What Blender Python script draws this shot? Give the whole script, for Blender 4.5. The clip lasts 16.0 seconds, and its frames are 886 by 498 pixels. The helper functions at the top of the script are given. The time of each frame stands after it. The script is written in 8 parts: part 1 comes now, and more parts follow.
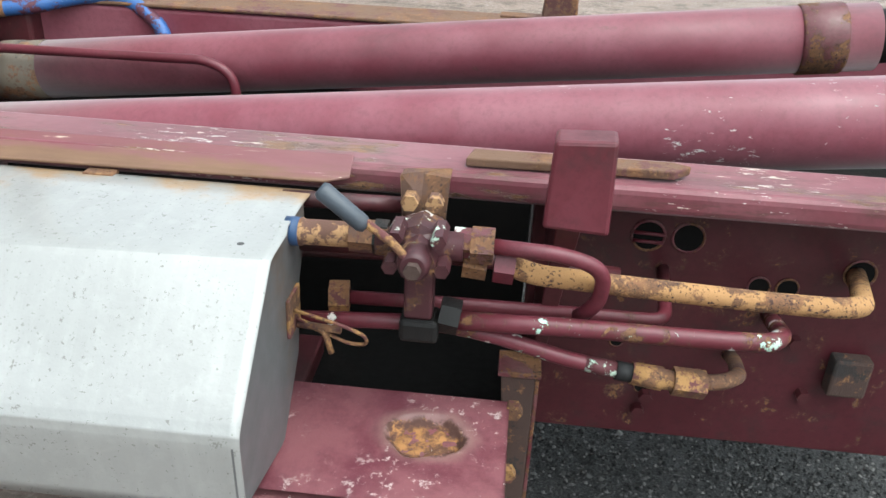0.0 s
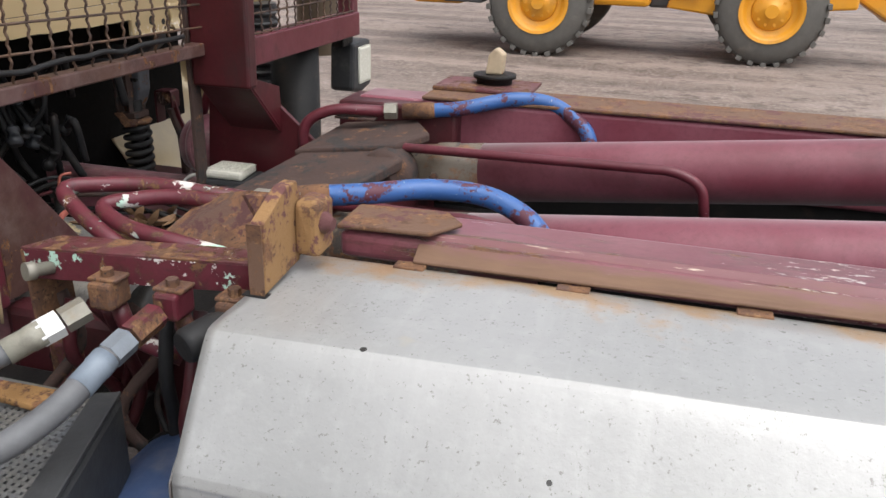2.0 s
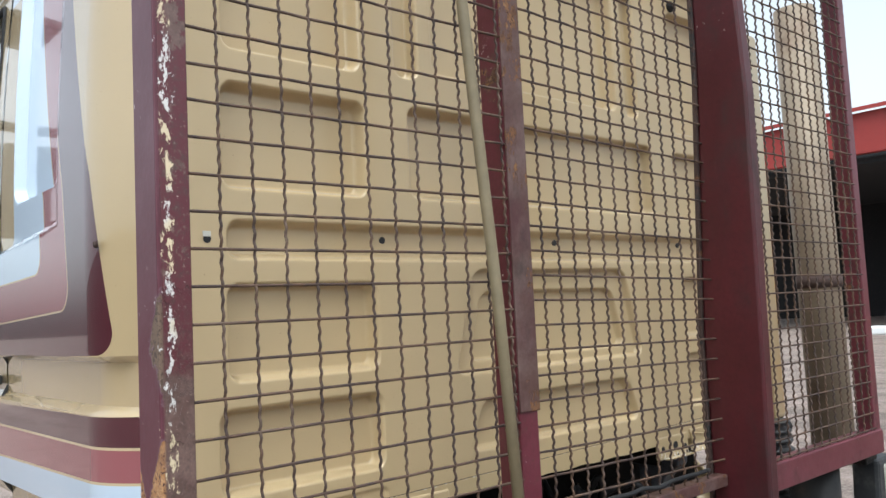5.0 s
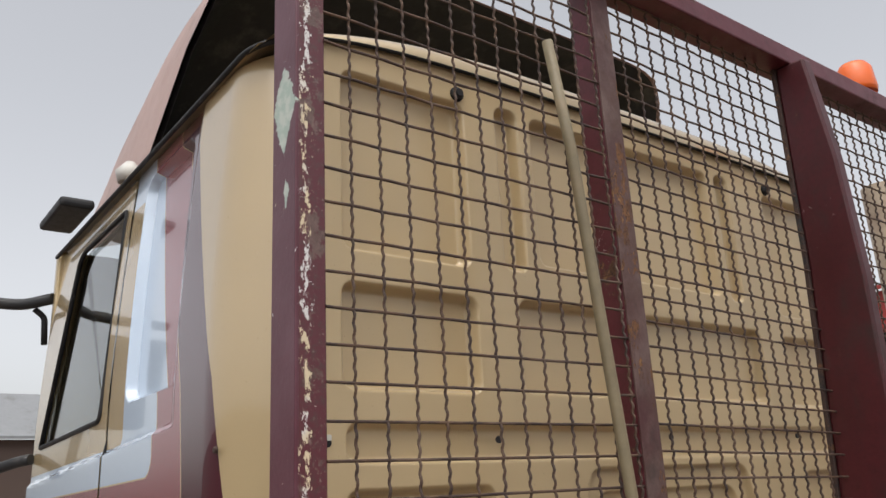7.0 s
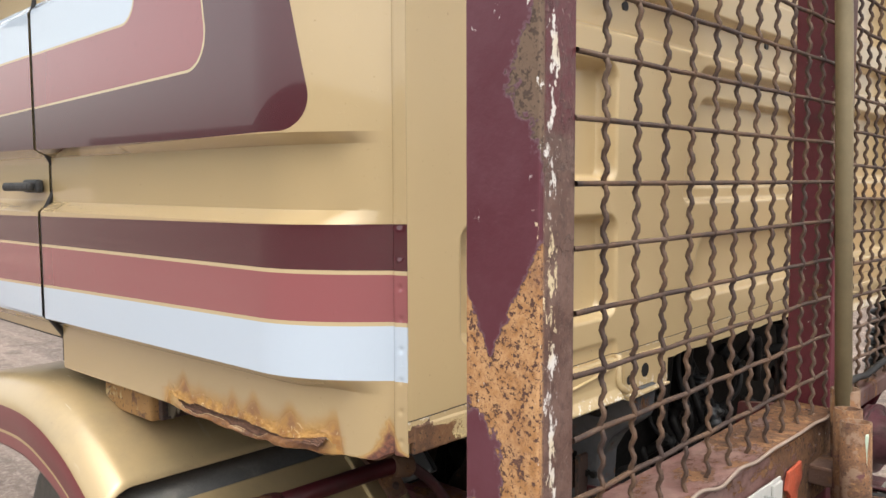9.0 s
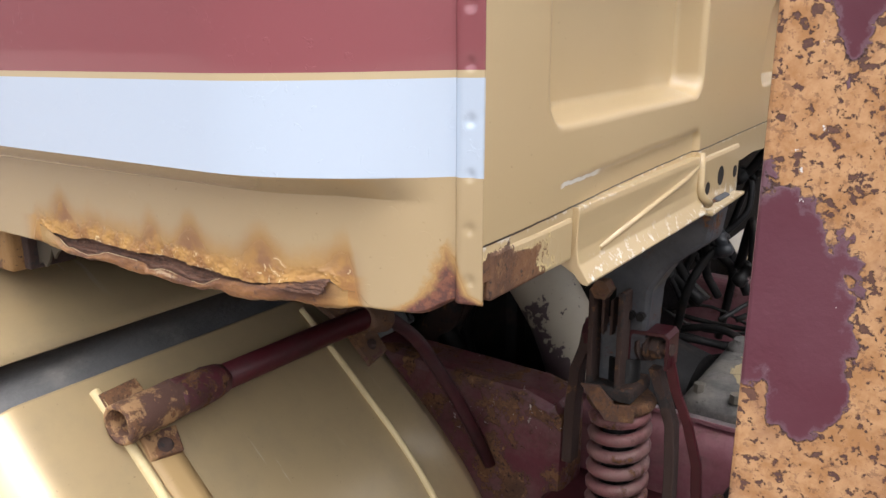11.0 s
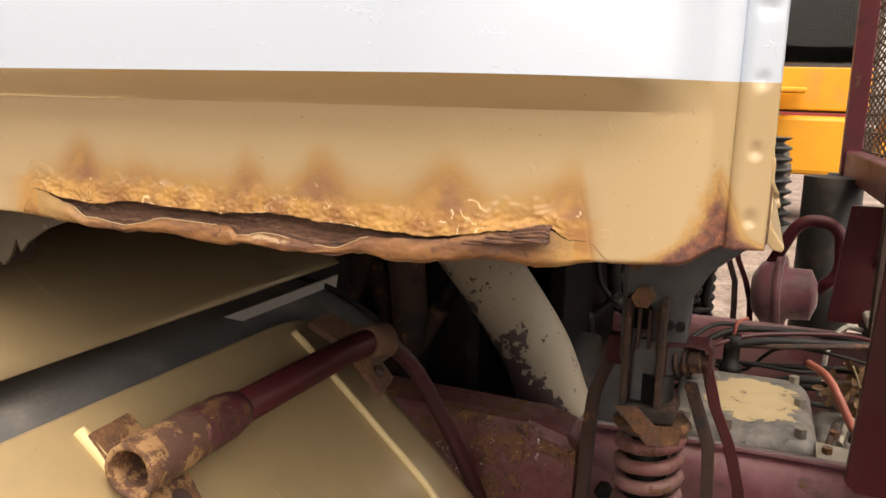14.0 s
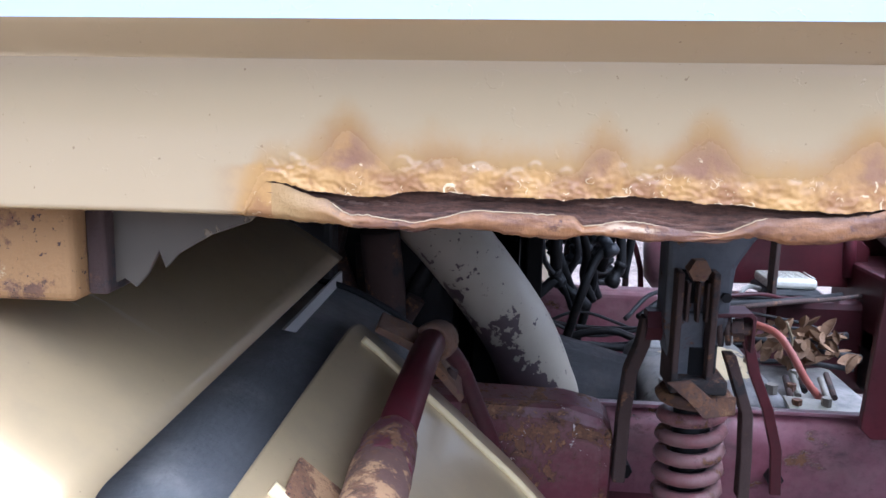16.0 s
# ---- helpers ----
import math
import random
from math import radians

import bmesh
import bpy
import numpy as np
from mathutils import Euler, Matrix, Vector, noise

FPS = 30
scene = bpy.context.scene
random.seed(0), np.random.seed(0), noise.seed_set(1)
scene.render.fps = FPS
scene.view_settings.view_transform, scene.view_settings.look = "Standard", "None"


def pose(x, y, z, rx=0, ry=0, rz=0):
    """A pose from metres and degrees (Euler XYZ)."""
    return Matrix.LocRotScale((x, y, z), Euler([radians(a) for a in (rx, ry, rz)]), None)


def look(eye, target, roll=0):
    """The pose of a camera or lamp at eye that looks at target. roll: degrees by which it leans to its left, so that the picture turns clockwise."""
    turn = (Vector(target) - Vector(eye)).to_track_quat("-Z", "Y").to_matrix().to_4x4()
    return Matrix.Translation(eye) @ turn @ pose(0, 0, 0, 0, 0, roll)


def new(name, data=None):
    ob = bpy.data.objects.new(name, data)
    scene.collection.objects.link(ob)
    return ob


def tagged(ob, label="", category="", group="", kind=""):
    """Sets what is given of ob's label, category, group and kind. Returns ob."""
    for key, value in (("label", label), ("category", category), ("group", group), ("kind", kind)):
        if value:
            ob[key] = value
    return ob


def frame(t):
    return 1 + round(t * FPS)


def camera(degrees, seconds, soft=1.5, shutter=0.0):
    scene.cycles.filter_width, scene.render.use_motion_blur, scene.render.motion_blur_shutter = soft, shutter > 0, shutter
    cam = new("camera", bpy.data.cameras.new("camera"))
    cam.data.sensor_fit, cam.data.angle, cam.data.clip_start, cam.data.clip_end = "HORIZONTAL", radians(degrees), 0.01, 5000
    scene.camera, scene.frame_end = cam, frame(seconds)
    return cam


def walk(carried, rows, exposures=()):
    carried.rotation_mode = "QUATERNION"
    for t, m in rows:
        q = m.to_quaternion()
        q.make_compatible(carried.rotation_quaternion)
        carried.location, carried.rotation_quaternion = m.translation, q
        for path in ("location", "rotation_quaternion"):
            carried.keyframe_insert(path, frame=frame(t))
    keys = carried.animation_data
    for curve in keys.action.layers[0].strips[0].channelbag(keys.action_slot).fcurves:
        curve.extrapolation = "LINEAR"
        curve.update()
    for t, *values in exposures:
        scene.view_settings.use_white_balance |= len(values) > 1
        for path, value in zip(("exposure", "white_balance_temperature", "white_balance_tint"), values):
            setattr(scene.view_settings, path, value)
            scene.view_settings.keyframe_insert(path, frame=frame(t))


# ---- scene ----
cam = camera(57.1, 16.0)
PATH = [
    (0, (2.007, -0.393, 1.538), (1.867, 1.385, 0.633), 2.8),
    (0.5, (1.818, -0.333, 1.526), (1.619, 1.458, 0.66), 3.3),
    (1, (1.631, -0.291, 1.529), (1.35, 1.5, 0.686), 3.7),
    (1.5, (1.427, -0.3, 1.538), (1.057, 1.49, 0.726), 2.5),
    (2, (1.21, -0.364, 1.538), (0.708, 1.426, 0.798), 1.5),
    (2.5, (1.137, -0.411, 1.529), (0.337, 1.273, 0.807), 1.7),
    (3, (1.146, -0.454, 1.526), (0.069, 1.06, 0.785), 1.2),
    (3.5, (1.178, -0.488, 1.57), (-0.092, 0.938, 0.974), -0.5),
    (4, (1.21, -0.52, 1.64), (-0.184, 0.885, 1.347), -2.1),
    (4.5, (1.236, -0.558, 1.693), (-0.225, 0.807, 1.658), -2.7),
    (5, (1.251, -0.558, 1.725), (-0.246, 0.759, 1.881), -2.8),
    (5.2, (1.264, -0.564, 1.745), (-0.236, 0.738, 1.972), -2.8),
    (7.3, (1.081, -0.677, 1.789), (-0.436, 0.487, 2.375), -3.0),
    (7.5, (1.012, -0.719, 1.765), (-0.495, 0.492, 2.281), -2.8),
    (8, (0.837, -0.767, 1.717), (-0.626, 0.572, 1.974), -1.9),
    (8.5, (0.636, -0.713, 1.655), (-0.787, 0.692, 1.695), -0.8),
    (9, (0.429, -0.644, 1.604), (-0.926, 0.818, 1.44), -0.2),
    (9.5, (0.211, -0.62, 1.565), (-0.96, 0.96, 1.199), -0.6),
    (10, (0.061, -0.561, 1.525), (-0.943, 1.085, 0.994), -0.4),
    (12.3, (-0.056, -0.323, 1.378), (-1.256, 1.194, 0.869), 0.6),
    (12.5, (-0.084, -0.329, 1.369), (-1.231, 1.237, 0.888), 0.8),
    (13, (-0.171, -0.354, 1.348), (-1.167, 1.33, 0.933), 1.1),
    (13.5, (-0.256, -0.398, 1.332), (-1.102, 1.375, 0.956), 1.3),
    (14, (-0.324, -0.431, 1.323), (-1.022, 1.411, 0.974), 2.1),
    (14.5, (-0.401, -0.406, 1.305), (-0.929, 1.497, 0.988), 3.1),
    (15, (-0.507, -0.397, 1.289), (-0.855, 1.546, 0.968), 3.1),
    (15.5, (-0.593, -0.401, 1.295), (-0.834, 1.551, 0.936), 2.2),
    (16, (-0.697, -0.424, 1.3), (-0.851, 1.535, 0.93), 1.4),
]
walk(cam, [(t, look(eye, target, roll)) for t, eye, target, roll in PATH], [(0, 1.33, 6100, 0), (0.6, 0.88, 6100, 8), (1, 0.36, 6400, 10), (1.5, 0.5, 6400, 10), (2, 0.88, 6400, 10), (2.5, 1.17, 6400, 8), (3, 1.42, 6400, 8), (3.5, 1.6, 6600, 12), (4, 1.6, 5300, 2), (4.5, 1.32, 5150, 4), (5, 1.03, 6000, 4), (7.5, 0.52, 6800, 12), (8, 0.74, 7200, 13), (8.5, 1.05, 7500, 14), (9, 1.2, 6900, 9), (9.5, 1.22, 5700, 6), (10, 1.26, 5700, 9), (12.5, 1.3, 8000, 14), (13.5, 1.44, 8100, 15), (14.5, 1.55, 8300, 16), (15.5, 1.86, 6300, 12), (16, 1.9, 5000, 15)])

# light: an overcast yard, a soft sun from the camera's side
world = bpy.data.worlds.new("overcast_sky")
scene.world = world
world.use_nodes = True
wn, wl = world.node_tree.nodes, world.node_tree.links
sky = wn.new("ShaderNodeTexSky")
sky.sky_type, sky.sun_disc = "NISHITA", False
SUN_UP, SUN_TURN = radians(66), radians(128)
sky.sun_elevation, sky.sun_rotation = SUN_UP, SUN_TURN
sky.dust_density, sky.air_density = 4.0, 1.0
grey = wn.new("ShaderNodeHueSaturation")
grey.inputs["Saturation"].default_value = 0.22
wl.new(sky.outputs[0], grey.inputs["Color"])
wl.new(grey.outputs[0], wn["Background"].inputs["Color"])
wn["Background"].inputs["Strength"].default_value = 0.15

sun = new("sun", bpy.data.lights.new("sun", "SUN"))
sun.data.energy, sun.data.angle, sun.data.color = 1.0, radians(85), (1.0, 0.965, 0.92)
sun_dir = Vector((math.sin(SUN_TURN) * math.cos(SUN_UP), math.cos(SUN_TURN) * math.cos(SUN_UP), math.sin(SUN_UP)))
sun.matrix_world = look(sun_dir * 30, (0, 0, 0))


# ---- node helper: arithmetic on sockets ----
class Sock:
    """A socket or number with arithmetic, for short material code."""

    def __init__(self, tree, value):
        self.tree, self.value = tree, value

    def math(self, op, *others):
        node = self.tree.nodes.new("ShaderNodeMath")
        node.operation = op
        for slot, v in zip(node.inputs, (self, *others)):
            v = v.value if isinstance(v, Sock) else v
            if isinstance(v, (int, float)):
                slot.default_value = v
            else:
                self.tree.links.new(v, slot)
        return Sock(self.tree, node.outputs[0])

    def __add__(self, o): return self.math("ADD", o)
    def __sub__(self, o): return self.math("SUBTRACT", o)
    def __mul__(self, o): return self.math("MULTIPLY", o)
    def __radd__(self, o): return self.math("ADD", o)
    def __rmul__(self, o): return self.math("MULTIPLY", o)
    def __rsub__(self, o): return Sock(self.tree, o).math("SUBTRACT", self)

    def lt(self, o): return self.math("LESS_THAN", o)
    def gt(self, o): return self.math("GREATER_THAN", o)
    def min(self, o): return self.math("MINIMUM", o)
    def max(self, o): return self.math("MAXIMUM", o)

    def step(self, a, b):
        """A smooth step from 0 at a to 1 at b."""
        node = self.tree.nodes.new("ShaderNodeMapRange")
        node.interpolation_type = "SMOOTHSTEP"
        self.tree.links.new(self.value, node.inputs[0])
        flip = a > b
        node.inputs[1].default_value, node.inputs[2].default_value = min(a, b), max(a, b)
        node.inputs[3].default_value, node.inputs[4].default_value = (1, 0) if flip else (0, 1)
        return Sock(self.tree, node.outputs[0])


class Mat:
    """A node material in the making."""

    def __init__(self, name):
        self.mat = bpy.data.materials.new(name)
        self.mat.use_nodes = True
        self.tree = self.mat.node_tree
        self.bsdf = self.tree.nodes["Principled BSDF"]
        self.coord = self.tree.nodes.new("ShaderNodeTexCoord").outputs["Object"]

    def xyz(self):
        node = self.tree.nodes.new("ShaderNodeSeparateXYZ")
        self.tree.links.new(self.coord, node.inputs[0])
        return [Sock(self.tree, o) for o in node.outputs]

    def stretched(self, sx, sy, sz):
        node = self.tree.nodes.new("ShaderNodeMapping")
        self.tree.links.new(self.coord, node.inputs[0])
        node.inputs["Scale"].default_value = (sx, sy, sz)
        return node.outputs[0]

    def noise(self, scale, detail=4.0, rough=0.6, coord=None, warp=0.0):
        node = self.tree.nodes.new("ShaderNodeTexNoise")
        self.tree.links.new(coord or self.coord, node.inputs["Vector"])
        node.inputs["Scale"].default_value, node.inputs["Detail"].default_value = scale, detail
        node.inputs["Roughness"].default_value, node.inputs["Distortion"].default_value = rough, warp
        return Sock(self.tree, node.outputs["Fac"])

    def cells(self, scale, coord=None):
        node = self.tree.nodes.new("ShaderNodeTexVoronoi")
        self.tree.links.new(coord or self.coord, node.inputs["Vector"])
        node.inputs["Scale"].default_value = scale
        return Sock(self.tree, node.outputs["Distance"])

    def pits(self, scale, size=0.36):
        """Uneven dark pits in clusters, 1 inside."""
        level = self.noise(scale, 4, 0.62) + (self.noise(scale * 0.22, 3) - 0.5) * 0.3
        edge = 0.715 - 0.32 * size
        return level.step(edge - 0.012, edge + 0.02)

    def chance(self):
        return Sock(self.tree, self.tree.nodes.new("ShaderNodeObjectInfo").outputs["Random"])

    def value(self, v):
        node = self.tree.nodes.new("ShaderNodeValue")
        node.outputs[0].default_value = v
        return node.outputs[0]

    def mix(self, fac, a, b):
        node = self.tree.nodes.new("ShaderNodeMix")
        node.data_type = "RGBA"
        for slot, v in ((node.inputs[0], fac), (node.inputs[6], a), (node.inputs[7], b)):
            v = v.value if isinstance(v, Sock) else v
            if isinstance(v, tuple):
                slot.default_value = (*v, 1)
            elif isinstance(v, (int, float)):
                slot.default_value = v
            else:
                self.tree.links.new(v, slot)
        return Sock(self.tree, node.outputs[2])

    def set(self, name, v):
        slot = self.bsdf.inputs[name]
        v = v.value if isinstance(v, Sock) else v
        if isinstance(v, tuple):
            slot.default_value = (*v, 1)
        elif isinstance(v, (int, float)):
            slot.default_value = v
        else:
            self.tree.links.new(v, slot)

    def bump(self, height, distance, strength=1.0):
        node = self.tree.nodes.new("ShaderNodeBump")
        node.inputs["Strength"].default_value, node.inputs["Distance"].default_value = strength, distance
        self.tree.links.new(height.value, node.inputs["Height"])
        self.tree.links.new(node.outputs[0], self.bsdf.inputs["Normal"])
        return self


def rust_colour(m, scale=1.0):
    """Orange, brown and near-black rust, mixed at two scales."""
    a = m.mix(m.noise(14 * scale, 6, 0.7).step(0.35, 0.66), (0.19, 0.092, 0.042), (0.085, 0.042, 0.026))
    a = m.mix(m.noise(60 * scale, 5, 0.7).step(0.52, 0.75), a, (0.31, 0.175, 0.08))
    return m.mix(m.noise(150 * scale, 3, 0.6).step(0.56, 0.70), a, (0.035, 0.02, 0.016))


def plain(name, colour, rough=0.5, metal=0.0, vary=0.25, scale=20.0, bump=0.0004, dirt=0.35, dirt_colour=(0.06, 0.045, 0.035), gloss=0.5):
    """One colour with grime and a fine grain."""
    m = Mat(name)
    light = tuple(min(1, c * (1 + vary)) for c in colour)
    dark = tuple(c * (1 - vary) for c in colour)
    col = m.mix(m.noise(scale, 5), dark, light)
    col = m.mix(m.noise(scale * 0.35, 6, 0.65).step(0.52, 0.72) * dirt, col, dirt_colour)
    m.set("Base Color", col)
    m.set("Metallic", metal)
    m.set("Roughness", m.noise(scale * 2.5, 4) * 0.3 + (rough - 0.15))
    if bump:
        m.bump(m.noise(scale * 8, 5), bump)
    m.set("Specular IOR Level", gloss)
    return m.mat


def worn_paint(name, colour, faded, rust=0.35, chips=0.3, chip_colour=(0.50, 0.62, 0.52), rough=0.4, streak=(1, 1, 1), grime=0.5, dust=0.0, flake=105, grain=1.0, sheen=0.0):
    """Old paint: faded in places, rusted through, chipped to a pale undercoat, streaked with grime."""
    m = Mat(name)
    c = m.stretched(*streak)
    col = m.mix(m.noise(4, 6, 0.65).step(0.3, 0.72), colour, faded)
    col = m.mix(m.noise(70, 5, 0.75).step(0.42, 0.75) * 0.4, col, tuple(v * 0.5 for v in colour))
    if dust:
        col = m.mix(m.noise(6.5, 7, 0.72).step(0.40, 0.66) * dust, col, (0.23, 0.17, 0.15))
    grime_shade = m.noise(3.1 * grain, 7, 0.7, c, 0.3).step(0.50, 0.72) * m.noise(19, 6, 0.7, c).step(0.3, 0.62)
    col = m.mix(grime_shade * grime, col, (0.03, 0.02, 0.019))
    broad, fine = m.noise(4.3 * grain, 6, 0.68, c, 0.4), m.noise(38, 7, 0.74, c)
    level = broad * 0.6 + fine * 0.4
    bare = level.step(0.70 - 0.3 * rust, 0.715 - 0.3 * rust)
    col = m.mix(level.step(0.655 - 0.3 * rust, 0.70 - 0.3 * rust) * 0.55, col, (0.075, 0.032, 0.026))
    rusty = m.mix(m.pits(95, 0.3), rust_colour(m), (0.045, 0.022, 0.016))
    col = m.mix(bare, col, rusty)
    spots = m.noise(2.3 * grain, 4, 0.6) * 0.45 + m.noise(flake, 5, 0.72, c) * 0.55
    flakes = spots.step(0.715 - 0.2 * chips, 0.725 - 0.2 * chips)
    col = m.mix(flakes, col, m.mix(m.noise(9, 2).step(0.45, 0.55), chip_colour, (0.60, 0.56, 0.53)))
    m.set("Base Color", col)
    m.set("Specular IOR Level", 0.4)
    m.set("Sheen Weight", sheen)
    m.set("Sheen Roughness", 0.4)
    m.set("Roughness", bare * 0.4 + grime_shade * 0.2 + m.noise(24, 5) * 0.22 + (rough - 0.1))
    m.bump((1.0 - bare) * 0.9 - flakes * 0.5 + m.noise(90, 5, 0.7) * (bare * 0.8 + 0.15) + m.noise(14, 4) * 0.35, 0.0012)
    return m.mat


MAROON, MAROON_FADED = (0.088, 0.0125, 0.02), (0.125, 0.026, 0.038)
maroon = worn_paint("maroon_paint", MAROON, MAROON_FADED, 0.3, 0.3, grain=2.0, grime=0.7)
maroon_rusty = worn_paint("maroon_paint_rusted", MAROON, MAROON_FADED, 0.64, 0.4, (0.5, 0.52, 0.45), dust=0.3, grain=3.0)
maroon_boom = worn_paint("maroon_boom_paint", (0.165, 0.036, 0.054), (0.22, 0.075, 0.098), 0.03, 0.29, (0.62, 0.62, 0.6), 0.36, (0.35, 1, 1), 0.35, sheen=0.4)
maroon_far = worn_paint("maroon_far_ram_paint", (0.14, 0.028, 0.042), (0.20, 0.064, 0.084), 0.16, 0.24, (0.62, 0.6, 0.5), 0.42, (0.35, 1, 0.6), 0.7, sheen=0.35)
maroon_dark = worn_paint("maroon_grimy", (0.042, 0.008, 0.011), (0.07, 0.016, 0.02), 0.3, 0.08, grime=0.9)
maroon_dusty = worn_paint("maroon_dusty_rail", (0.15, 0.036, 0.052), (0.27, 0.125, 0.145), 0.36, 0.24, (0.45, 0.42, 0.38), 0.42, (0.5, 1, 1), 1.0, 0.35, grain=2.6, sheen=0.3)
maroon_mint = worn_paint("maroon_over_mint", MAROON, MAROON_FADED, 0.5, 0.82, (0.42, 0.62, 0.52), grime=0.9, flake=26, grain=3.5)
maroon_valve = worn_paint("valve_paint", (0.034, 0.011, 0.014), (0.07, 0.02, 0.026), 0.5, 0.70, (0.45, 0.6, 0.5), 0.45, (1, 1, 1), 0.8, flake=38, grain=4)
maroon_post = worn_paint("maroon_post_paint", (0.052, 0.0075, 0.0105), (0.076, 0.0115, 0.016), 0.16, 0.22, (0.5, 0.5, 0.46), 0.4, (1, 1, 0.5), 0.9)
beam_paint = worn_paint("beam_paint", (0.14, 0.028, 0.042), (0.21, 0.075, 0.09), 0.47, 0.56, (0.66, 0.58, 0.5), 0.42, (0.22, 1, 1), 0.4, sheen=0.35)
shelf_paint = worn_paint("scuffed_shelf_paint", (0.13, 0.03, 0.042), (0.2, 0.075, 0.085), 0.32, 0.5, (0.6, 0.55, 0.5), 0.5, (0.7, 1, 1), 0.4, 0.3)


def rust_mat(name, scale=1.0, tint=None, amount=0.0, second=None, pit=0.0, rough=0.88):
    m = Mat(name)
    col = rust_colour(m, scale)
    if tint:
        col = m.mix((m.noise(9 * scale, 7, 0.74) + (m.noise(60, 4) - 0.5) * 0.25).step(0.64 - amount * 0.3, 0.70 - amount * 0.3), col, tint)
    if second:
        col = m.mix((m.noise(6.1 * scale, 7, 0.72) + (m.noise(75, 4) - 0.5) * 0.3).step(0.54, 0.59), col, second)
    if pit:
        col = m.mix(m.pits(120 * scale, pit), col, (0.055, 0.026, 0.02))
    m.set("Base Color", col)
    m.set("Roughness", rough)
    m.bump(m.noise(45 * scale, 8, 0.75) + m.noise(220 * scale, 3) * 0.35, 0.0022)
    return m.mat


rust = rust_mat("rust", 1.0, (0.10, 0.055, 0.04), 0.42, (0.075, 0.03, 0.028))
rust_yellow = rust_mat("ochre_rust", 1.0, (0.30, 0.165, 0.06), 0.5, (0.105, 0.035, 0.036))
rust_flange = rust_mat("brown_flange_rust", 1.5, (0.135, 0.075, 0.047), 0.62, (0.105, 0.04, 0.04))
rust_plate = rust_mat("end_plate_rust", 1.4, (0.25, 0.14, 0.056), 0.6, (0.115, 0.045, 0.042))
rail_paint = worn_paint("pink_worn_rail", (0.11, 0.04, 0.042), (0.22, 0.125, 0.11), 0.72, 0.4, (0.5, 0.45, 0.4), 0.55, (1, 0.5, 1), 0.5, 0.55)
rust_crumbly = rust_mat("crumbly_socket_rust", 2.2, (0.36, 0.21, 0.10), 0.5, (0.11, 0.055, 0.04))
rust_dark = rust_mat("dark_layered_rust", 1.6, (0.055, 0.032, 0.026), 0.9, (0.028, 0.024, 0.023))
rust_pitted = rust_mat("pitted_pipe_rust", 1.5, (0.34, 0.185, 0.075), 0.75, None, 0.36)
scaled_tube = rust_mat("scaled_tube_rust", 1.8, (0.19, 0.12, 0.08), 0.5, (0.10, 0.04, 0.04))
brown_plate = worn_paint("rust_browned_plate", (0.062, 0.018, 0.02), (0.085, 0.045, 0.033), 0.5, 0.12, (0.4, 0.36, 0.33), 0.55, (1, 1, 0.6), 0.8, 0.35, grain=2.0)


def edge_rust():
    """Beam edge: maroon paint worn into long bright scratches, rusted brown towards the fold."""
    m = Mat("worn_beam_edge")
    x, y, z = m.xyz()
    c = m.stretched(0.2, 1, 1)
    col = m.mix(m.noise(20, 6, 0.68, c), (0.10, 0.022, 0.03), (0.20, 0.085, 0.09))
    col = m.mix(m.noise(150, 4, 0.7, m.stretched(0.06, 1, 1)).step(0.62, 0.68) * m.noise(3, 3).step(0.42, 0.6), col, (0.55, 0.46, 0.36))
    level = (y - 0.776) * 16.0 + (x - 0.84) * 0.42 + (m.noise(26, 6, 0.7, c) - 0.5) * 1.6
    col = m.mix(level.step(0.85, 0.35), col, m.mix(m.noise(45, 6, 0.7, c), (0.085, 0.042, 0.028), (0.20, 0.115, 0.065)))
    m.set("Base Color", col)
    m.set("Roughness", level.step(0.85, 0.35) * 0.3 + 0.42)
    m.bump(m.noise(80, 5, 0.7, c), 0.0008)
    return m.mat


beam_edge = edge_rust()
black_rubber = plain("black_rubber", (0.018, 0.018, 0.019), 0.6, vary=0.3, dirt=0.5, dirt_colour=(0.07, 0.062, 0.055), gloss=0.25)
black_plastic = plain("black_plastic", (0.028, 0.029, 0.031), 0.5, dirt=0.6, dirt_colour=(0.09, 0.085, 0.08), gloss=0.25)
strut_dark = plain("oily_blue_black_iron", (0.035, 0.038, 0.044), 0.4, vary=0.4, scale=40, dirt=0.6, dirt_colour=(0.09, 0.08, 0.07))
# near-black iron for gaps and cavities, their shade put into its colour
grime_shade = plain("shade_black_iron", (0.005, 0.0048, 0.0048), 0.7, vary=0.4, scale=25, dirt=0.3, dirt_colour=(0.014, 0.010, 0.009), gloss=0.1)
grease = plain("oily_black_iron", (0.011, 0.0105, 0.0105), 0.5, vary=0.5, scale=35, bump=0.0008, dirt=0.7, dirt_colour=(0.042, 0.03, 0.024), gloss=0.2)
grey_hose = plain("grey_rubber_hose", (0.105, 0.108, 0.115), 0.62, vary=0.35, scale=30, dirt=0.75, dirt_colour=(0.055, 0.052, 0.05))
galvanised = plain("dull_aluminium", (0.40, 0.41, 0.41), 0.42, 0.5, vary=0.22, scale=22, dirt=0.55, dirt_colour=(0.2, 0.185, 0.16))
pale_sheet = plain("pale_oxidised_sheet", (0.50, 0.49, 0.46), 0.55, 0.15, vary=0.08, scale=18, dirt=0.25, dirt_colour=(0.42, 0.4, 0.36))
zinc = plain("zinc_fitting", (0.24, 0.225, 0.19), 0.5, 0.3, vary=0.25, scale=60, dirt=0.5, dirt_colour=(0.2, 0.14, 0.07))
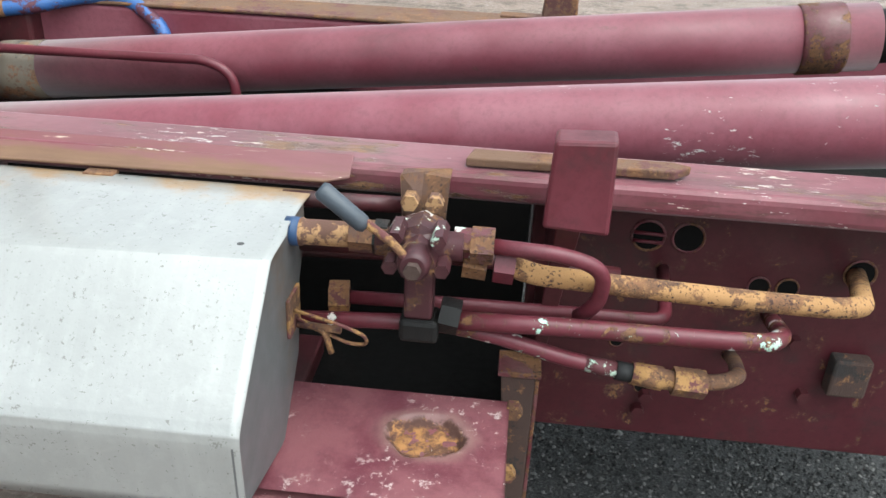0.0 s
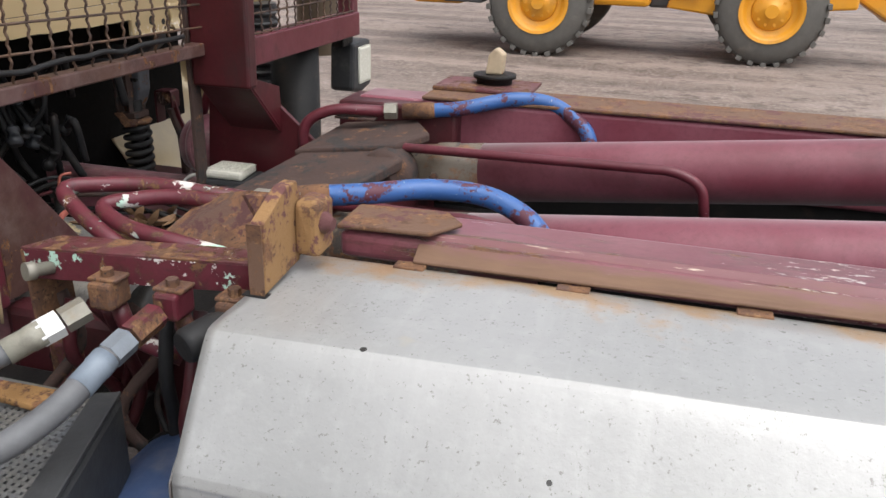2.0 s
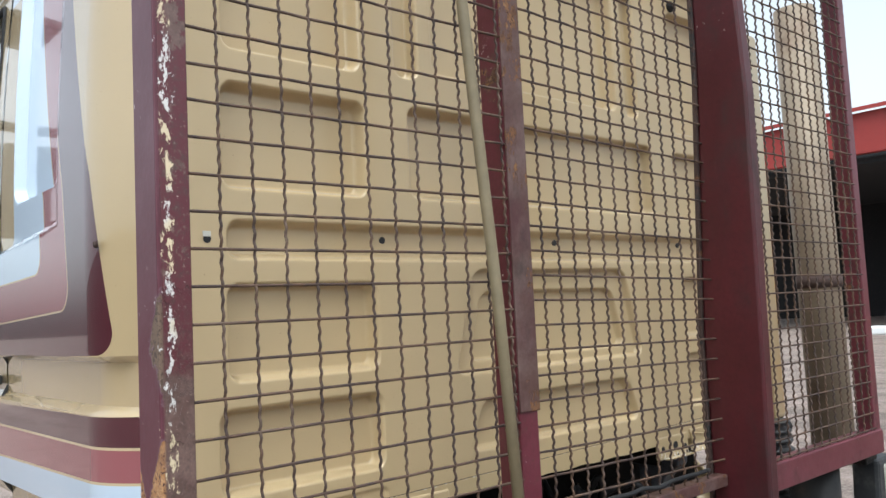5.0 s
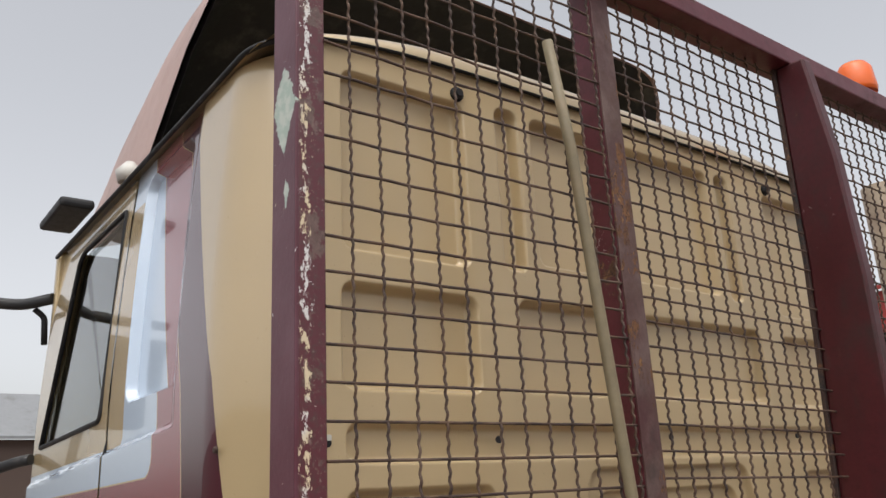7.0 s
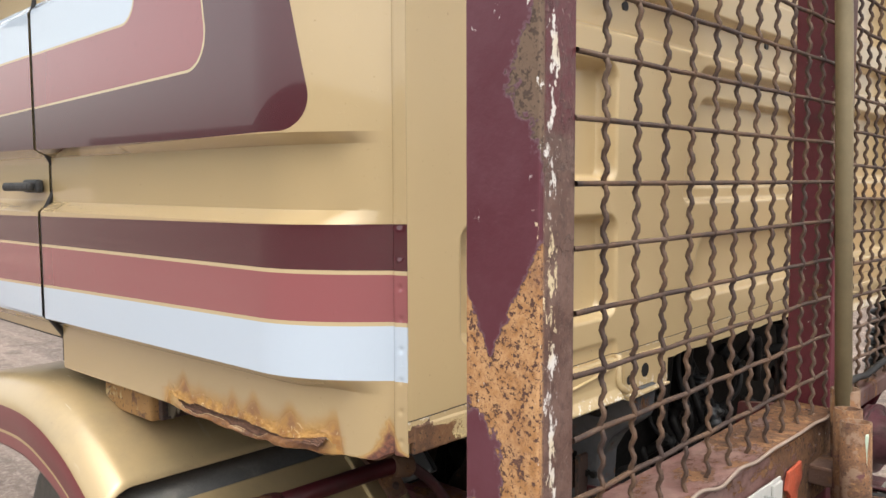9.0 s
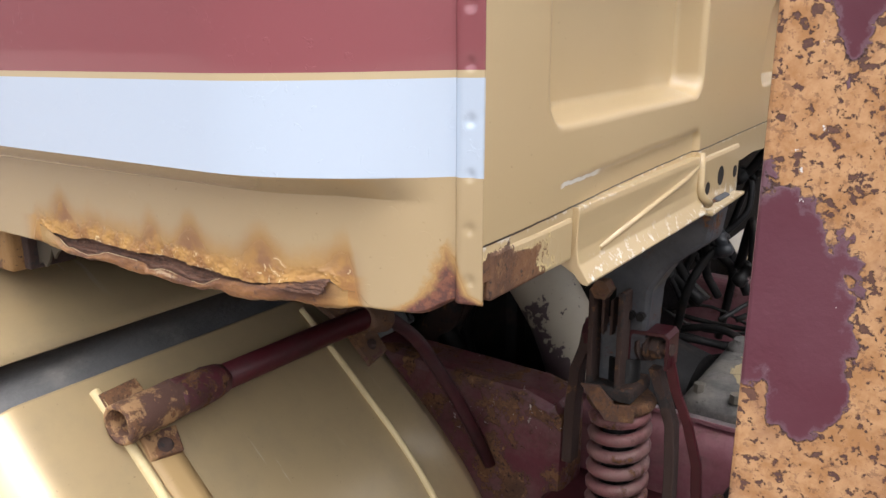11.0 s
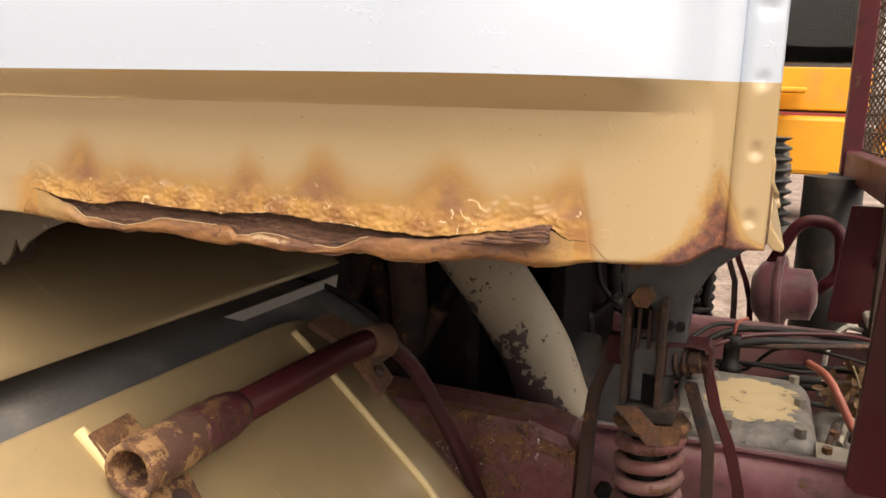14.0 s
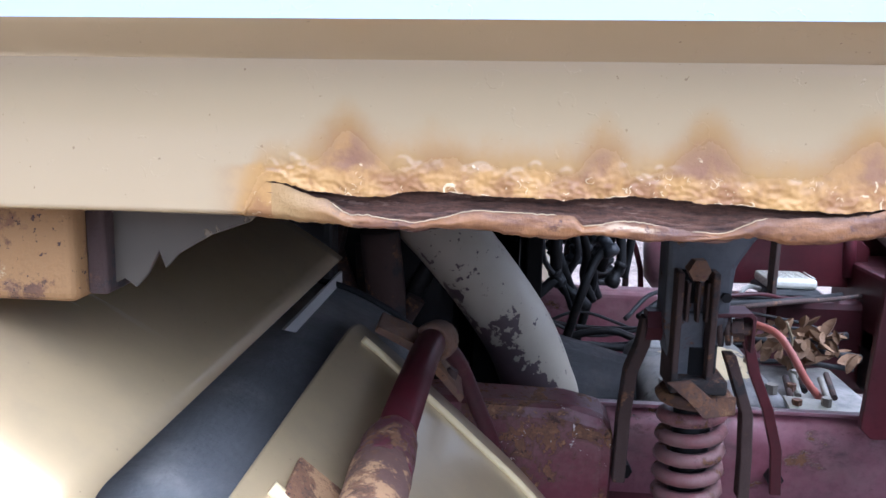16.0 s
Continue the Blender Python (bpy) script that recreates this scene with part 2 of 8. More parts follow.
wood = plain("weathered_ash_handle", (0.185, 0.15, 0.088), 0.55, vary=0.35, scale=26, dirt=0.4, dirt_colour=(0.26, 0.18, 0.1))
lens_white = plain("frosted_lens", (0.55, 0.54, 0.47), 0.25, vary=0.05, scale=60, dirt=0.2, dirt_colour=(0.4, 0.36, 0.3))


def wire_mat():
    """Brown rusty wire, mottled paler and darker."""
    m = Mat("rusty_wire")
    col = m.mix(m.noise(16, 5, 0.7).step(0.4, 0.62), (0.038, 0.022, 0.018), (0.095, 0.052, 0.03))
    col = m.mix(m.noise(5, 4).step(0.52, 0.66) * 0.7, col, (0.13, 0.085, 0.06))
    col = m.mix(m.noise(170, 3).step(0.55, 0.7) * 0.7, col, (0.035, 0.02, 0.018))
    m.set("Base Color", col)
    m.set("Roughness", 0.72)
    m.bump(m.noise(260, 3), 0.0006)
    return m.mat


wire_steel = wire_mat()
yellow_paint = plain("loader_yellow", (0.66, 0.29, 0.016), 0.42, vary=0.12, scale=6, dirt=0.4, dirt_colour=(0.3, 0.2, 0.08))
tyre_rubber = plain("dusty_tyre", (0.105, 0.098, 0.088), 0.9, vary=0.25, scale=9, bump=0.004, dirt=0.5, dirt_colour=(0.2, 0.17, 0.14))
machine_grey = plain("machine_grey", (0.05, 0.05, 0.052), 0.55)
barn_red = plain("barn_red_sheet", (0.28, 0.03, 0.025), 0.5, vary=0.12, scale=3)
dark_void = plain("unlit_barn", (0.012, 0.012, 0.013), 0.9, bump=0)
tank_white = plain("white_tank_plastic", (0.72, 0.74, 0.74), 0.5, vary=0.06, scale=4, dirt=0.2, dirt_colour=(0.45, 0.45, 0.42))
slate = plain("grey_roof_sheet", (0.2, 0.21, 0.22), 0.6, vary=0.12, scale=2)
dead_leaf = plain("dry_leaves", (0.16, 0.09, 0.045), 0.8, vary=0.5, scale=50)
red_hose = plain("faded_red_hose", (0.33, 0.095, 0.07), 0.5, vary=0.2, scale=40)
mint = plain("mint_overspray", (0.5, 0.63, 0.52), 0.6, vary=0.1, scale=60)
pin_yellow = plain("cream_edge_trim", (0.62, 0.50, 0.27), 0.45, vary=0.12, scale=40, dirt=0.5, dirt_colour=(0.3, 0.17, 0.06))
blue_tank = plain("blue_tank_paint", (0.075, 0.12, 0.25), 0.45, vary=0.35, scale=12, dirt=0.6, dirt_colour=(0.3, 0.28, 0.25))

# gold cab paint
GOLD = (0.445, 0.338, 0.188)


def gold_base(m, k=1.0):
    col = m.mix(m.noise(3.0, 3), tuple(c * 0.94 * k for c in GOLD), tuple(c * 1.05 * k for c in GOLD))
    return m.mix((m.noise(210, 2).gt(0.74)) * 0.5, col, (0.16, 0.10, 0.05))


def gold_paint(name, rough=0.24):
    m = Mat(name)
    m.set("Base Color", gold_base(m))
    m.set("Metallic", 0.4)
    m.set("Coat Weight", 0.8)
    m.set("Coat Roughness", 0.08)
    m.set("Roughness", m.noise(16, 4) * 0.14 + (rough + 0.03))
    m.bump(m.noise(9, 3) + m.noise(60, 3) * 0.08, 0.0009, 0.5)
    return m.mat


gold = gold_paint("gold_cab_paint")


def dusty_gold_nodes(name):
    """Gold paint under dust, rain marks and fine scratches."""
    m = Mat(name)
    col = m.mix(m.noise(5, 6, 0.7).step(0.4, 0.7) * 0.5, gold_base(m), (0.30, 0.245, 0.165))
    scratch = m.noise(1, 4, 0.7, m.stretched(6, 90, 6)).step(0.64, 0.70) * m.noise(4, 3).step(0.5, 0.62)
    col = m.mix(scratch * 0.5, col, (0.56, 0.50, 0.40))
    m.set("Base Color", col)
    m.set("Metallic", 0.3)
    m.set("Coat Weight", 0.7)
    m.set("Coat Roughness", m.noise(11, 6, 0.7) * 0.3 + scratch * 0.2)
    m.set("Roughness", 0.35)
    m.bump(m.noise(9, 3) + m.noise(60, 3) * 0.08, 0.0009, 0.5)
    m.base = col
    return m


gold_dusty = dusty_gold_nodes("dusty_gold_paint").mat


def striped_paint():
    """Gold cab side with two groups of maroon, pink and pale blue bands edged in fine gold lines."""
    m = Mat("striped_cab_paint")
    x, y, z = m.xyz()
    DARK, PINK, BLUE, LINE = (0.066, 0.0095, 0.017), (0.27, 0.082, 0.092), (0.50, 0.60, 0.72), (0.52, 0.42, 0.25)
    col = gold_base(m)

    def corner(x0, lean, z0, rise, r, top_lean):
        """Signed distance outside an L-shaped sweep: below z0 (at x = -0.9) or behind x0 (at z = 1.8)."""
        a = x + (z - 1.8) * lean + (z - 2.05).max(0.0) * top_lean - x0
        b = (z0 + (x + 0.9) * rise) - z
        u, v = (a + r).max(0.0), (b + r).max(0.0)
        return (u * u + v * v).math("SQRT") + ((a + r).max(b + r)).min(0.0) - r

    upper = z.gt(1.60)
    dark, pink, blue = corner(-0.442, 0.19, 1.667, 0.012, 0.055, 0.15), corner(-0.634, 0.14, 1.765, 0.03, 0.06, 0.17), corner(-0.835, 0.10, 1.865, 0.022, 0.05, 0.24)
    gold_in = corner(-1.116, 0.05, 1.965, 0.03, 0.03, 0.0)
    for edge, paint in ((dark, DARK), (pink, PINK), (blue, BLUE)):
        if paint is not DARK:
            col = m.mix(edge.lt(0.004) * upper, col, LINE)
        col = m.mix(edge.lt(0.0) * upper, col, paint)
    col = m.mix(gold_in.lt(0.0) * upper * (z.lt(2.66) + x.lt(-1.27)).min(1.0), col, gold_base(m))
    # the lower bands, a little narrower towards the front
    t = x + 0.315
    bands = ((1.550, 0.012, DARK), (1.4885, 0.006, PINK), (1.421, 0.021, BLUE))
    low = z.lt(1.60)
    for top, rise, paint in bands:
        if paint is not DARK:
            col = m.mix((z - t * rise).lt(top + 0.0005) * low, col, LINE)
            top = top - 0.005
        col = m.mix((z - t * rise).lt(top) * low, col, paint)
    col = m.mix((z - x * 0.0105).lt(1.3459), col, gold_base(m))
    # rust creeping up from the torn sill, in plumes, and at the rear corner
    mottle = m.noise(48, 6, 0.7)
    fine = m.noise(150, 5, 0.72)
    along = x.step(-0.876, -0.834) * x.step(-0.402, -0.424)
    top = m.noise(1, 3, 0.55, m.stretched(30, 30, 6)) * 0.020 + 1.2565 + (mottle - 0.5) * 0.016
    core = x * 0.0
    for px, tall, wide in ((-0.789, 0.024, 70), (-0.735, 0.009, 60), (-0.645, 0.018, 85), (-0.588, 0.022, 62), (-0.502, 0.021, 56), (-0.425, 0.018, 60)):
        d = (x - px) * wide
        hump = Sock(m.tree, m.value(2.718)).math("POWER", d * d * -1.0)
        top = top + hump * tall
        core = core + hump * (z - 1.258 - tall).step(0.012, -0.022)
    reach = (top - z) * 44.0 - (1.0 - along) * 3.0
    corner_x = (x + 0.343 + (mottle - 0.5) * 0.012).math("ABSOLUTE")
    at_corner = (1.25 - corner_x * 38.0 - (z - 1.236).max(0.0) * 17.0).max(0.0)
    at_foot = (1.0 - (z - 1.224 - (x + 0.42).max(0.0) * 0.16).max(0.0) * 85.0).max(0.0) * x.step(-0.47, -0.40) * 0.8
    reach2 = at_corner * 1.5 + at_foot + (mottle - 0.5) * 0.7 - 0.18
    halo = reach.max(reach2)
    col = m.mix((reach.step(-0.7, 0.5) * 0.82).max(reach2.step(0.05, 0.5) * 0.75), col, (0.40, 0.215, 0.055))
    col = m.mix((core * along).min(1.0) * (mottle + 0.3).min(1.0) * 0.85, col, (0.165, 0.075, 0.05))
    col = m.mix((reach + (m.noise(26, 4, 0.6) - 0.5) * 1.2).step(0.25, 0.8) * along * 0.55, col, m.mix(m.noise(34, 4, 0.6).step(0.42, 0.6), (0.46, 0.25, 0.07), (0.24, 0.115, 0.062)))
    purple = m.mix(fine.step(0.42, 0.62), (0.10, 0.042, 0.036), (0.21, 0.085, 0.05))
    col = m.mix((reach2 + (fine - 0.5) * 0.6).step(0.35, 0.85), col, purple)
    col = m.mix((fine + (mottle - 0.5) * 0.6).step(0.66, 0.70) * reach2.step(0.3, 0.7), col, (0.42, 0.21, 0.08))
    crust = (1.2585 - z + (mottle - 0.5) * 0.014).step(-0.002, 0.004) * along
    bits = m.mix(m.noise(48, 4, 0.6).step(0.36, 0.64), (0.28, 0.13, 0.045), (0.48, 0.27, 0.08))
    col = m.mix(crust * 0.85, col, bits)
    rings = (m.cells(62) - 0.40 + (fine - 0.5) * 0.10).math("ABSOLUTE").lt(0.03) * m.noise(42, 4, 0.7).step(0.55, 0.60)
    rings = rings.max((m.cells(230) - 0.42 + (fine - 0.5) * 0.3).math("ABSOLUTE").lt(0.05) * m.noise(70, 4, 0.7).step(0.56, 0.62) * crust)
    col = m.mix(rings * 0.8 * (1.272 - z).step(0.0, 0.006) * along * halo.step(0.2, 0.5), col, (0.74, 0.58, 0.34))
    rough = halo.step(0.3, 0.8)
    m.set("Base Color", col)
    m.set("Roughness", rough * 0.3 + m.noise(16, 4) * 0.06 + 0.22)
    m.set("Metallic", (1.0 - rough) * 0.1)
    m.set("Coat Weight", 1.0 - rough)
    m.set("Coat Roughness", 0.04)
    m.bump(m.noise(3, 2) * 0.6 + fine * rough * 1.2 + rings * 0.5, 0.0006, 0.6)
    return m.mat


striped = striped_paint()


def cover_mat():
    """Dull aluminium with oxide specks, scratches, water marks and rust along the hinge."""
    m = Mat("oxidised_aluminium_cover")
    x, y, z = m.xyz()
    blotch = m.noise(3.4, 7, 0.68)
    col = m.mix(blotch, (0.22, 0.22, 0.214), (0.37, 0.37, 0.364))
    col = m.mix(m.noise(1, 5, 0.65, m.stretched(30, 4, 4)).step(0.45, 0.75) * 0.25, col, (0.41, 0.41, 0.40))
    col = m.mix(m.noise(38, 4, 0.6).step(0.5, 0.68) * 0.14, col, (0.44, 0.44, 0.43))
    specks = m.pits(150, 0.16) + m.noise(150, 5, 0.78).step(0.57, 0.68) * m.noise(6, 6, 0.7).step(0.36, 0.62)
    specks = specks.min(1.0)
    col = m.mix(specks * 0.6, col, (0.12, 0.115, 0.10))
    col = m.mix(m.cells(9).lt(0.045), col, (0.02, 0.018, 0.016))
    hinge = (m.noise(6, 5, 0.65) + y.step(0.60, 0.79) * 0.36).step(0.70, 0.88)
    col = m.mix(hinge * 0.7, col, (0.36, 0.20, 0.07))
    col = m.mix(m.noise(4.6, 4).step(0.68, 0.75) * 0.3, col, (0.40, 0.33, 0.20))
    m.set("Base Color", col)
    m.set("Metallic", 0.15)
    m.set("Coat Weight", 0.6)
    m.set("Coat Roughness", 0.05)
    m.set("Roughness", m.noise(9, 6, 0.7) * 0.2 + blotch * 0.1 + 0.22 + specks * 0.2)
    m.bump(m.noise(70, 4) + m.noise(5, 3) * 1.5, 0.0005)
    return m.mat


cover_alu = cover_mat()


def two_coats(name, coat, under, scale, amount, rough=0.5, third=None):
    """Paint peeling off in patches from another surface."""
    m = Mat(name)
    bare = (m.noise(scale, 5, 0.62) * 0.7 + m.noise(scale * 7, 5, 0.7) * 0.3).step(amount - 0.01, amount + 0.012)
    a = m.mix(m.noise(22, 5), tuple(c * 0.8 for c in coat), coat)
    col = m.mix(bare, a, under)
    if third:
        col = m.mix(m.noise(scale * 9, 4, 0.7).step(0.66, 0.7), col, third)
    m.set("Base Color", col)
    m.set("Roughness", bare * 0.2 + (rough - 0.05))
    m.bump((1.0 - bare) + m.noise(80, 4) * 0.2, 0.0007)
    return m.mat


blue_hose_paint = two_coats("blue_paint_over_maroon_hose", (0.035, 0.11, 0.32), (0.085, 0.022, 0.038), 16, 0.535, 0.5, (0.42, 0.46, 0.48))


def pipe_mat():
    """Cream paint, speckled above and peeled to dark metal low down."""
    m = Mat("cream_paint_peeling")
    x, y, z = m.xyz()
    peel = (m.noise(9, 6, 0.68) + (0.935 - z) * 3.0 - (x + 0.66) * 2.2 + (m.noise(60, 5, 0.7) - 0.5) * 0.25).step(0.70, 0.72)
    specks = m.pits(75, 0.2) * m.noise(5, 3).step(0.42, 0.5)
    col = m.mix(m.noise(12, 5), (0.30, 0.26, 0.20), (0.44, 0.39, 0.30))
    col = m.mix(peel.max(specks), col, m.mix(m.noise(30, 5), (0.05, 0.038, 0.042), (0.10, 0.07, 0.07)))
    m.set("Base Color", col)
    m.set("Roughness", 0.5)
    m.bump((1.0 - peel) + m.noise(80, 4) * 0.2, 0.0008)
    return m.mat


cream_peeling = pipe_mat()


def post_mat():
    """The near guard post: purple-maroon paint lifting off pitted orange rust, chipped pale along its corner."""
    m = Mat("guard_post_paint")
    x, y, z = m.xyz()
    ragged = (m.noise(60, 6, 0.7) - 0.5) * 0.085 + (m.noise(19, 4) - 0.5) * 0.10
    front = y.step(-0.045, -0.051)
    paint = m.mix(m.noise(6, 5, 0.65).step(0.35, 0.7), (0.082, 0.015, 0.026), (0.11, 0.035, 0.05))
    side = m.mix(m.noise(21, 6, 0.7).step(0.38, 0.62), (0.10, 0.055, 0.045), (0.155, 0.095, 0.08))
    tongue = (x + 0.057).math("ABSOLUTE") * 2.0 + 1.438
    patch_a = ((x + 0.098) * (x + 0.098) * 420.0 + (z - 1.345) * (z - 1.345) * 420.0) - 1.0
    patch_b = ((x + 0.058) * (x + 0.058) * 3200.0 + (z - 1.305) * (z - 1.305) * 900.0) - 1.0
    maroon_area = ((z - tongue) * 22.0).max(patch_a.min(patch_b) * -0.6)
    high = 1.2 - ((z - 1.70).math("ABSOLUTE") * 11.5) - (x * -24.0)
    level = (ragged * 14.0 + maroon_area).min((high * -1.0) + ragged * 16.0 + 0.4)
    rusted = level.step(0.03, -0.03)
    orange = m.mix(m.noise(70, 5, 0.7).step(0.35, 0.65), (0.33, 0.16, 0.06), (0.47, 0.27, 0.13))
    orange = m.mix(m.pits(225, 0.44), orange, (0.085, 0.04, 0.03))
    orange = m.mix(m.pits(410, 0.42) * 0.5, orange, (0.14, 0.065, 0.04))
    orange = m.mix(m.noise(16, 5, 0.7).step(0.5, 0.68) * 0.5, orange, (0.17, 0.075, 0.045))
    orange = m.mix(z.step(1.57, 1.62), orange, m.mix(m.pits(190, 0.45), (0.15, 0.10, 0.07), (0.07, 0.045, 0.035)))
    rim = level.step(0.16, 0.05) * (1.0 - rusted)
    face = m.mix(rim * 0.7, paint, (0.15, 0.085, 0.105))
    face = m.mix(rusted, face, orange)
    bare = (1.0 - (z - 2.455).math("ABSOLUTE") * 9.0 - (x + 0.042).math("ABSOLUTE") * 18.0) + ragged * 7.0
    bare = bare.max(0.62 - (z - 2.295).math("ABSOLUTE") * 16.0 - (x + 0.035).math("ABSOLUTE") * 34.0 + ragged * 9.0)
    face = m.mix(bare.step(0.28, 0.20), m.mix(m.noise(40, 4).step(0.4, 0.6), (0.34, 0.42, 0.36), (0.46, 0.5, 0.44)), face)
    low = (z + ragged * 3.0).step(1.72, 1.60)
    side = m.mix((low + m.noise(12, 6, 0.7).step(0.55, 0.6)).min(1.0), (0.088, 0.014, 0.021), side)
    side = m.mix(m.noise(75, 6, 0.75).step(0.45, 0.68) * 0.7, side, (0.055, 0.032, 0.028))
    side = m.mix(m.noise(120, 4, 0.7).step(0.6, 0.68) * 0.6, side, (0.24, 0.18, 0.15))
    col = m.mix(front, side, face)
    edge = (1.0 - (y + 0.036).math("ABSOLUTE") * 45.0).max(0.0) * x.step(-0.006, -0.002)
    chips = (m.noise(1, 6, 0.72, m.stretched(80, 80, 40)) + edge * 0.175).step(0.675, 0.69)
    col = m.mix(chips, col, m.mix(m.noise(8, 2).step(0.45, 0.55), (0.62, 0.60, 0.58), (0.60, 0.50, 0.33)))
    m.set("Base Color", col)
    m.set("Roughness", rusted * front * 0.42 + 0.4)
    m.bump((1.0 - rusted) * 1.2 + m.pits(225, 0.44) * rusted * -0.8 + m.noise(90, 5) * 0.4, 0.0012)
    return m.mat


post_paint = post_mat()

glass = Mat("window_glass")
glass.set("Base Color", (0.75, 0.80, 0.80))
glass.set("Transmission Weight", 1.0)
glass.set("Roughness", 0.01)
glass = glass.mat


def ground_mat():
    m = Mat("muddy_yard")
    x, y, z = m.xyz()
    ruts = m.noise(1, 5, 0.6, m.stretched(0.16, 1.7, 1))
    wet = m.noise(0.55, 6, 0.6)
    col = m.mix(ruts.step(0.36, 0.66), (0.115, 0.084, 0.069), (0.26, 0.2, 0.17))
    col = m.mix(m.noise(22, 8, 0.8).step(0.45, 0.66) * 0.7, col, (0.40, 0.34, 0.30))
    col = m.mix(m.noise(3.3, 8, 0.78).step(0.50, 0.62) * 0.75, col, (0.075, 0.055, 0.045))
    # gravel kept off the unseen cab side, where paler mud bounces light
    gravel = y.step(3.6, 2.2) * (y + x * 0.1).step(-0.1, 0.5) * x.step(0.9, 1.5)
    col = m.mix(gravel, col, m.mix(m.noise(150, 5, 0.75).step(0.42, 0.66), (0.010, 0.010, 0.0105), (0.075, 0.072, 0.07)))
    m.set("Base Color", col)
    m.set("Roughness", wet * 0.5 + 0.42)
    m.bump(m.noise(9, 6, 0.7) + m.noise(75, 5, 0.7) * 0.35 + ruts * 1.4, 0.05, 0.8)
    return m.mat


mud = ground_mat()


# ---- mesh helpers ----
def mesh_object(name, bm, material, smooth=False):
    data = bpy.data.meshes.new(name)
    bm.to_mesh(data)
    bm.free()
    data.materials.append(material)
    if smooth:
        data.shade_smooth()
    return new(name, data)


def thing(name, base, label, category, group="", kind=""):
    ob = new(name)
    ob.empty_display_size = 0.05
    ob.location = base
    return tagged(ob, label, category, group, kind)


def part(name, bm, material, parent, label="", smooth=False):
    ob = mesh_object(name, bm, material, smooth)
    return attach(ob, parent, label)


def attach(ob, parent, label=""):
    ob.parent = parent
    shift = parent.location if parent.parent is None else Vector((0, 0, 0))
    ob.matrix_parent_inverse = Matrix.Translation(-shift)
    return tagged(ob, label)


def solo(name, bm, material, label, category, group="", kind="", smooth=False):
    return tagged(mesh_object(name, bm, material, smooth), label, category, group, kind)


def block(x0, x1, y0, y1, z0, z1, bevel=0.0, bm=None, segments=2):
    """A box between two corners, its edges rounded."""
    own = bmesh.new()
    bmesh.ops.create_cube(own, size=1.0)
    for v in own.verts:
        v.co = Vector(((x0 + x1) / 2 + v.co.x * (x1 - x0), (y0 + y1) / 2 + v.co.y * (y1 - y0), (z0 + z1) / 2 + v.co.z * (z1 - z0)))
    if bevel:
        bmesh.ops.bevel(own, geom=own.edges[:], offset=bevel, segments=segments, affect="EDGES", profile=0.5)
    return merged(bm, own)


def merged(bm, own):
    if bm is None:
        return own
    data = bpy.data.meshes.new("tmp")
    own.to_mesh(data)
    own.free()
    bm.from_mesh(data)
    bpy.data.meshes.remove(data)
    return bm


def prism(points, push, bevel=0.0, bm=None):
    """A flat outline pushed along a vector."""
    own = bmesh.new()
    low = [own.verts.new(p) for p in points]
    high = [own.verts.new(Vector(p) + Vector(push)) for p in points]
    own.faces.new(low)
    own.faces.new(high[::-1])
    for i in range(len(points)):
        j = (i + 1) % len(points)
        own.faces.new((low[j], low[i], high[i], high[j]))
    bmesh.ops.recalc_face_normals(own, faces=own.faces[:])
    if bevel:
        bmesh.ops.bevel(own, geom=own.edges[:], offset=bevel, segments=2, affect="EDGES", profile=0.5)
    return merged(bm, own)


def bent(points, radius, steps=6):
    """A polyline whose corners are rounded."""
    pts = [Vector(p) for p in points]
    out = [pts[0]]
    for a, b, c in zip(pts, pts[1:], pts[2:]):
        r = min(radius, (a - b).length * 0.49, (c - b).length * 0.49)
        p, q = b + (a - b).normalized() * r, b + (c - b).normalized() * r
        for i in range(steps + 1):
            t = i / steps
            out.append(p * (1 - t) ** 2 + b * 2 * t * (1 - t) + q * t * t)
    return out + [pts[-1]]


def spline(points, steps=8):
    """A smooth curve through points."""
    p = [Vector(v) for v in points]
    p = [p[0] * 2 - p[1]] + p + [p[-1] * 2 - p[-2]]
    out = []
    for a, b, c, d in zip(p, p[1:], p[2:], p[3:]):
        for i in range(steps):
            t = i / steps
            out.append(0.5 * (2 * b + (c - a) * t + (2 * a - 5 * b + 4 * c - d) * t * t + (3 * b - a - 3 * c + d) * t ** 3))
    return out + [p[-2]]


def tube(points, r, sides=12, bm=None, caps=True, radii=None):
    """A round bar along a line of points."""
    pts = [Vector(p) for p in points]
    own = bmesh.new() if bm is None else bm
    rings, side = [], None
    for i, p in enumerate(pts):
        d = (pts[min(i + 1, len(pts) - 1)] - pts[max(i - 1, 0)]).normalized()
        if side is None:
            side = d.cross(Vector((0, 0, 1)) if abs(d.z) < 0.9 else Vector((1, 0, 0))).normalized()
        side = (side - d * side.dot(d)).normalized()
        up = d.cross(side)
        rad = radii[i] if radii else r
        rings.append([own.verts.new(p + (side * math.cos(2 * math.pi * k / sides) + up * math.sin(2 * math.pi * k / sides)) * rad) for k in range(sides)])
    for a, b in zip(rings, rings[1:]):
        for k in range(sides):
            f = own.faces.new((a[k], a[(k + 1) % sides], b[(k + 1) % sides], b[k]))
            f.smooth = True
    if caps:
        own.faces.new(rings[0][::-1])
        own.faces.new(rings[-1])
    return own


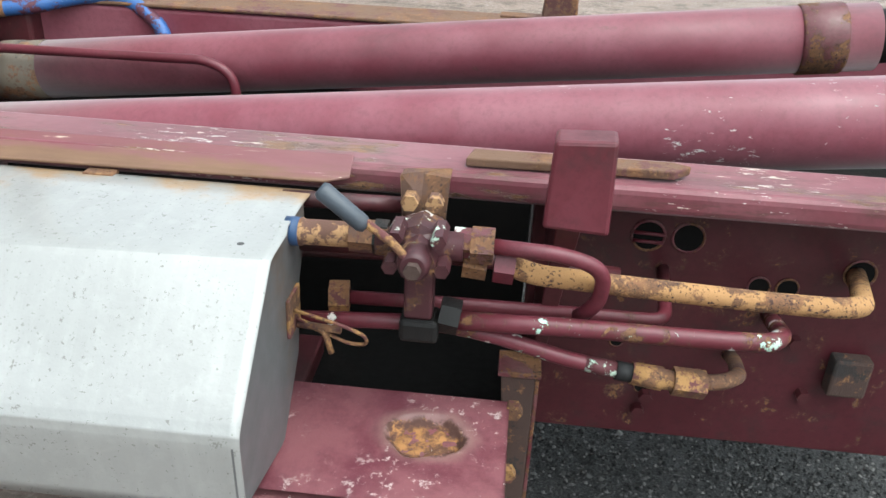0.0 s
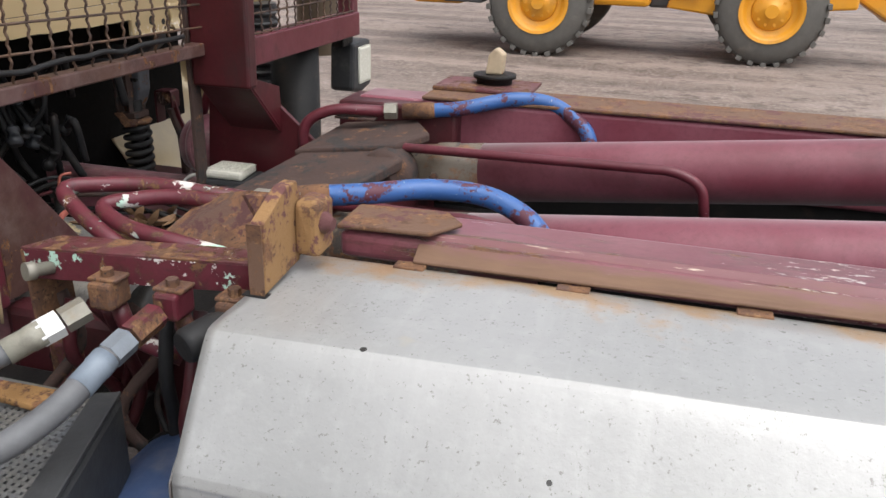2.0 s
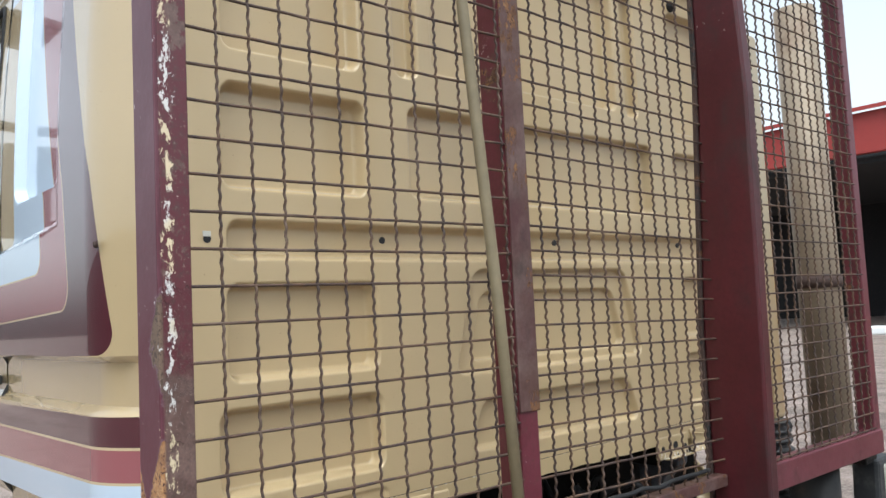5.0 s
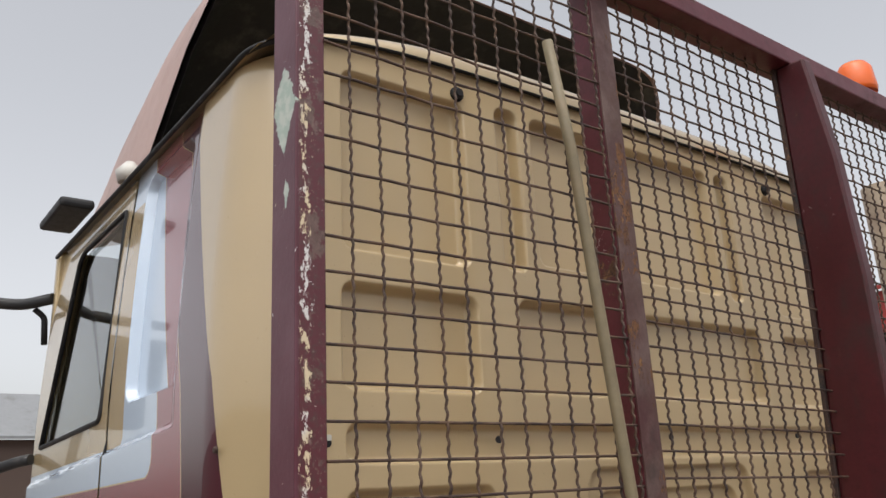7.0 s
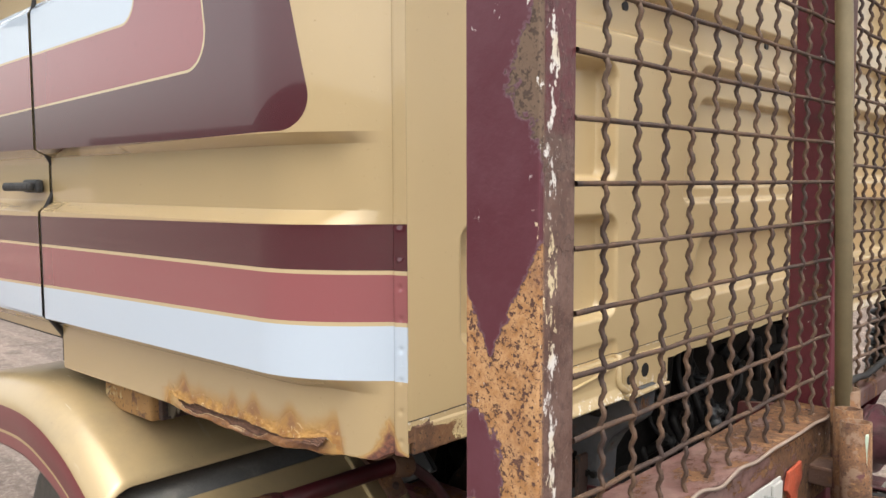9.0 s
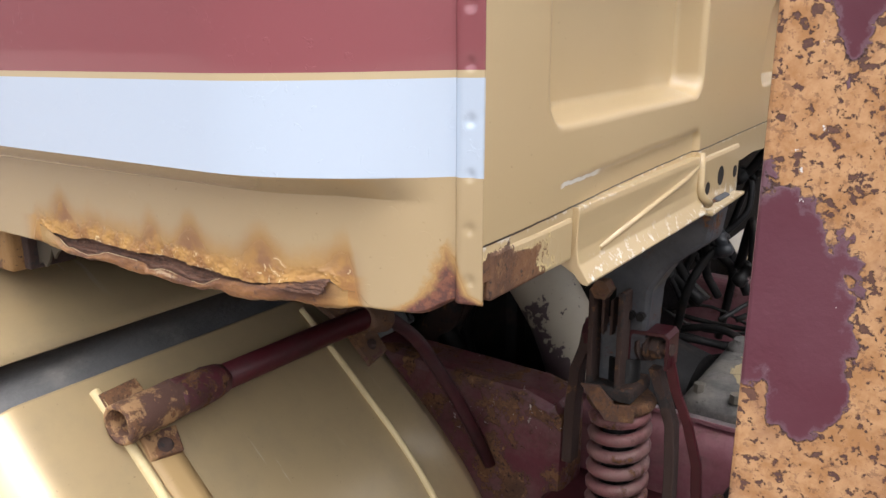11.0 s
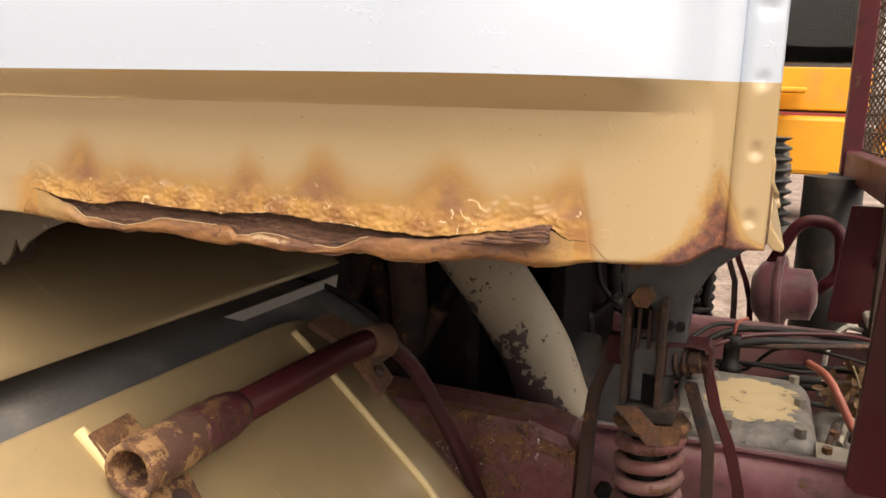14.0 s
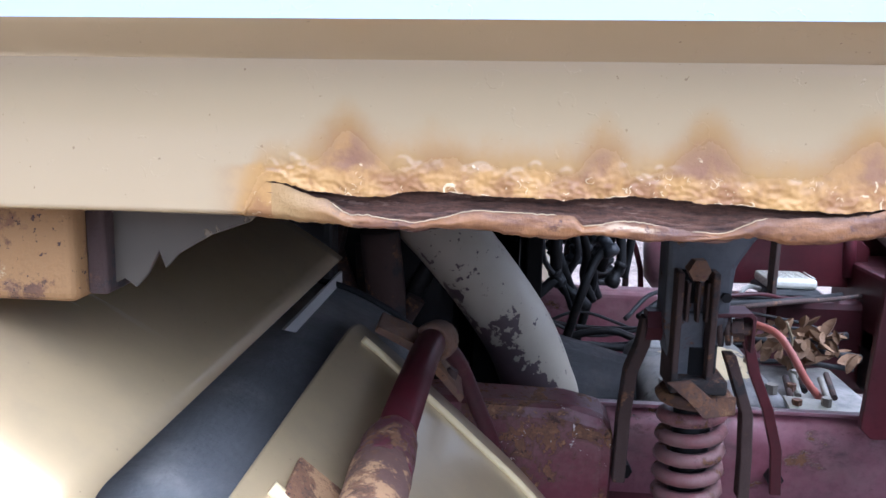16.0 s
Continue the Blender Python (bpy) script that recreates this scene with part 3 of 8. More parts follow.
def ring(p, q, r_out, r_in, sides=20, bm=None):
    """An open pipe between two points, with a wall."""
    own = bmesh.new() if bm is None else bm
    p, q = Vector(p), Vector(q)
    d = (q - p).normalized()
    s = d.cross(Vector((0, 0, 1)) if abs(d.z) < 0.9 else Vector((1, 0, 0))).normalized()
    u = d.cross(s)
    loops = []
    for base, rad in ((p, r_out), (q, r_out), (q, r_in), (p, r_in)):
        loops.append([own.verts.new(base + (s * math.cos(2 * math.pi * k / sides) + u * math.sin(2 * math.pi * k / sides)) * rad) for k in range(sides)])
    for a, b in zip(loops, loops[1:] + loops[:1]):
        for k in range(sides):
            own.faces.new((a[k], a[(k + 1) % sides], b[(k + 1) % sides], b[k])).smooth = True
    return own


def hexagon(p, q, r, bm=None):
    own = tube([p, q], r, 6, bm)
    for f in own.faces:
        f.smooth = False
    return own


def turned(axis_from, axis_to, profile, sides=24, bm=None):
    """A turned body: profile holds (share of the way, radius)."""
    a, b = Vector(axis_from), Vector(axis_to)
    return tube([a + (b - a) * s for s, _ in profile], 1, sides, bm, True, [r for _, r in profile])


def sheet(nu, nv, place, flip=False):
    """A grid surface from a function of u, v in 0..1."""
    verts = [place(i / nu, j / nv) for j in range(nv + 1) for i in range(nu + 1)]
    faces = []
    for j in range(nv):
        for i in range(nu):
            a = j * (nu + 1) + i
            q = (a, a + 1, a + nu + 2, a + nu + 1)
            faces.append(q[::-1] if flip else q)
    return verts, faces


def sheet_part(name, nu, nv, place, material, parent, label="", flip=False):
    verts, faces = sheet(nu, nv, place, flip)
    data = bpy.data.meshes.new(name)
    data.from_pydata([tuple(v) for v in verts], [], faces)
    data.materials.append(material)
    data.shade_smooth()
    return attach(new(name, data), parent, label)


def smooth01(t):
    t = min(1, max(0, t))
    return t * t * (3 - 2 * t)


def lerp(a, b, t):
    return a + (b - a) * t


def rough_sleeve(p, q, r_out, r_in):
    """An open tube end with enough rings to crumble."""
    own = bmesh.new()
    p, q = Vector(p), Vector(q)
    d = (q - p).normalized()
    s = d.cross(Vector((0, 0, 1))).normalized()
    u = d.cross(s)
    path = [(1 - k / 6, r_in) for k in range(6)] + [(0, r_in), (0, r_out)] + [(k / 14, r_out) for k in range(1, 15)]
    loops = [[own.verts.new(p.lerp(q, f) + (s * math.cos(2 * math.pi * k / 24) + u * math.sin(2 * math.pi * k / 24)) * r) for k in range(24)] for f, r in path]
    for a, b in zip(loops, loops[1:]):
        for k in range(24):
            own.faces.new((a[k], a[(k + 1) % 24], b[(k + 1) % 24], b[k])).smooth = True
    own.faces.new(loops[0])
    return own


def roughen(bm, depth, scale, seed=0.0):
    """Push the surface about a little, as scale and flaking rust do."""
    for v in bm.verts:
        p = v.co * scale
        v.co += Vector((noise.noise(p + Vector((seed, 0, 0))), noise.noise(p + Vector((9, seed, 0))), noise.noise(p + Vector((0, 17, seed))))) * depth
    return bm


# ---- the yard ----
def ground_place(u, v):
    def spread(t):
        t = 2 * t - 1
        return 260 * t * abs(t) ** 2.2
    x, y = spread(u), 6 + spread(v)
    h = 0.03 * noise.noise(Vector((x * 0.35, y * 0.9, 0))) if abs(x) < 40 and y > 3.2 else 0.0
    return (x, y, h)


gv, gf = sheet(150, 150, ground_place)
gdata = bpy.data.meshes.new("ground")
gdata.from_pydata(gv, [], gf)
gdata.materials.append(mud)
gdata.shade_smooth()
tagged(new("ground", gdata), "brown rutted mud and dark gravel of a wet yard", "ground", kind="structure")

# ---- the cab ----
CAB_MID = 1.25
REAR = -0.315
cab = thing("truck_cab", (-1.2, CAB_MID, 1.22), "gold truck cab with maroon and blue stripes and rusted sill", "truck cab")


def ramp(z, a, b, p, q):
    return lerp(p, q, min(1, max(0, (z - a) / (b - a))))


def edge_z(x):
    """Height of the crease under the lowest band; it rises a little towards the rear."""
    return 1.3375 + (x + 0.8) * 0.0105


def side_y(x, z):
    """The near side's outward shape: lower flare, stripe band, handle groove, belt line, blanked window, rear corner."""
    keep = smooth01((-0.338 - x) / 0.10)
    if z < 1.40:
        t = min(1, max(0, (edge_z(x) - z) / 0.0195))
        f = 0.003 + 0.034 * (1 - (1 - t) ** 1.12) * keep
    elif z < 1.60:
        f = 0.003 + ramp(z, 1.549, 1.567, 0.0, 0.025) * keep
    else:
        f = 0.003 + ramp(z, 1.655, 1.670, 0.025, -0.003) * keep
    belt = 1.958 + 0.05 * (x + 0.85)
    fade = smooth01((-0.70 - x) / 0.05)
    f += 0.012 * smooth01((z - belt) / 0.018) * fade
    f += 0.045 * (max(0, z - 2.05) / 0.72) ** 1.6
    # the blanked quarter window
    a, b = max(-1.125 - (z - 2.06) * 0.05 - x, x + 0.735 + (z - 2.06) * 0.06) + 0.05, max(2.065 - z, z - 2.73) + 0.05
    d = math.hypot(max(a, 0), max(b, 0)) + min(max(a, b), 0) - 0.05
    f += 0.028 * smooth01(-d / 0.014)
    if x > -0.52:
        f += 0.0865 * ((x + 0.52) / 0.184) ** 2
    return f


def side_panel(x0, x1, z0, z1, nx, nz, name, label=""):
    zs = sorted([lerp(z0, z1, k / nz) for k in range(nz + 1)] + [1.3185, 1.3225, 1.3275, 1.3325, 1.3374, 1.3376, 1.549, 1.567, 1.655, 1.670])

    def place(u, v):
        x, z = lerp(x0, x1, u), zs[round(v * (len(zs) - 1))]
        z += 0.0105 * (x + 0.8) * smooth01((z - 1.302) / 0.012) * smooth01((1.36 - z) / 0.02)
        return (x, side_y(x, z), z)
    ob = sheet_part(name, nx, len(zs) - 1, place, striped, cab, label)
    ob.data.set_sharp_from_angle(angle=radians(24))
    return ob


side_panel(-1.266, -0.336, 1.30, 2.78, 210, 300, "side_panel", "striped side panel with a blanked quarter window")


# the torn lower sill: blistered skin, a jagged crack, dark layers stepping outward and a curled lip
def wavy(x, seed, a, b, fa=16, fb=60):
    return a * noise.noise(Vector((x * fa, seed, 0))) + b * noise.noise(Vector((x * fb, seed, 3))) + b * 0.6 * noise.noise(Vector((x * fb * 3, seed, 5)))


def course(knots, x):
    """Height along a run of (x, z) knots."""
    for (xa, za), (xb, zb) in zip(knots, knots[1:]):
        if x <= xb:
            return lerp(za, zb, smooth01((x - xa) / (xb - xa)))
    return knots[-1][1]


TEAR = (-0.852, -0.402)
CRACK = [(-0.832, 1.249), (-0.805, 1.2435), (-0.775, 1.242), (-0.751, 1.246), (-0.671, 1.244), (-0.624, 1.247), (-0.586, 1.245), (-0.547, 1.2425), (-0.512, 1.242), (-0.464, 1.248), (-0.44, 1.252), (-0.426, 1.244)]
LIP = [(-0.845, 1.2485), (-0.832, 1.2483), (-0.805, 1.2405), (-0.787, 1.231), (-0.75, 1.2285), (-0.712, 1.236), (-0.66, 1.235), (-0.653, 1.229), (-0.63, 1.233), (-0.58, 1.2275), (-0.551, 1.2375), (-0.512, 1.2395), (-0.47, 1.2465), (-0.44, 1.250), (-0.426, 1.2437), (-0.41, 1.2437)]
FOOT = [(-2.3, 1.222), (-1.27, 1.223), (-0.862, 1.2265), (-0.772, 1.222), (-0.734, 1.2235), (-0.665, 1.219), (-0.65, 1.223), (-0.62, 1.22), (-0.555, 1.2245), (-0.539, 1.221), (-0.468, 1.2275), (-0.441, 1.224), (-0.412, 1.229), (-0.365, 1.2305), (-0.336, 1.243)]


def torn(x):
    return smooth01((x + 0.85) / 0.03) * smooth01((-0.41 - x) / 0.03)


def crack(x):
    return course(CRACK, x) + wavy(x, 3.1, 0.0009, 0.0011, 40, 130)


def lip_top(x):
    return min(course(LIP, x) + wavy(x, 21, 0.0009, 0.0008, 30, 110), crack(x) - 0.0004)


def foot_z(x):
    return course(FOOT, x) + wavy(x, 33, 0.0016, 0.0013, 26, 90) * torn(x)


BLISTERS = [(random.uniform(-0.835, -0.425), abs(random.gauss(0, 0.008)), random.uniform(0.0025, 0.0065)) for _ in range(150)]
BLISTERS += [(random.uniform(-0.83, -0.43), random.uniform(0.003, 0.012), random.uniform(0.005, 0.008)) for _ in range(26)]


def blister(x, rise):
    h = 0.0
    for bx, bz, r in BLISTERS:
        if abs(bx - x) < r and abs(bz - rise) < r:
            d = math.hypot(bx - x, bz - rise) / r
            if d < 1:
                h = max(h, r * (0.085 if r < 0.005 else 0.055) * (1 - d ** 4))
    return h


def gape(x):
    """0 where the skin is whole, 1 where it hangs free above the lip."""
    return smooth01((x - TEAR[0]) / 0.016) * smooth01((TEAR[1] - x) / 0.016)


def sill_place(u, v):
    x = lerp(-1.266, -0.336, u)
    open_here = TEAR[0] < x < TEAR[1]
    split = gape(x)
    zb = lerp(foot_z(x), crack(x), split)
    z = lerp(zb, 1.30, v ** 1.5)
    y = side_y(x, z)
    rise = z - course(CRACK, x)
    if TEAR[0] - 0.02 < x < TEAR[1] + 0.015:
        near = smooth01((0.022 - rise) / 0.02)
        y -= torn(x) * (0.0016 * near * (0.5 + noise.noise(Vector((x * 90, z * 120, 1.5)))) + 0.0009 * near * noise.noise(Vector((x * 320, z * 380, 4))) + blister(x, rise))
    if open_here:
        y -= torn(x) ** 3 * 0.0016 * max(0, 1 - rise / 0.003) * max(0, 0.3 + noise.noise(Vector((x * 55, 2, 9))))
    if v < 0.16:
        y += 0.012 * (1 - v / 0.16) ** 2 * (1 - 0.85 * torn(x)) * (1 - split) ** 2
    return (x, y, z)


sheet_part("lower_sill", 1000, 54, sill_place, striped, cab, "sill blistered and torn open by rust")


def layer_place(k):
    def place(u, v):
        x = lerp(-0.838, -0.436, u)
        top, low = crack(x) + 0.002, lip_top(x) - 0.004
        edge = lerp(top, low, min(1, 0.30 * k + 0.10 * (k > 0) * (0.5 + wavy(x, 50 + k * 7, 0.9, 0.45, 24, 85))))
        z = lerp(edge, low - 0.002, v)
        ridge = noise.noise(Vector((x * 26, z * 520, 2 + k))) + 0.7 * noise.noise(Vector((x * 70, z * 1100, 6 + k)))
        return (x, 0.0455 - 0.0026 * k - 0.0013 * ridge + (0.006 if v == 0 else 0.0), z)
    return place


def lip_at(x, v):
    t, b = lip_top(x), foot_z(x)
    ends = smooth01((x + 0.838) / 0.03) * smooth01((-0.42 - x) / 0.03)
    y = side_y(x, 1.24) + 0.0008 * (1 - gape(x))
    y += ends * (0.0018 * noise.noise(Vector((x * 26, 8, v * 1.5))) + 0.0009 * noise.noise(Vector((x * 85, v * 4, 1))) - 0.0022 * math.sin(math.pi * min(1, v * 1.2)))
    w = max(0, (v - 0.62) / 0.38)
    return (x, y + 0.016 * w * w, lerp(t, b, min(1, v / 0.86)) + 0.002 * w * w)


def layered_mat():
    m = Mat("split_rust_layers")
    grain = m.noise(1, 7, 0.78, m.stretched(60, 90, 420)) * 0.65 + m.noise(120, 6, 0.75) * 0.35
    col = m.mix(grain.step(0.35, 0.62), (0.05, 0.025, 0.019), (0.185, 0.09, 0.055))
    col = m.mix(m.noise(1, 5, 0.7, m.stretched(45, 60, 260)).step(0.60, 0.68), col, (0.28, 0.17, 0.12))
    m.set("Base Color", col)
    m.set("Roughness", 0.75)
    m.bump(grain, 0.003)
    return m.mat


def lip_mat():
    m = Mat("rust_stained_lip")
    col = m.mix(m.noise(1, 6, 0.68, m.stretched(16, 30, 60)).step(0.38, 0.62), (0.27, 0.125, 0.045), (0.125, 0.052, 0.026))
    col = m.mix(m.noise(1, 4, 0.6, m.stretched(20, 30, 90)).step(0.62, 0.70), col, (0.42, 0.29, 0.17))
    col = m.mix(m.noise(90, 5, 0.7).step(0.55, 0.66), col, (0.10, 0.045, 0.03))
    x, y, z = m.xyz()
    ends = (x.step(-0.775, -0.828) + x.step(-0.452, -0.418)).min(1.0)
    col = m.mix(ends * 0.85, col, m.mix(m.noise(40, 5, 0.7), (0.39, 0.225, 0.075), (0.46, 0.31, 0.125)))
    m.set("Base Color", col)
    m.set("Roughness", m.noise(40, 4) * 0.3 + 0.28)
    m.bump(m.noise(110, 6, 0.7), 0.0014)
    return m.mat


split_rust = layered_mat()
for k in range(4):
    sheet_part("rust_layer", 460, 8, layer_place(k), split_rust, cab, "dark split layers of rust")
for x0, x1, n, paint in ((-0.834, -0.424, 480, lip_mat()), (TEAR[0] - 0.002, -0.834, 40, striped), (-0.424, TEAR[1] + 0.002, 30, striped)):
    sheet_part("sill_lip", n, 22, lambda u, v: lip_at(lerp(x0, x1, u), v), paint, cab, "curled orange-brown lip of the sill")
cream_edge = plain("bare_paint_edge", (0.54, 0.41, 0.25), 0.4, vary=0.2, scale=90, dirt=0.6, dirt_colour=(0.34, 0.19, 0.07))
for seed, line, gap in ((2, lambda x: (x, side_y(x, 1.25) - 0.0012, crack(x) + 0.0003), 0.05), (5, lambda x: (x, lip_at(x, 0)[1] - 0.0003, lip_top(x)), -0.25)):
    run = []
    for i in range(601):
        x = lerp(-0.815, -0.45, i / 600)
        if noise.noise(Vector((x * 34, seed, 0))) > gap:
            run.append(line(x))
        else:
            if len(run) > 4:
                part("paint_edge", tube(run, 0.0005, 5, None, True, [0.00035 * min(1, k / 4 + 0.1, (len(run) - 1 - k) / 4 + 0.1) for k in range(len(run))]), cream_edge, cab)
            run = []


# door
def door_window(x, z):
    """Below zero inside the door's window."""
    front = -2.10 + (z - 2.03) * 0.33
    return max(front - x, x - (-1.338 + 0.01 * (z - 2.05)), 2.045 + 0.035 * (x + 1.34) - z, z - 2.685)


dv, df = sheet(120, 190, lambda u, v: (lerp(-2.22, -1.275, u), side_y(lerp(-2.22, -1.275, u), lerp(1.29, 2.77, v)) - 0.002, lerp(1.29, 2.77, v)))
df = [f for f in df if max(door_window(dv[k][0], dv[k][2]) for k in f) > 0.0]
ddata = bpy.data.meshes.new("door")
ddata.from_pydata(dv, [], df)
ddata.materials.append(striped)
ddata.shade_smooth()
ddata.set_sharp_from_angle(angle=radians(19))
door = attach(new("door", ddata), cab, "closed striped driver's door")
loop = [(-2.10, 2.022), (-1.89, 2.665), (-1.84, 2.688), (-1.345, 2.688), (-1.335, 2.67), (-1.34, 2.06), (-1.36, 2.043)]
seal = bent([(x, side_y(x, z) - 0.003, z) for x, z in loop + loop[:1]], 0.03)
part("window_seal", tube(seal, 0.008, 8), black_rubber, door)
part("window_pane", prism([(x, side_y(x, z) + 0.012, z) for x, z in loop], (0, 0.004, 0)), glass, door, "dark reflecting door glass").visible_shadow = False
hb = block(-1.36, -1.285, 0.004, 0.02, 1.585, 1.612, 0.006)
hb = block(-1.43, -1.29, -0.012, 0.004, 1.588, 1.606, 0.006, hb)
part("door_handle", hb, black_plastic, door, "black door handle")
part("shut_line", tube([(-1.2705, side_y(-1.27, z) + 0.006, z) for z in [1.24 + 0.05 * i for i in range(31)]], 0.006, 6), black_rubber, cab)
part("paint_chip", prism([(x, -0.0035, z) for x, z in ((-1.505, 1.772), (-1.485, 1.766), (-1.478, 1.745), (-1.482, 1.727), (-1.495, 1.722), (-1.504, 1.735), (-1.511, 1.752))], (0, 0.004, 0), 0.001), pale_sheet, door, "bare white chip in the paint")
part("door_emblem", block(-1.62, -1.52, -0.004, 0.002, 1.415, 1.50, 0.002), plain("faded_door_card", (0.46, 0.38, 0.37), 0.5, vary=0.2, scale=30), door, "faded pale sticker")
for z, w in ((1.485, 0.06), (1.462, 0.018), (1.432, 0.07)):
    part("sticker_bar", block(-1.57 - w / 2, -1.57 + w / 2, -0.0055, -0.003, z - 0.006, z + 0.006), plain("faded_red_print", (0.33, 0.06, 0.07), 0.5), door)

# rear corner flange with its spot welds


def flange_place(u, v):
    z = lerp(1.243, 2.80, v)
    x = lerp(-0.3365, -0.3155, u)
    y = 0.0905 - 0.0035 * math.sin(min(1, u * 5) * math.pi / 2) + 0.006 * u
    k = (z - 1.262) / 0.041
    d = math.hypot((x + 0.326) / 0.0055, (k - round(k)) * 0.041 / 0.0062)
    return (x, y + (0.0017 if z < 1.56 else 0.0) * max(0, 1 - d * d) + 0.0006 * noise.noise(Vector((z * 9, 2, 0))), z)


flange = sheet_part("corner_flange", 12, 700, flange_place, striped, cab, "folded corner seam dimpled by spot welds")
flange.modifiers.new("thickness", "SOLIDIFY").thickness = -0.003

# rear wall with its pressings
PRESSINGS = [(0.224, 0.575, 2.316, 2.745), (0.219, 0.585, 2.012, 2.236), (0.226, 2.274, 1.862, 1.938), (0.223, 0.602, 1.605, 1.803), (0.200, 0.606, 1.372, 1.543),
             (0.69, 0.762, 2.325, 2.77), (0.815, 1.60, 2.352, 2.765), (1.65, 1.716, 2.34, 2.77), (0.727, 1.770, 2.018, 2.246),
             (1.925, 2.276, 2.316, 2.745), (1.90, 2.281, 2.012, 2.236), (1.91, 2.277, 1.605, 1.803), (1.905, 2.30, 1.372, 1.543)]


def rounded(y, z, y0, y1, z0, z1, r=0.025):
    a, b = abs(y - (y0 + y1) / 2) - (y1 - y0) / 2 + r, abs(z - (z0 + z1) / 2) - (z1 - z0) / 2 + r
    return math.hypot(max(a, 0), max(b, 0)) + min(max(a, b), 0) - r


def trapezoid(y, z, top, half_top, bottom, half_bottom, r=0.03):
    t = (top - z) / (top - bottom)
    half = lerp(half_top, half_bottom, t)
    a, b = (abs(y - 1.252) - half) * 0.95 + r, max(z - top, bottom - z) + r
    return math.hypot(max(a, 0), max(b, 0)) + min(max(a, b), 0) - r


def rear_depth(y, z):
    d = 0.0
    for p in PRESSINGS:
        if p[0] - 0.03 < y < p[1] + 0.03 and p[2] - 0.03 < z < p[3] + 0.03:
            q = rounded(y, z, *p)
            tall = min(1.0, (p[3] - p[2]) / 0.12)
            d = max(d, lerp(0.013, 0.037, tall) * smooth01((0.006 - q) / 0.016))
    # the shallow step above the seam, running out towards the near corner
    if 0.15 < y < 0.63 and z < 1.335:
        q = rounded(y, z, 0.16, 0.611, 1.20, 1.3165 + 0.02 * (y - 0.18), 0.012)
        d = max(d, 0.0065 * smooth01((y - 0.17) / 0.25) * smooth01((0.003 - q) / 0.007))
    if 0.70 < y < 1.81 and 1.33 < z < 1.85:
        d = max(d, 0.022 * smooth01((0.005 - trapezoid(y, z, 1.832, 0.325, 1.565, 0.40)) / 0.009))
        d = max(d, d + 0.022 * smooth01((0.004 - trapezoid(y, z, 1.775, 0.283, 1.595, 0.335)) / 0.009))
        d = max(d, 0.028 * smooth01((0.006 - trapezoid(y, z, 1.492, 0.312, 1.368, 0.36)) / 0.012))
    return d


def rim_z(y):
    """Seam between the rear wall and the crowned roof."""
    return 2.782 + 0.06 * (1 - abs((y - CAB_MID) / 1.17) ** 6)


def roof_z(y):
    return 2.778 + 0.142 * (1 - min(1, abs((y - CAB_MID) / 1.215)) ** 4)


def rear_place(u, v):
    y = lerp(0.090, 2.41, u)
    z = lerp(1.262, rim_z(y) + 0.004, v)
    if v == 0:
        z += 0.004 * noise.noise(Vector((y * 14, 0, 3)))
    return (REAR - rear_depth(y, z) + 0.0015 * noise.noise(Vector((y * 2.2, z * 2.2, 0))), y, z)


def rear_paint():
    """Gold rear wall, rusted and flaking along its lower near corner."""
    m = Mat("gold_rear_wall_lit_paint")
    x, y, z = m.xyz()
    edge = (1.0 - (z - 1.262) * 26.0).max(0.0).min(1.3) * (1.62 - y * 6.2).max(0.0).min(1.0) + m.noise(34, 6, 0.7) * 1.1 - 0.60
    # gold 1.15 times the cab's: brighter light on the wall, put into the colour
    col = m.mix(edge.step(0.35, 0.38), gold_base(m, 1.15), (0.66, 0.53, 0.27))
    col = m.mix((edge + (m.noise(9, 4) - 0.5) * 0.5).step(0.42, 0.46), col, rust_colour(m))
    line = z - 1.2885 - y * 0.0165 - (m.noise(25, 3) - 0.5) * 0.002
    seam = line.math("ABSOLUTE")
    col = m.mix(line.step(-0.0055, 0.0) * line.step(0.0012, 0.0) * m.noise(75, 5, 0.75).gt(0.565), col, (0.78, 0.75, 0.66))
    col = m.mix(seam.lt(0.0009), col, (0.05, 0.035, 0.025))
    flake = (z - 1.3125 - y * 0.015 + (m.noise(90, 4, 0.7) - 0.5) * 0.008).math("ABSOLUTE").lt(0.0022) * y.step(0.218, 0.226) * y.step(0.315, 0.30)
    col = m.mix(flake, col, (0.80, 0.78, 0.70))
    pocks = m.cells(34).lt(0.13) * (z - 1.306).math("ABSOLUTE").lt(0.016) * y.lt(0.5)
    col = m.mix(z.step(1.246, 1.224) * y.gt(0.25) * m.noise(70, 5, 0.75).gt(0.57), col, (0.78, 0.75, 0.68))
    m.set("Base Color", col)
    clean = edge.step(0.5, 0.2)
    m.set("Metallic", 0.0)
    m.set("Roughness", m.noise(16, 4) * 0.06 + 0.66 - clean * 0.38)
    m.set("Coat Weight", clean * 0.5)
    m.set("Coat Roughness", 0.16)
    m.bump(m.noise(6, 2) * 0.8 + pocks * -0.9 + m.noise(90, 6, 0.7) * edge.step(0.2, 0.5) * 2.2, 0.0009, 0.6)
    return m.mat


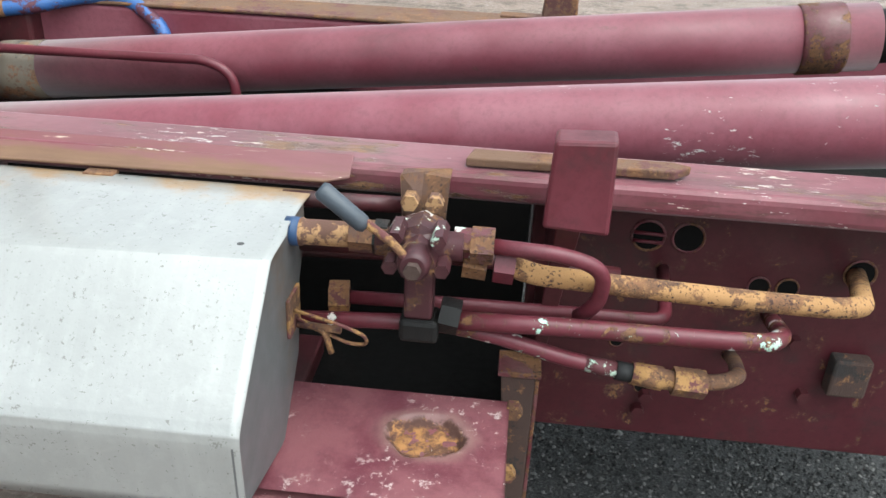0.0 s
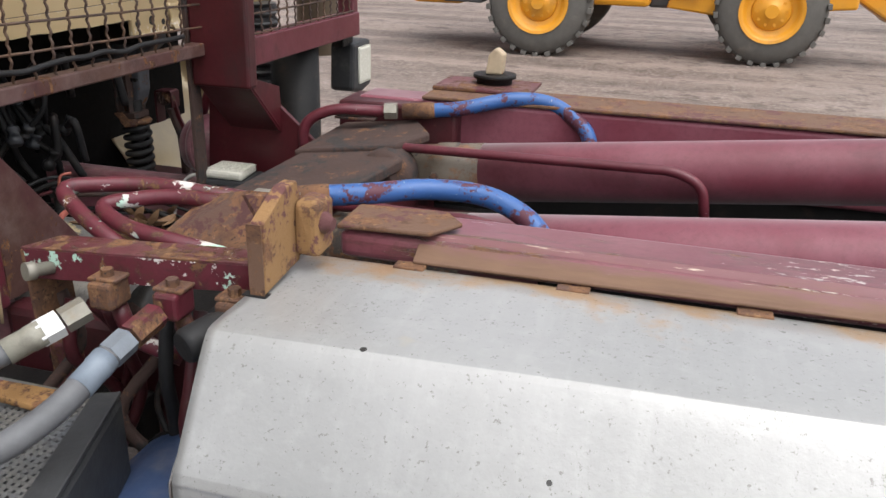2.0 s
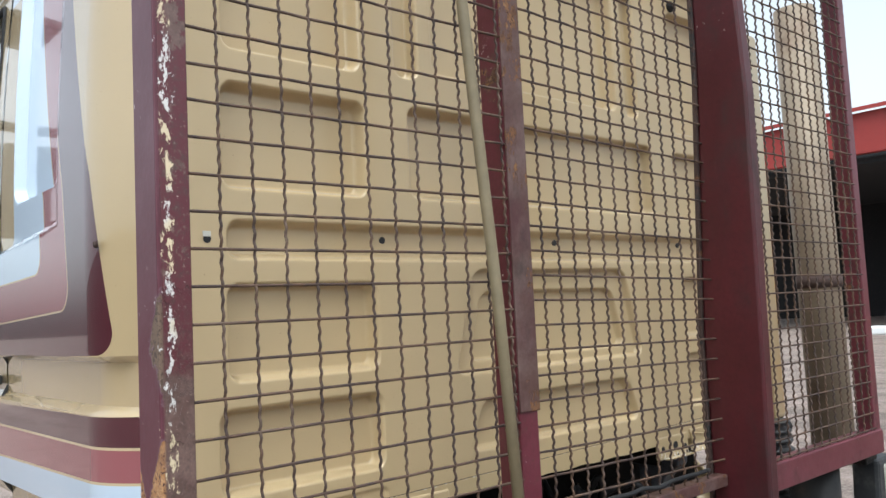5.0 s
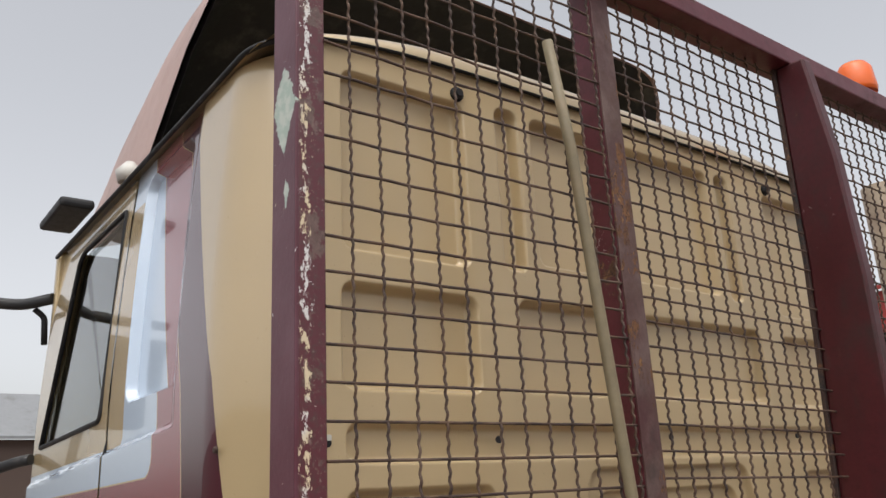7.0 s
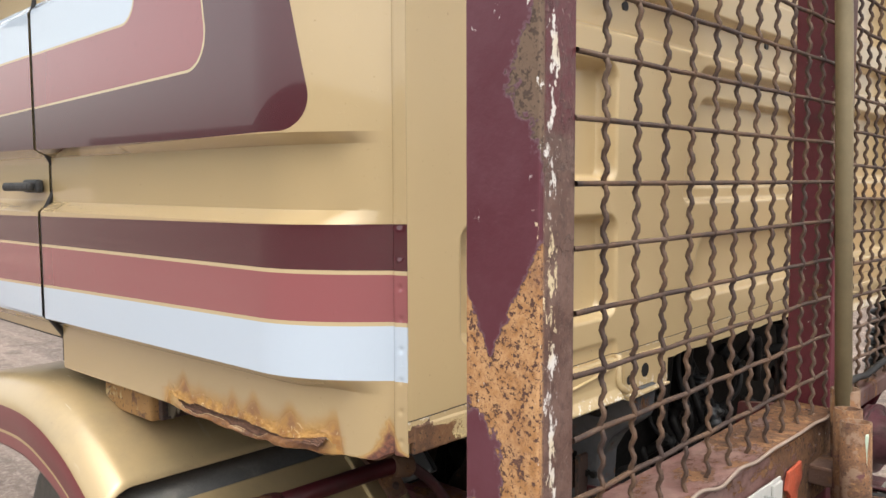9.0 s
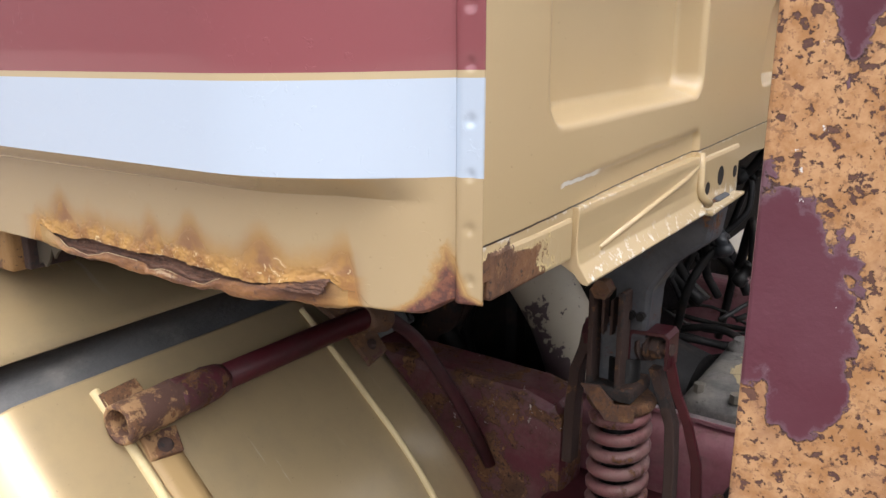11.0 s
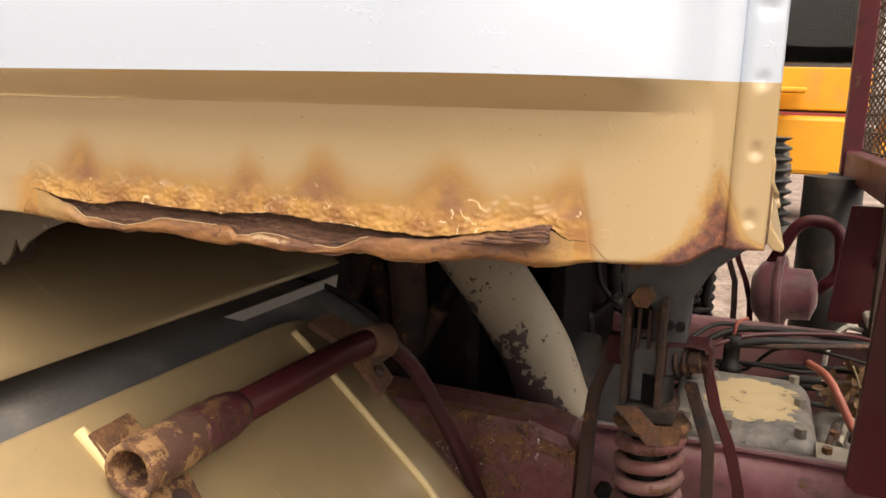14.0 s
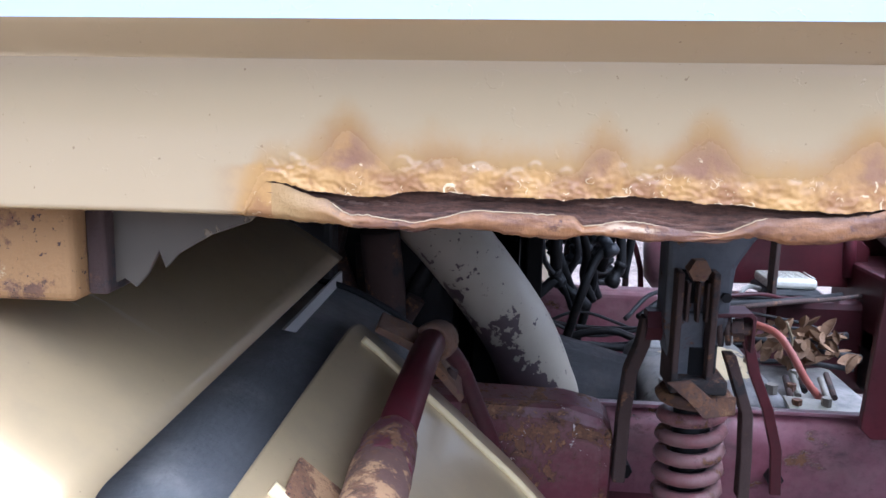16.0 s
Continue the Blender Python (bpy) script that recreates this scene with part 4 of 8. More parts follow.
gold_rear_lit = rear_paint()
sheet_part("rear_wall", 700, 470, rear_place, gold_rear_lit, cab, "pressed gold rear wall")
# bolt holes drawn as black discs, their shade in the colour
for y, z in ((0.177, 1.9), (0.625, 1.906), (1.253, 1.912), (1.893, 1.916)):
    hole = part("bolt_hole", turned((REAR + 0.001, y, z), (REAR - 0.004, y, z), ((0, 0.009), (1, 0.007)), 12), black_rubber, cab)
part("paint_chip", block(REAR - 0.001, REAR + 0.0012, 0.168, 0.186, 1.904, 1.916, 0.001), lens_white, cab)
part("side_screw", turned((-0.453, 0.004, 1.898), (-0.453, -0.003, 1.898), ((0, 0.008), (1, 0.006)), 10), rust_dark, cab)
# lower hinge tabs with their punched holes, and the folded sill beside each
for mid, flip in ((0.715, 1), (1.785, -1)):
    tab = part("rear_tab", block(REAR - 0.012, REAR + 0.004, mid - 0.085, mid + 0.085, 1.215, 1.288, 0.005), gold_rear_lit, cab)
    # punched holes are dark discs coloured like shaded openings
    for dy, r, z in ((-0.065, 0.009, 1.245), (-0.008, 0.0135, 1.254), (0.063, 0.009, 1.250)):
        part("punched_hole", turned((REAR + 0.0046, mid + dy * flip, z), (REAR - 0.01, mid + dy * flip, z), ((0, r), (1, r * 0.8)), 12), black_rubber, tab)
    for dy, z in ((-0.072, 1.226), (-0.02, 1.222)):
        part("punched_hole", turned((REAR + 0.0046, mid + dy * flip, z), (REAR - 0.01, mid + dy * flip, z), ((0, 0.005), (1, 0.004)), 10), rust_dark, tab)
    y0 = mid - flip * 0.465
    fold = [(-0.335, 1.292), (-0.3105, 1.292), (-0.3095, 1.286), (-0.3105, 1.268), (-0.3105, 1.25), (-0.308, 1.238), (-0.302, 1.229), (-0.297, 1.222), (-0.299, 1.2185), (-0.306, 1.220), (-0.313, 1.228), (-0.335, 1.24)]
    sill = prism([(x, y0, z) for x, z in fold], (0, flip * 0.36, 0), 0.0012)
    bmesh.ops.bisect_plane(sill, geom=sill.verts[:] + sill.edges[:] + sill.faces[:], plane_co=(0, y0 + flip * 0.3, 0), plane_no=(0, 1, 0))
    part("rear_sill", sill, gold_rear_lit, cab, "folded gold sill under the rear wall")
    part("sill_crease", tube([(REAR + 0.0045, y0 + flip * 0.05, 1.243), (REAR + 0.006, y0 + flip * 0.30, 1.272), (REAR + 0.004, y0 + flip * 0.35, 1.28)], 0.003, 8), gold_rear_lit, cab)
    part("sill_rib", tube(bent([(REAR + 0.002, y0 + flip * 0.365, 1.296), (REAR + 0.006, y0 + flip * 0.36, 1.27), (REAR + 0.007, y0 + flip * 0.355, 1.245), (-0.300, y0 + flip * 0.375, 1.230)], 0.02), 0.006, 10), gold_rear_lit, cab)
    part("sill_lip", roughen(block(-0.309, -0.293, y0 + flip * 0.37 if flip > 0 else y0 - 0.52, y0 + flip * 0.52 if flip > 0 else y0 - 0.37, 1.216, 1.222, 0.002), 0.004, 30), gold_rear_lit, cab)
part("sill_corner", block(REAR - 0.01, REAR + 0.002, 0.100, 0.246, 1.243, 1.284, 0.004), gold_rear_lit, cab, "rusted and flaking sill corner")
# roof, gutter, drip rail
sheet_part("roof", 40, 60, lambda u, v: (lerp(-2.25, -0.36, u), lerp(0.035, 2.465, v), roof_z(lerp(0.035, 2.465, v))), gold, cab)
part("drip_rail", tube(bent([(-2.2, 0.025, 2.76), (-0.40, 0.032, 2.785), (-0.31, 0.09, 2.786)], 0.05), 0.007, 8), black_rubber, cab)


def rim_place(u, v):
    y = lerp(0.05, 2.45, u)
    a = v * math.pi / 2
    return (-0.36 + 0.062 * math.cos(a), y, lerp(rim_z(y), roof_z(y), math.sin(a)))


sheet_part("roof_edge", 70, 8, rim_place, gold, cab, "rounded gold rim of the roof")
part("roof_seam", tube([(-0.304, y, rim_z(y)) for y in [0.09 + 0.04 * i for i in range(59)]], 0.006, 8), black_rubber, cab, "black seam under the roof rim")
for y in (0.56, 1.95):
    part("roof_bolt", turned((REAR - 0.002, y, 2.772), (REAR + 0.018, y, 2.772), ((0, 0.02), (0.5, 0.019), (0.6, 0.012), (1, 0.010)), 14), black_rubber, cab)
part("far_corner", block(-0.36, -0.306, 2.412, 2.56, 1.25, 2.78, 0.02, None, 3), gold, cab, "rounded far rear corner")
part("corner_rib", block(-0.308, -0.298, 2.452, 2.468, 1.26, 2.77, 0.004), gold, cab)
part("cab_mount", turned((-0.33, 2.49, 1.16), (-0.33, 2.49, 1.252), ((0, 0.06), (0.3, 0.07), (0.5, 0.058), (0.7, 0.07), (1, 0.06)), 18), black_rubber, cab, "black rubber cab mount")
part("far_side", block(-2.2, -0.335, 2.44, 2.47, 1.24, 2.78, 0.01), gold, cab)
part("front_wall", block(-2.24, -2.2, 0.03, 2.47, 1.25, 2.79, 0.01), gold, cab)
part("cab_floor", block(-2.2, -0.345, 0.10, 2.42, 1.255, 1.29, 0.004), grease, cab)
part("seat_back", block(-1.5, -1.38, 0.25, 0.75, 1.3, 2.2, 0.05), black_plastic, cab)
# black lining added so the cab looks unlit through the door glass
part("dark_lining", block(-2.19, -0.35, 2.40, 2.436, 1.30, 2.76), black_plastic, cab)


# wind deflector: a hollow shell open to the rear, its inside drawn as black sheets
def deflector(u, v):
    a = (2 * v - 1)
    y = CAB_MID + 1.17 * a
    arch = (1 - abs(a) ** 15)
    fwd = u
    return (lerp(-1.32 + 0.45 * arch, -2.15, fwd), y, 2.82 + arch * lerp(0.755, 0.06, fwd ** 2.8))


sheet_part("wind_deflector", 24, 48, deflector, plain("dusty_pink_deflector", (0.40, 0.27, 0.235), 0.45, vary=0.15, scale=6), cab, "dusty pink roof wind deflector")
sheet_part("deflector_lining", 24, 48, lambda u, v: (deflector(u, v)[0] - 0.004, lerp(CAB_MID, deflector(u, v)[1], 0.982), deflector(u, v)[2] - 0.008), black_plastic, cab, flip=True)
part("deflector_foot", turned((-1.36, 0.05, 2.79), (-1.36, 0.05, 2.86), ((0, 0.035), (0.5, 0.045), (1, 0.015)), 12), pale_sheet, cab, "pale clip at the foot of the deflector")
part("deflector_back", block(-1.64, -1.62, 0.35, 2.15, 2.83, 3.1), black_rubber, cab)
visor = block(-1.86, -1.55, -0.11, 0.0, 2.752, 2.785, 0.012)
part("side_visor", visor, black_plastic, cab, "black wind visor lamp bracket")

beacon = thing("beacon", (-0.02, 2.165, 3.045), "orange plastic warning beacon on the guard's top rail", "beacon")
part("beacon_foot", turned((-0.02, 2.165, 3.045), (-0.02, 2.165, 3.075), ((0, 0.05), (0.6, 0.05), (1, 0.042)), 20), black_plastic, beacon)
part("beacon_lens", turned((-0.02, 2.165, 3.075), (-0.02, 2.165, 3.20), ((0, 0.062), (0.15, 0.066), (0.75, 0.06), (0.93, 0.046), (1, 0.02)), 22), plain("orange_lens", (0.75, 0.13, 0.015), 0.2, vary=0.05, scale=30, dirt=0.1), beacon, "orange ribbed lens")
mirror = thing("wing_mirror", (-2.3, -0.1, 2.5), "black wing mirror on a tubular arm beside the cab door", "mirror")
part("mirror_arm", tube(bent([(-2.22, 0.03, 2.60), (-2.32, -0.06, 2.585), (-2.42, -0.42, 2.61)], 0.05), 0.022, 10), black_plastic, mirror)
part("mirror_stalk", tube(bent([(-2.3, -0.02, 2.57), (-2.3, 0.02, 2.54), (-2.29, 0.025, 2.43)], 0.02), 0.012, 8), black_rubber, mirror)
part("lower_arm", tube(bent([(-2.2, 0.0, 1.99), (-2.24, -0.03, 1.985), (-2.44, -0.16, 1.94), (-2.46, -0.20, 2.14)], 0.04), 0.02, 10), black_plastic, mirror)
part("mirror_head", block(-2.5, -2.42, -0.45, -0.22, 2.12, 2.55, 0.03), black_plastic, mirror)

# ---- guard frame behind the cab ----
guard = thing("guard_frame", (0, 1.25, 0.83), "maroon steel cab guard with crimped wire mesh panels", "guard frame")
P = 0.0615
Z19 = 1.233
part("post", prism([(-0.087, -0.055, 1.183), (-0.02, -0.055, 1.175), (0.0, -0.055, 1.13), (0.0, -0.055, 3.02), (-0.087, -0.055, 3.02)], (0, 0.008, 0), 0.002), post_paint, guard, "angle-iron post with flaking maroon paint and rust")
part("post", block(-0.008, 0.0, -0.048, 0.002, 1.13, 3.02, 0.002), post_paint, guard)
foot_rust = rust_mat("crumbling_brown_rust", 1.3, (0.15, 0.075, 0.05), 0.5, (0.06, 0.03, 0.026))
part("post_foot", roughen(prism([(0.020, -0.022, 1.15), (0.020, 0.0, 1.20), (0.020, 0.135, 1.20), (0.020, 0.13, 1.112), (0.020, 0.085, 1.092), (0.020, 0.04, 1.092), (0.020, 0.0, 1.112)], (-0.075, 0, 0), 0.008), 0.003, 40), foot_rust, guard, "crumbling rusted foot")
part("post", block(-0.066, 0.004, 0.738, 0.797, 0.82, 3.0, 0.004), maroon, guard, "box-section middle post")
part("post_gusset", prism([(-0.066, 0.745, 1.225), (-0.066, 0.745, 0.82), (-0.155, 0.745, 0.82), (-0.170, 0.745, 0.835), (-0.150, 0.745, 1.215)], (0, 0.014, 0), 0.002), maroon_post, guard, "red-brown deep foot of the middle post")
part("post_wire", tube(spline([(0.016, 0.758, 1.09), (0.013, 0.764, 0.99), (0.014, 0.766, 0.92), (0.013, 0.759, 0.80)], 5), 0.003, 8), plain("yellowed_wire", (0.33, 0.25, 0.15), 0.6), guard, "yellowed wire down the post")
part("post_face", block(0.004, 0.009, 0.737, 0.800, 1.50, 2.984, 0.002), brown_plate, guard, "grey-brown rusted steel strip")
part("main_post", prism([(-0.040, 1.560, 1.12), (0.130, 1.560, 1.12), (0.150, 1.560, 2.3), (0.136, 1.560, 2.65), (0.098, 1.560, 2.985), (0.008, 1.560, 2.985), (0.0, 1.560, 2.37), (-0.038, 1.560, 1.63)], (0, 0.048, 0), 0.008), maroon_post, guard, "deep maroon main post")
part("post_edge", prism([(-0.052, 1.553, 0.83), (-0.041, 1.553, 0.83), (-0.039, 1.553, 1.63), (0.0, 1.553, 2.37), (0.008, 1.553, 2.985), (-0.004, 1.553, 2.985), (-0.012, 1.553, 2.37), (-0.050, 1.553, 1.63)], (0, 0.047, 0), 0.002), rust_dark, guard)
# filler plate, added so post and base look joined from the camera
part("post_web", prism([(-0.040, 1.562, 1.14), (0.126, 1.562, 1.14), (0.126, 1.738, 0.97), (-0.040, 1.738, 0.97)], (0, 0.004, 0.006), 0.002), maroon_post, guard, "sloping filler plate under the post")
part("base_plate", prism([(-0.10, 1.74, 1.12), (0.035, 1.74, 1.12), (0.245, 1.74, 0.935), (0.245, 1.74, 0.83), (-0.125, 1.74, 0.83)], (0, 0.014, 0), 0.002), maroon_post, guard, "maroon gusset plate with dark stains")
part("post_side", prism([(0.118, 1.58, 1.15), (0.118, 1.74, 1.10), (0.118, 1.752, 0.97), (0.118, 1.73, 0.97), (0.118, 1.575, 1.12)], (0.006, 0, 0), 0.001), maroon_post, guard)
part("post", block(-0.06, 0.0, 2.60, 2.655, 1.14, 3.02, 0.004), maroon, guard)
part("top_rail", block(-0.05, 0.006, -0.05, 0.736, 2.985, 3.045, 0.005), maroon, guard)
part("top_rail", block(-0.042, 0.056, 0.736, 2.70, 2.985, 3.045, 0.005), maroon, guard, "deep maroon top rail")
rail = part("lower_rail", block(-0.07, 0.012, 0.0, 0.735, 1.105, 1.228, 0.006), rail_paint, guard, "rust-eaten lower rail")
part("rail_lip", roughen(prism([(0.017, 0.0, 1.2285), (0.017, 0.735, 1.2285), (-0.07, 0.735, 1.2285), (-0.07, 0.0, 1.2285)], (0, 0, 0.009), 0.003), 0.002, 30), rail_paint, rail)
part("lower_rail", block(-0.03, 0.01, 0.80, 1.555, 1.203, 1.236, 0.004), brown_plate, guard, "brown rusted middle rail")
part("lower_rail", block(-0.05, 0.008, 1.609, 2.655, 1.135, 1.222, 0.006), maroon, guard)
part("gusset", prism([(0.004, 0.797, 1.118), (0.004, 0.83, 1.118), (0.004, 1.03, 0.865), (0.004, 1.03, 0.83), (0.004, 0.797, 0.83)], (-0.012, 0, 0), 0.002), brown_plate, guard)


def crimped(p0, p1, pitch, depth, phase, waves, r=0.0029):
    """A woven wire: it weaves out of the mesh plane (x), with an uneven, twisted skin."""
    a, b = Vector(p0), Vector(p1)
    n = max(6, int((b - a).length / pitch * 18))
    pts, radii = [], []
    for i in range(n + 1):
        p = a.lerp(b, i / n)
        s = (p - a).length / pitch
        p.x += depth * math.cos(2 * math.pi * (s * waves + phase * 0.5))
        pts.append(p)
        radii.append(r * (1 + 0.10 * (-1) ** i + 0.08 * noise.noise(Vector((s * 3, phase * 7.1, p0[1] * 9)))))
    return tube(pts, r, 6, None, False, radii)


def mesh_panel(name, ys, zs, y0, y1, z0, z1, tilt=0.0):
    panel = part(name, crimped((0, ys[0], z0), (0, ys[0], z1), zs[1] - zs[0], 0.0022, 0, 2.5), wire_steel, guard, "rusty crimped wire mesh panel")
    mid = (y0 + y1) / 2
    for k, y in enumerate(ys[1:]):
        part("upright_wire", crimped((0, y, z0), (0, y, z1), zs[1] - zs[0], 0.0022, k + 1, 2.5), wire_steel, panel)
    for k, z in enumerate(zs):
        part("level_wire", crimped((0, y0, z + (mid - y0) * tilt), (0, y1, z - (y1 - mid) * tilt), ys[1] - ys[0], 0.0012, k, 0.5), wire_steel, panel)
    return panel


mesh_panel("mesh_panel", [0.0541 + P * j for j in range(12)], [Z19 + P * k for k in range(29)], 0.0, 0.745, Z19 - 0.01, 2.985)
R = 0.0568
mesh_panel("mesh_panel", [0.8462 + R * j for j in range(12)], [1.848 + 0.0564 * k for k in range(-11, 21)], 0.797, 1.57, 1.22, 2.985, 0.023)
mesh_panel("mesh_panel", [1.774 + R * j for j in range(-2, 15)], [1.848 + 0.0564 * k for k in range(-11, 21)], 1.608, 2.61, 1.215, 2.985)
# loose cable along the lower rail
cable = [(0.020, 0.02 + 0.055 * i, 1.236 + 0.014 * noise.noise(Vector((i * 0.9, 0, 0)))) for i in range(14)]
part("cable", tube(spline(cable, 5), 0.0023, 8), plain("beige_cable", (0.26, 0.2, 0.165), 0.6), guard, "thin beige cable tied along the rail")
part("reflector", roughen(prism([(0.013, 0.530, 1.186), (0.013, 0.578, 1.192), (0.013, 0.582, 1.165), (0.013, 0.568, 1.150), (0.013, 0.562, 1.118), (0.013, 0.545, 1.122), (0.013, 0.535, 1.150), (0.013, 0.524, 1.160)], (0.006, 0, 0), 0.001), 0.002, 60), plain("broken_red_plastic", (0.42, 0.09, 0.05), 0.35, vary=0.5, scale=70, dirt=0.6), guard, "broken red reflector")
cable = [(0.01, 0.80 + 0.06 * i, 1.262 + 0.012 * noise.noise(Vector((i * 0.8, 3, 0)))) for i in range(12)]
part("cable", tube(spline(cable, 4), 0.006, 8), black_rubber, guard)

# broom or shovel handle in its sockets
pole = solo("broom_pole", tube([(0.045, 0.700, 1.02), (0.035, 0.658, 1.75), (0.022, 0.60, 2.50), (0.02, 0.56, 2.755)], 0.0125, 14), wood, "weathered round wooden broom pole standing in a socket", "pole", smooth=False)
sockets = thing("tool_sockets", (0.05, 0.65, 1.05), "three rusty maroon tube sockets welded to the guard post", "tube socket")
for p, q, r in (((0.088, 0.588, 1.262), (0.098, 0.575, 1.065), 0.021), ((0.062, 0.640, 1.265), (0.07, 0.628, 1.075), 0.020), ((0.040, 0.698, 1.28), (0.046, 0.705, 1.06), 0.0215)):
    part("socket", ring(p, q, r, r - 0.004), scaled_tube, sockets, "rust-scaled tube")
part("socket_bracket", block(0.004, 0.05, 0.63, 0.74, 1.14, 1.17, 0.004), rust, sockets)
part("paint_patch", block(0.1055, 0.108, 0.573, 0.595, 1.195, 1.25, 0.003), mint, sockets)

# ---- chassis ----
chassis = thing("truck_chassis", (0.3, 1.25, 0.5), "grimy maroon chassis frame with crossmembers and pipes", "chassis")
for y0, y1 in ((0.80, 0.87), (1.63, 1.70)):
    part("chassis_rail", block(-2.6, -0.03, y0, y1, 0.565, 0.822, 0.05 if y0 < 1 else 0.02, None, 4), maroon_dusty, chassis, "dusty maroon side rail", y0 < 1)
    # this stretch of the rail is drawn darker than the front one
    part("chassis_rail", block(-0.03, 1.0, y0 + 0.004, y1 - 0.004, 0.57, 0.815, 0.02), maroon_dark, chassis, "darker maroon side rail")
for x in (-1.6, -0.9, 0.2, 1.0):
    part("crossmember", block(x, x + 0.12, 0.87, 1.63, 0.60, 0.76, 0.01), grease, chassis)
bolts = [(x, z) for x in (-0.62, -0.5, -0.27, -0.18, 0.1, 0.24) for z in (0.62, 0.73)]
for i, (x, z) in enumerate(bolts):
    if random.random() < 0.75:
        part("bolt", hexagon((x, 0.80, z), (x, 0.782, z), 0.013), grease, chassis)
part("spring_hanger", roughen(prism([(-1.0, 0.70, 0.60), (-0.56, 0.70, 0.60), (-0.53, 0.70, 0.66), (-0.528, 0.70, 0.82), (-0.545, 0.70, 0.85), (-0.60, 0.70, 0.862), (-1.0, 0.70, 0.868)], (0, 0.10, 0), 0.02), 0.003, 30), maroon_rusty, chassis, "oily rust-brown spring hanger casting")
# plate added to darken the bright gap behind the intake pipe
part("bulkhead_plate", block(-0.82, -0.662, 1.602, 1.614, 0.55, 1.235, 0.003), grime_shade, chassis, "near-black plate added to block light behind the intake pipe")
part("rail_bracket", block(-0.12, -0.02, 0.74, 0.80, 0.60, 0.70, 0.008), maroon, chassis)
# dark plates and an engine-sized block, added to make the shade under the cab
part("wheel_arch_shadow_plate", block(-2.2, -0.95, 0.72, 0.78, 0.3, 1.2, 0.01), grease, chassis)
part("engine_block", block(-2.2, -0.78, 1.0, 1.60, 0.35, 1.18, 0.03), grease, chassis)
part("cab_underframe", block(-0.66, -0.63, 1.02, 2.40, 0.50, 1.235, 0.004), grime_shade, chassis, "near-black plate added to block light under the cab")
# deck and web added to darken the gaps between the rams
part("bed_deck", block(0.45, 3.3, 1.07, 1.90, 0.735, 0.75, 0.003), grease, chassis, "near-black deck added to shade the gap under the rams")
part("bed_web", block(0.45, 3.3, 1.91, 1.93, 0.5, 0.87, 0.003), grease, chassis)
part("front_axle", tube([(-1.5, 0.2, 0.5), (-1.5, 2.3, 0.5)], 0.09, 14), grease, chassis)


# unseen wheels: they carry the truck and block light under the cab
def road_wheel(y0, y1):
    w = thing("wheel_set", (-1.5, (y0 + y1) / 2, 0), "black truck tyre on a dark steel rim under the wing", "tyre and rim", "front wheels")
    part("tyre", turned((-1.5, y0, 0.5), (-1.5, y1, 0.5), ((0, 0.30), (0.05, 0.43), (0.15, 0.49), (0.3, 0.50), (0.7, 0.50), (0.85, 0.49), (0.95, 0.43), (1, 0.30)), 40), tyre_rubber, w)
    part("rim", turned((-1.5, y0 + 0.03, 0.5), (-1.5, y1 - 0.03, 0.5), ((0, 0.12), (0.1, 0.31), (0.9, 0.31), (1, 0.12)), 32), grease, w)


road_wheel(0.16, 0.46)
road_wheel(2.04, 2.34)


def casing_mat():
    """Oily dark grey casting under dust, with one broad patch of cream paint left on top."""
    m = Mat("gearbox_casting")
    x, y, z = m.xyz()
    col = m.mix(m.noise(14, 6, 0.7).step(0.35, 0.65), (0.09, 0.087, 0.084), (0.21, 0.2, 0.19))
    col = m.mix(m.noise(6, 6, 0.7).step(0.5, 0.66) * 0.7, col, (0.26, 0.24, 0.21))
    a, b = (x + 0.285) * 10.5, (y - 1.17) * 8.0
    patch = a * a + b * b + (m.noise(17, 6, 0.68) - 0.5) * 2.2
    col = m.mix(patch.step(0.86, 0.80) * z.step(0.74, 0.77), col, m.mix(m.noise(20, 4), (0.38, 0.30, 0.17), (0.52, 0.42, 0.25)))
    col = m.mix(m.noise(45, 5, 0.7).step(0.58, 0.68) * 0.8, col, (0.03, 0.026, 0.024))
    m.set("Base Color", col)
    m.set("Roughness", m.noise(18, 4) * 0.3 + 0.35)
    m.bump(m.noise(70, 5, 0.7) + patch.step(0.86, 0.80), 0.0012)
    return m.mat


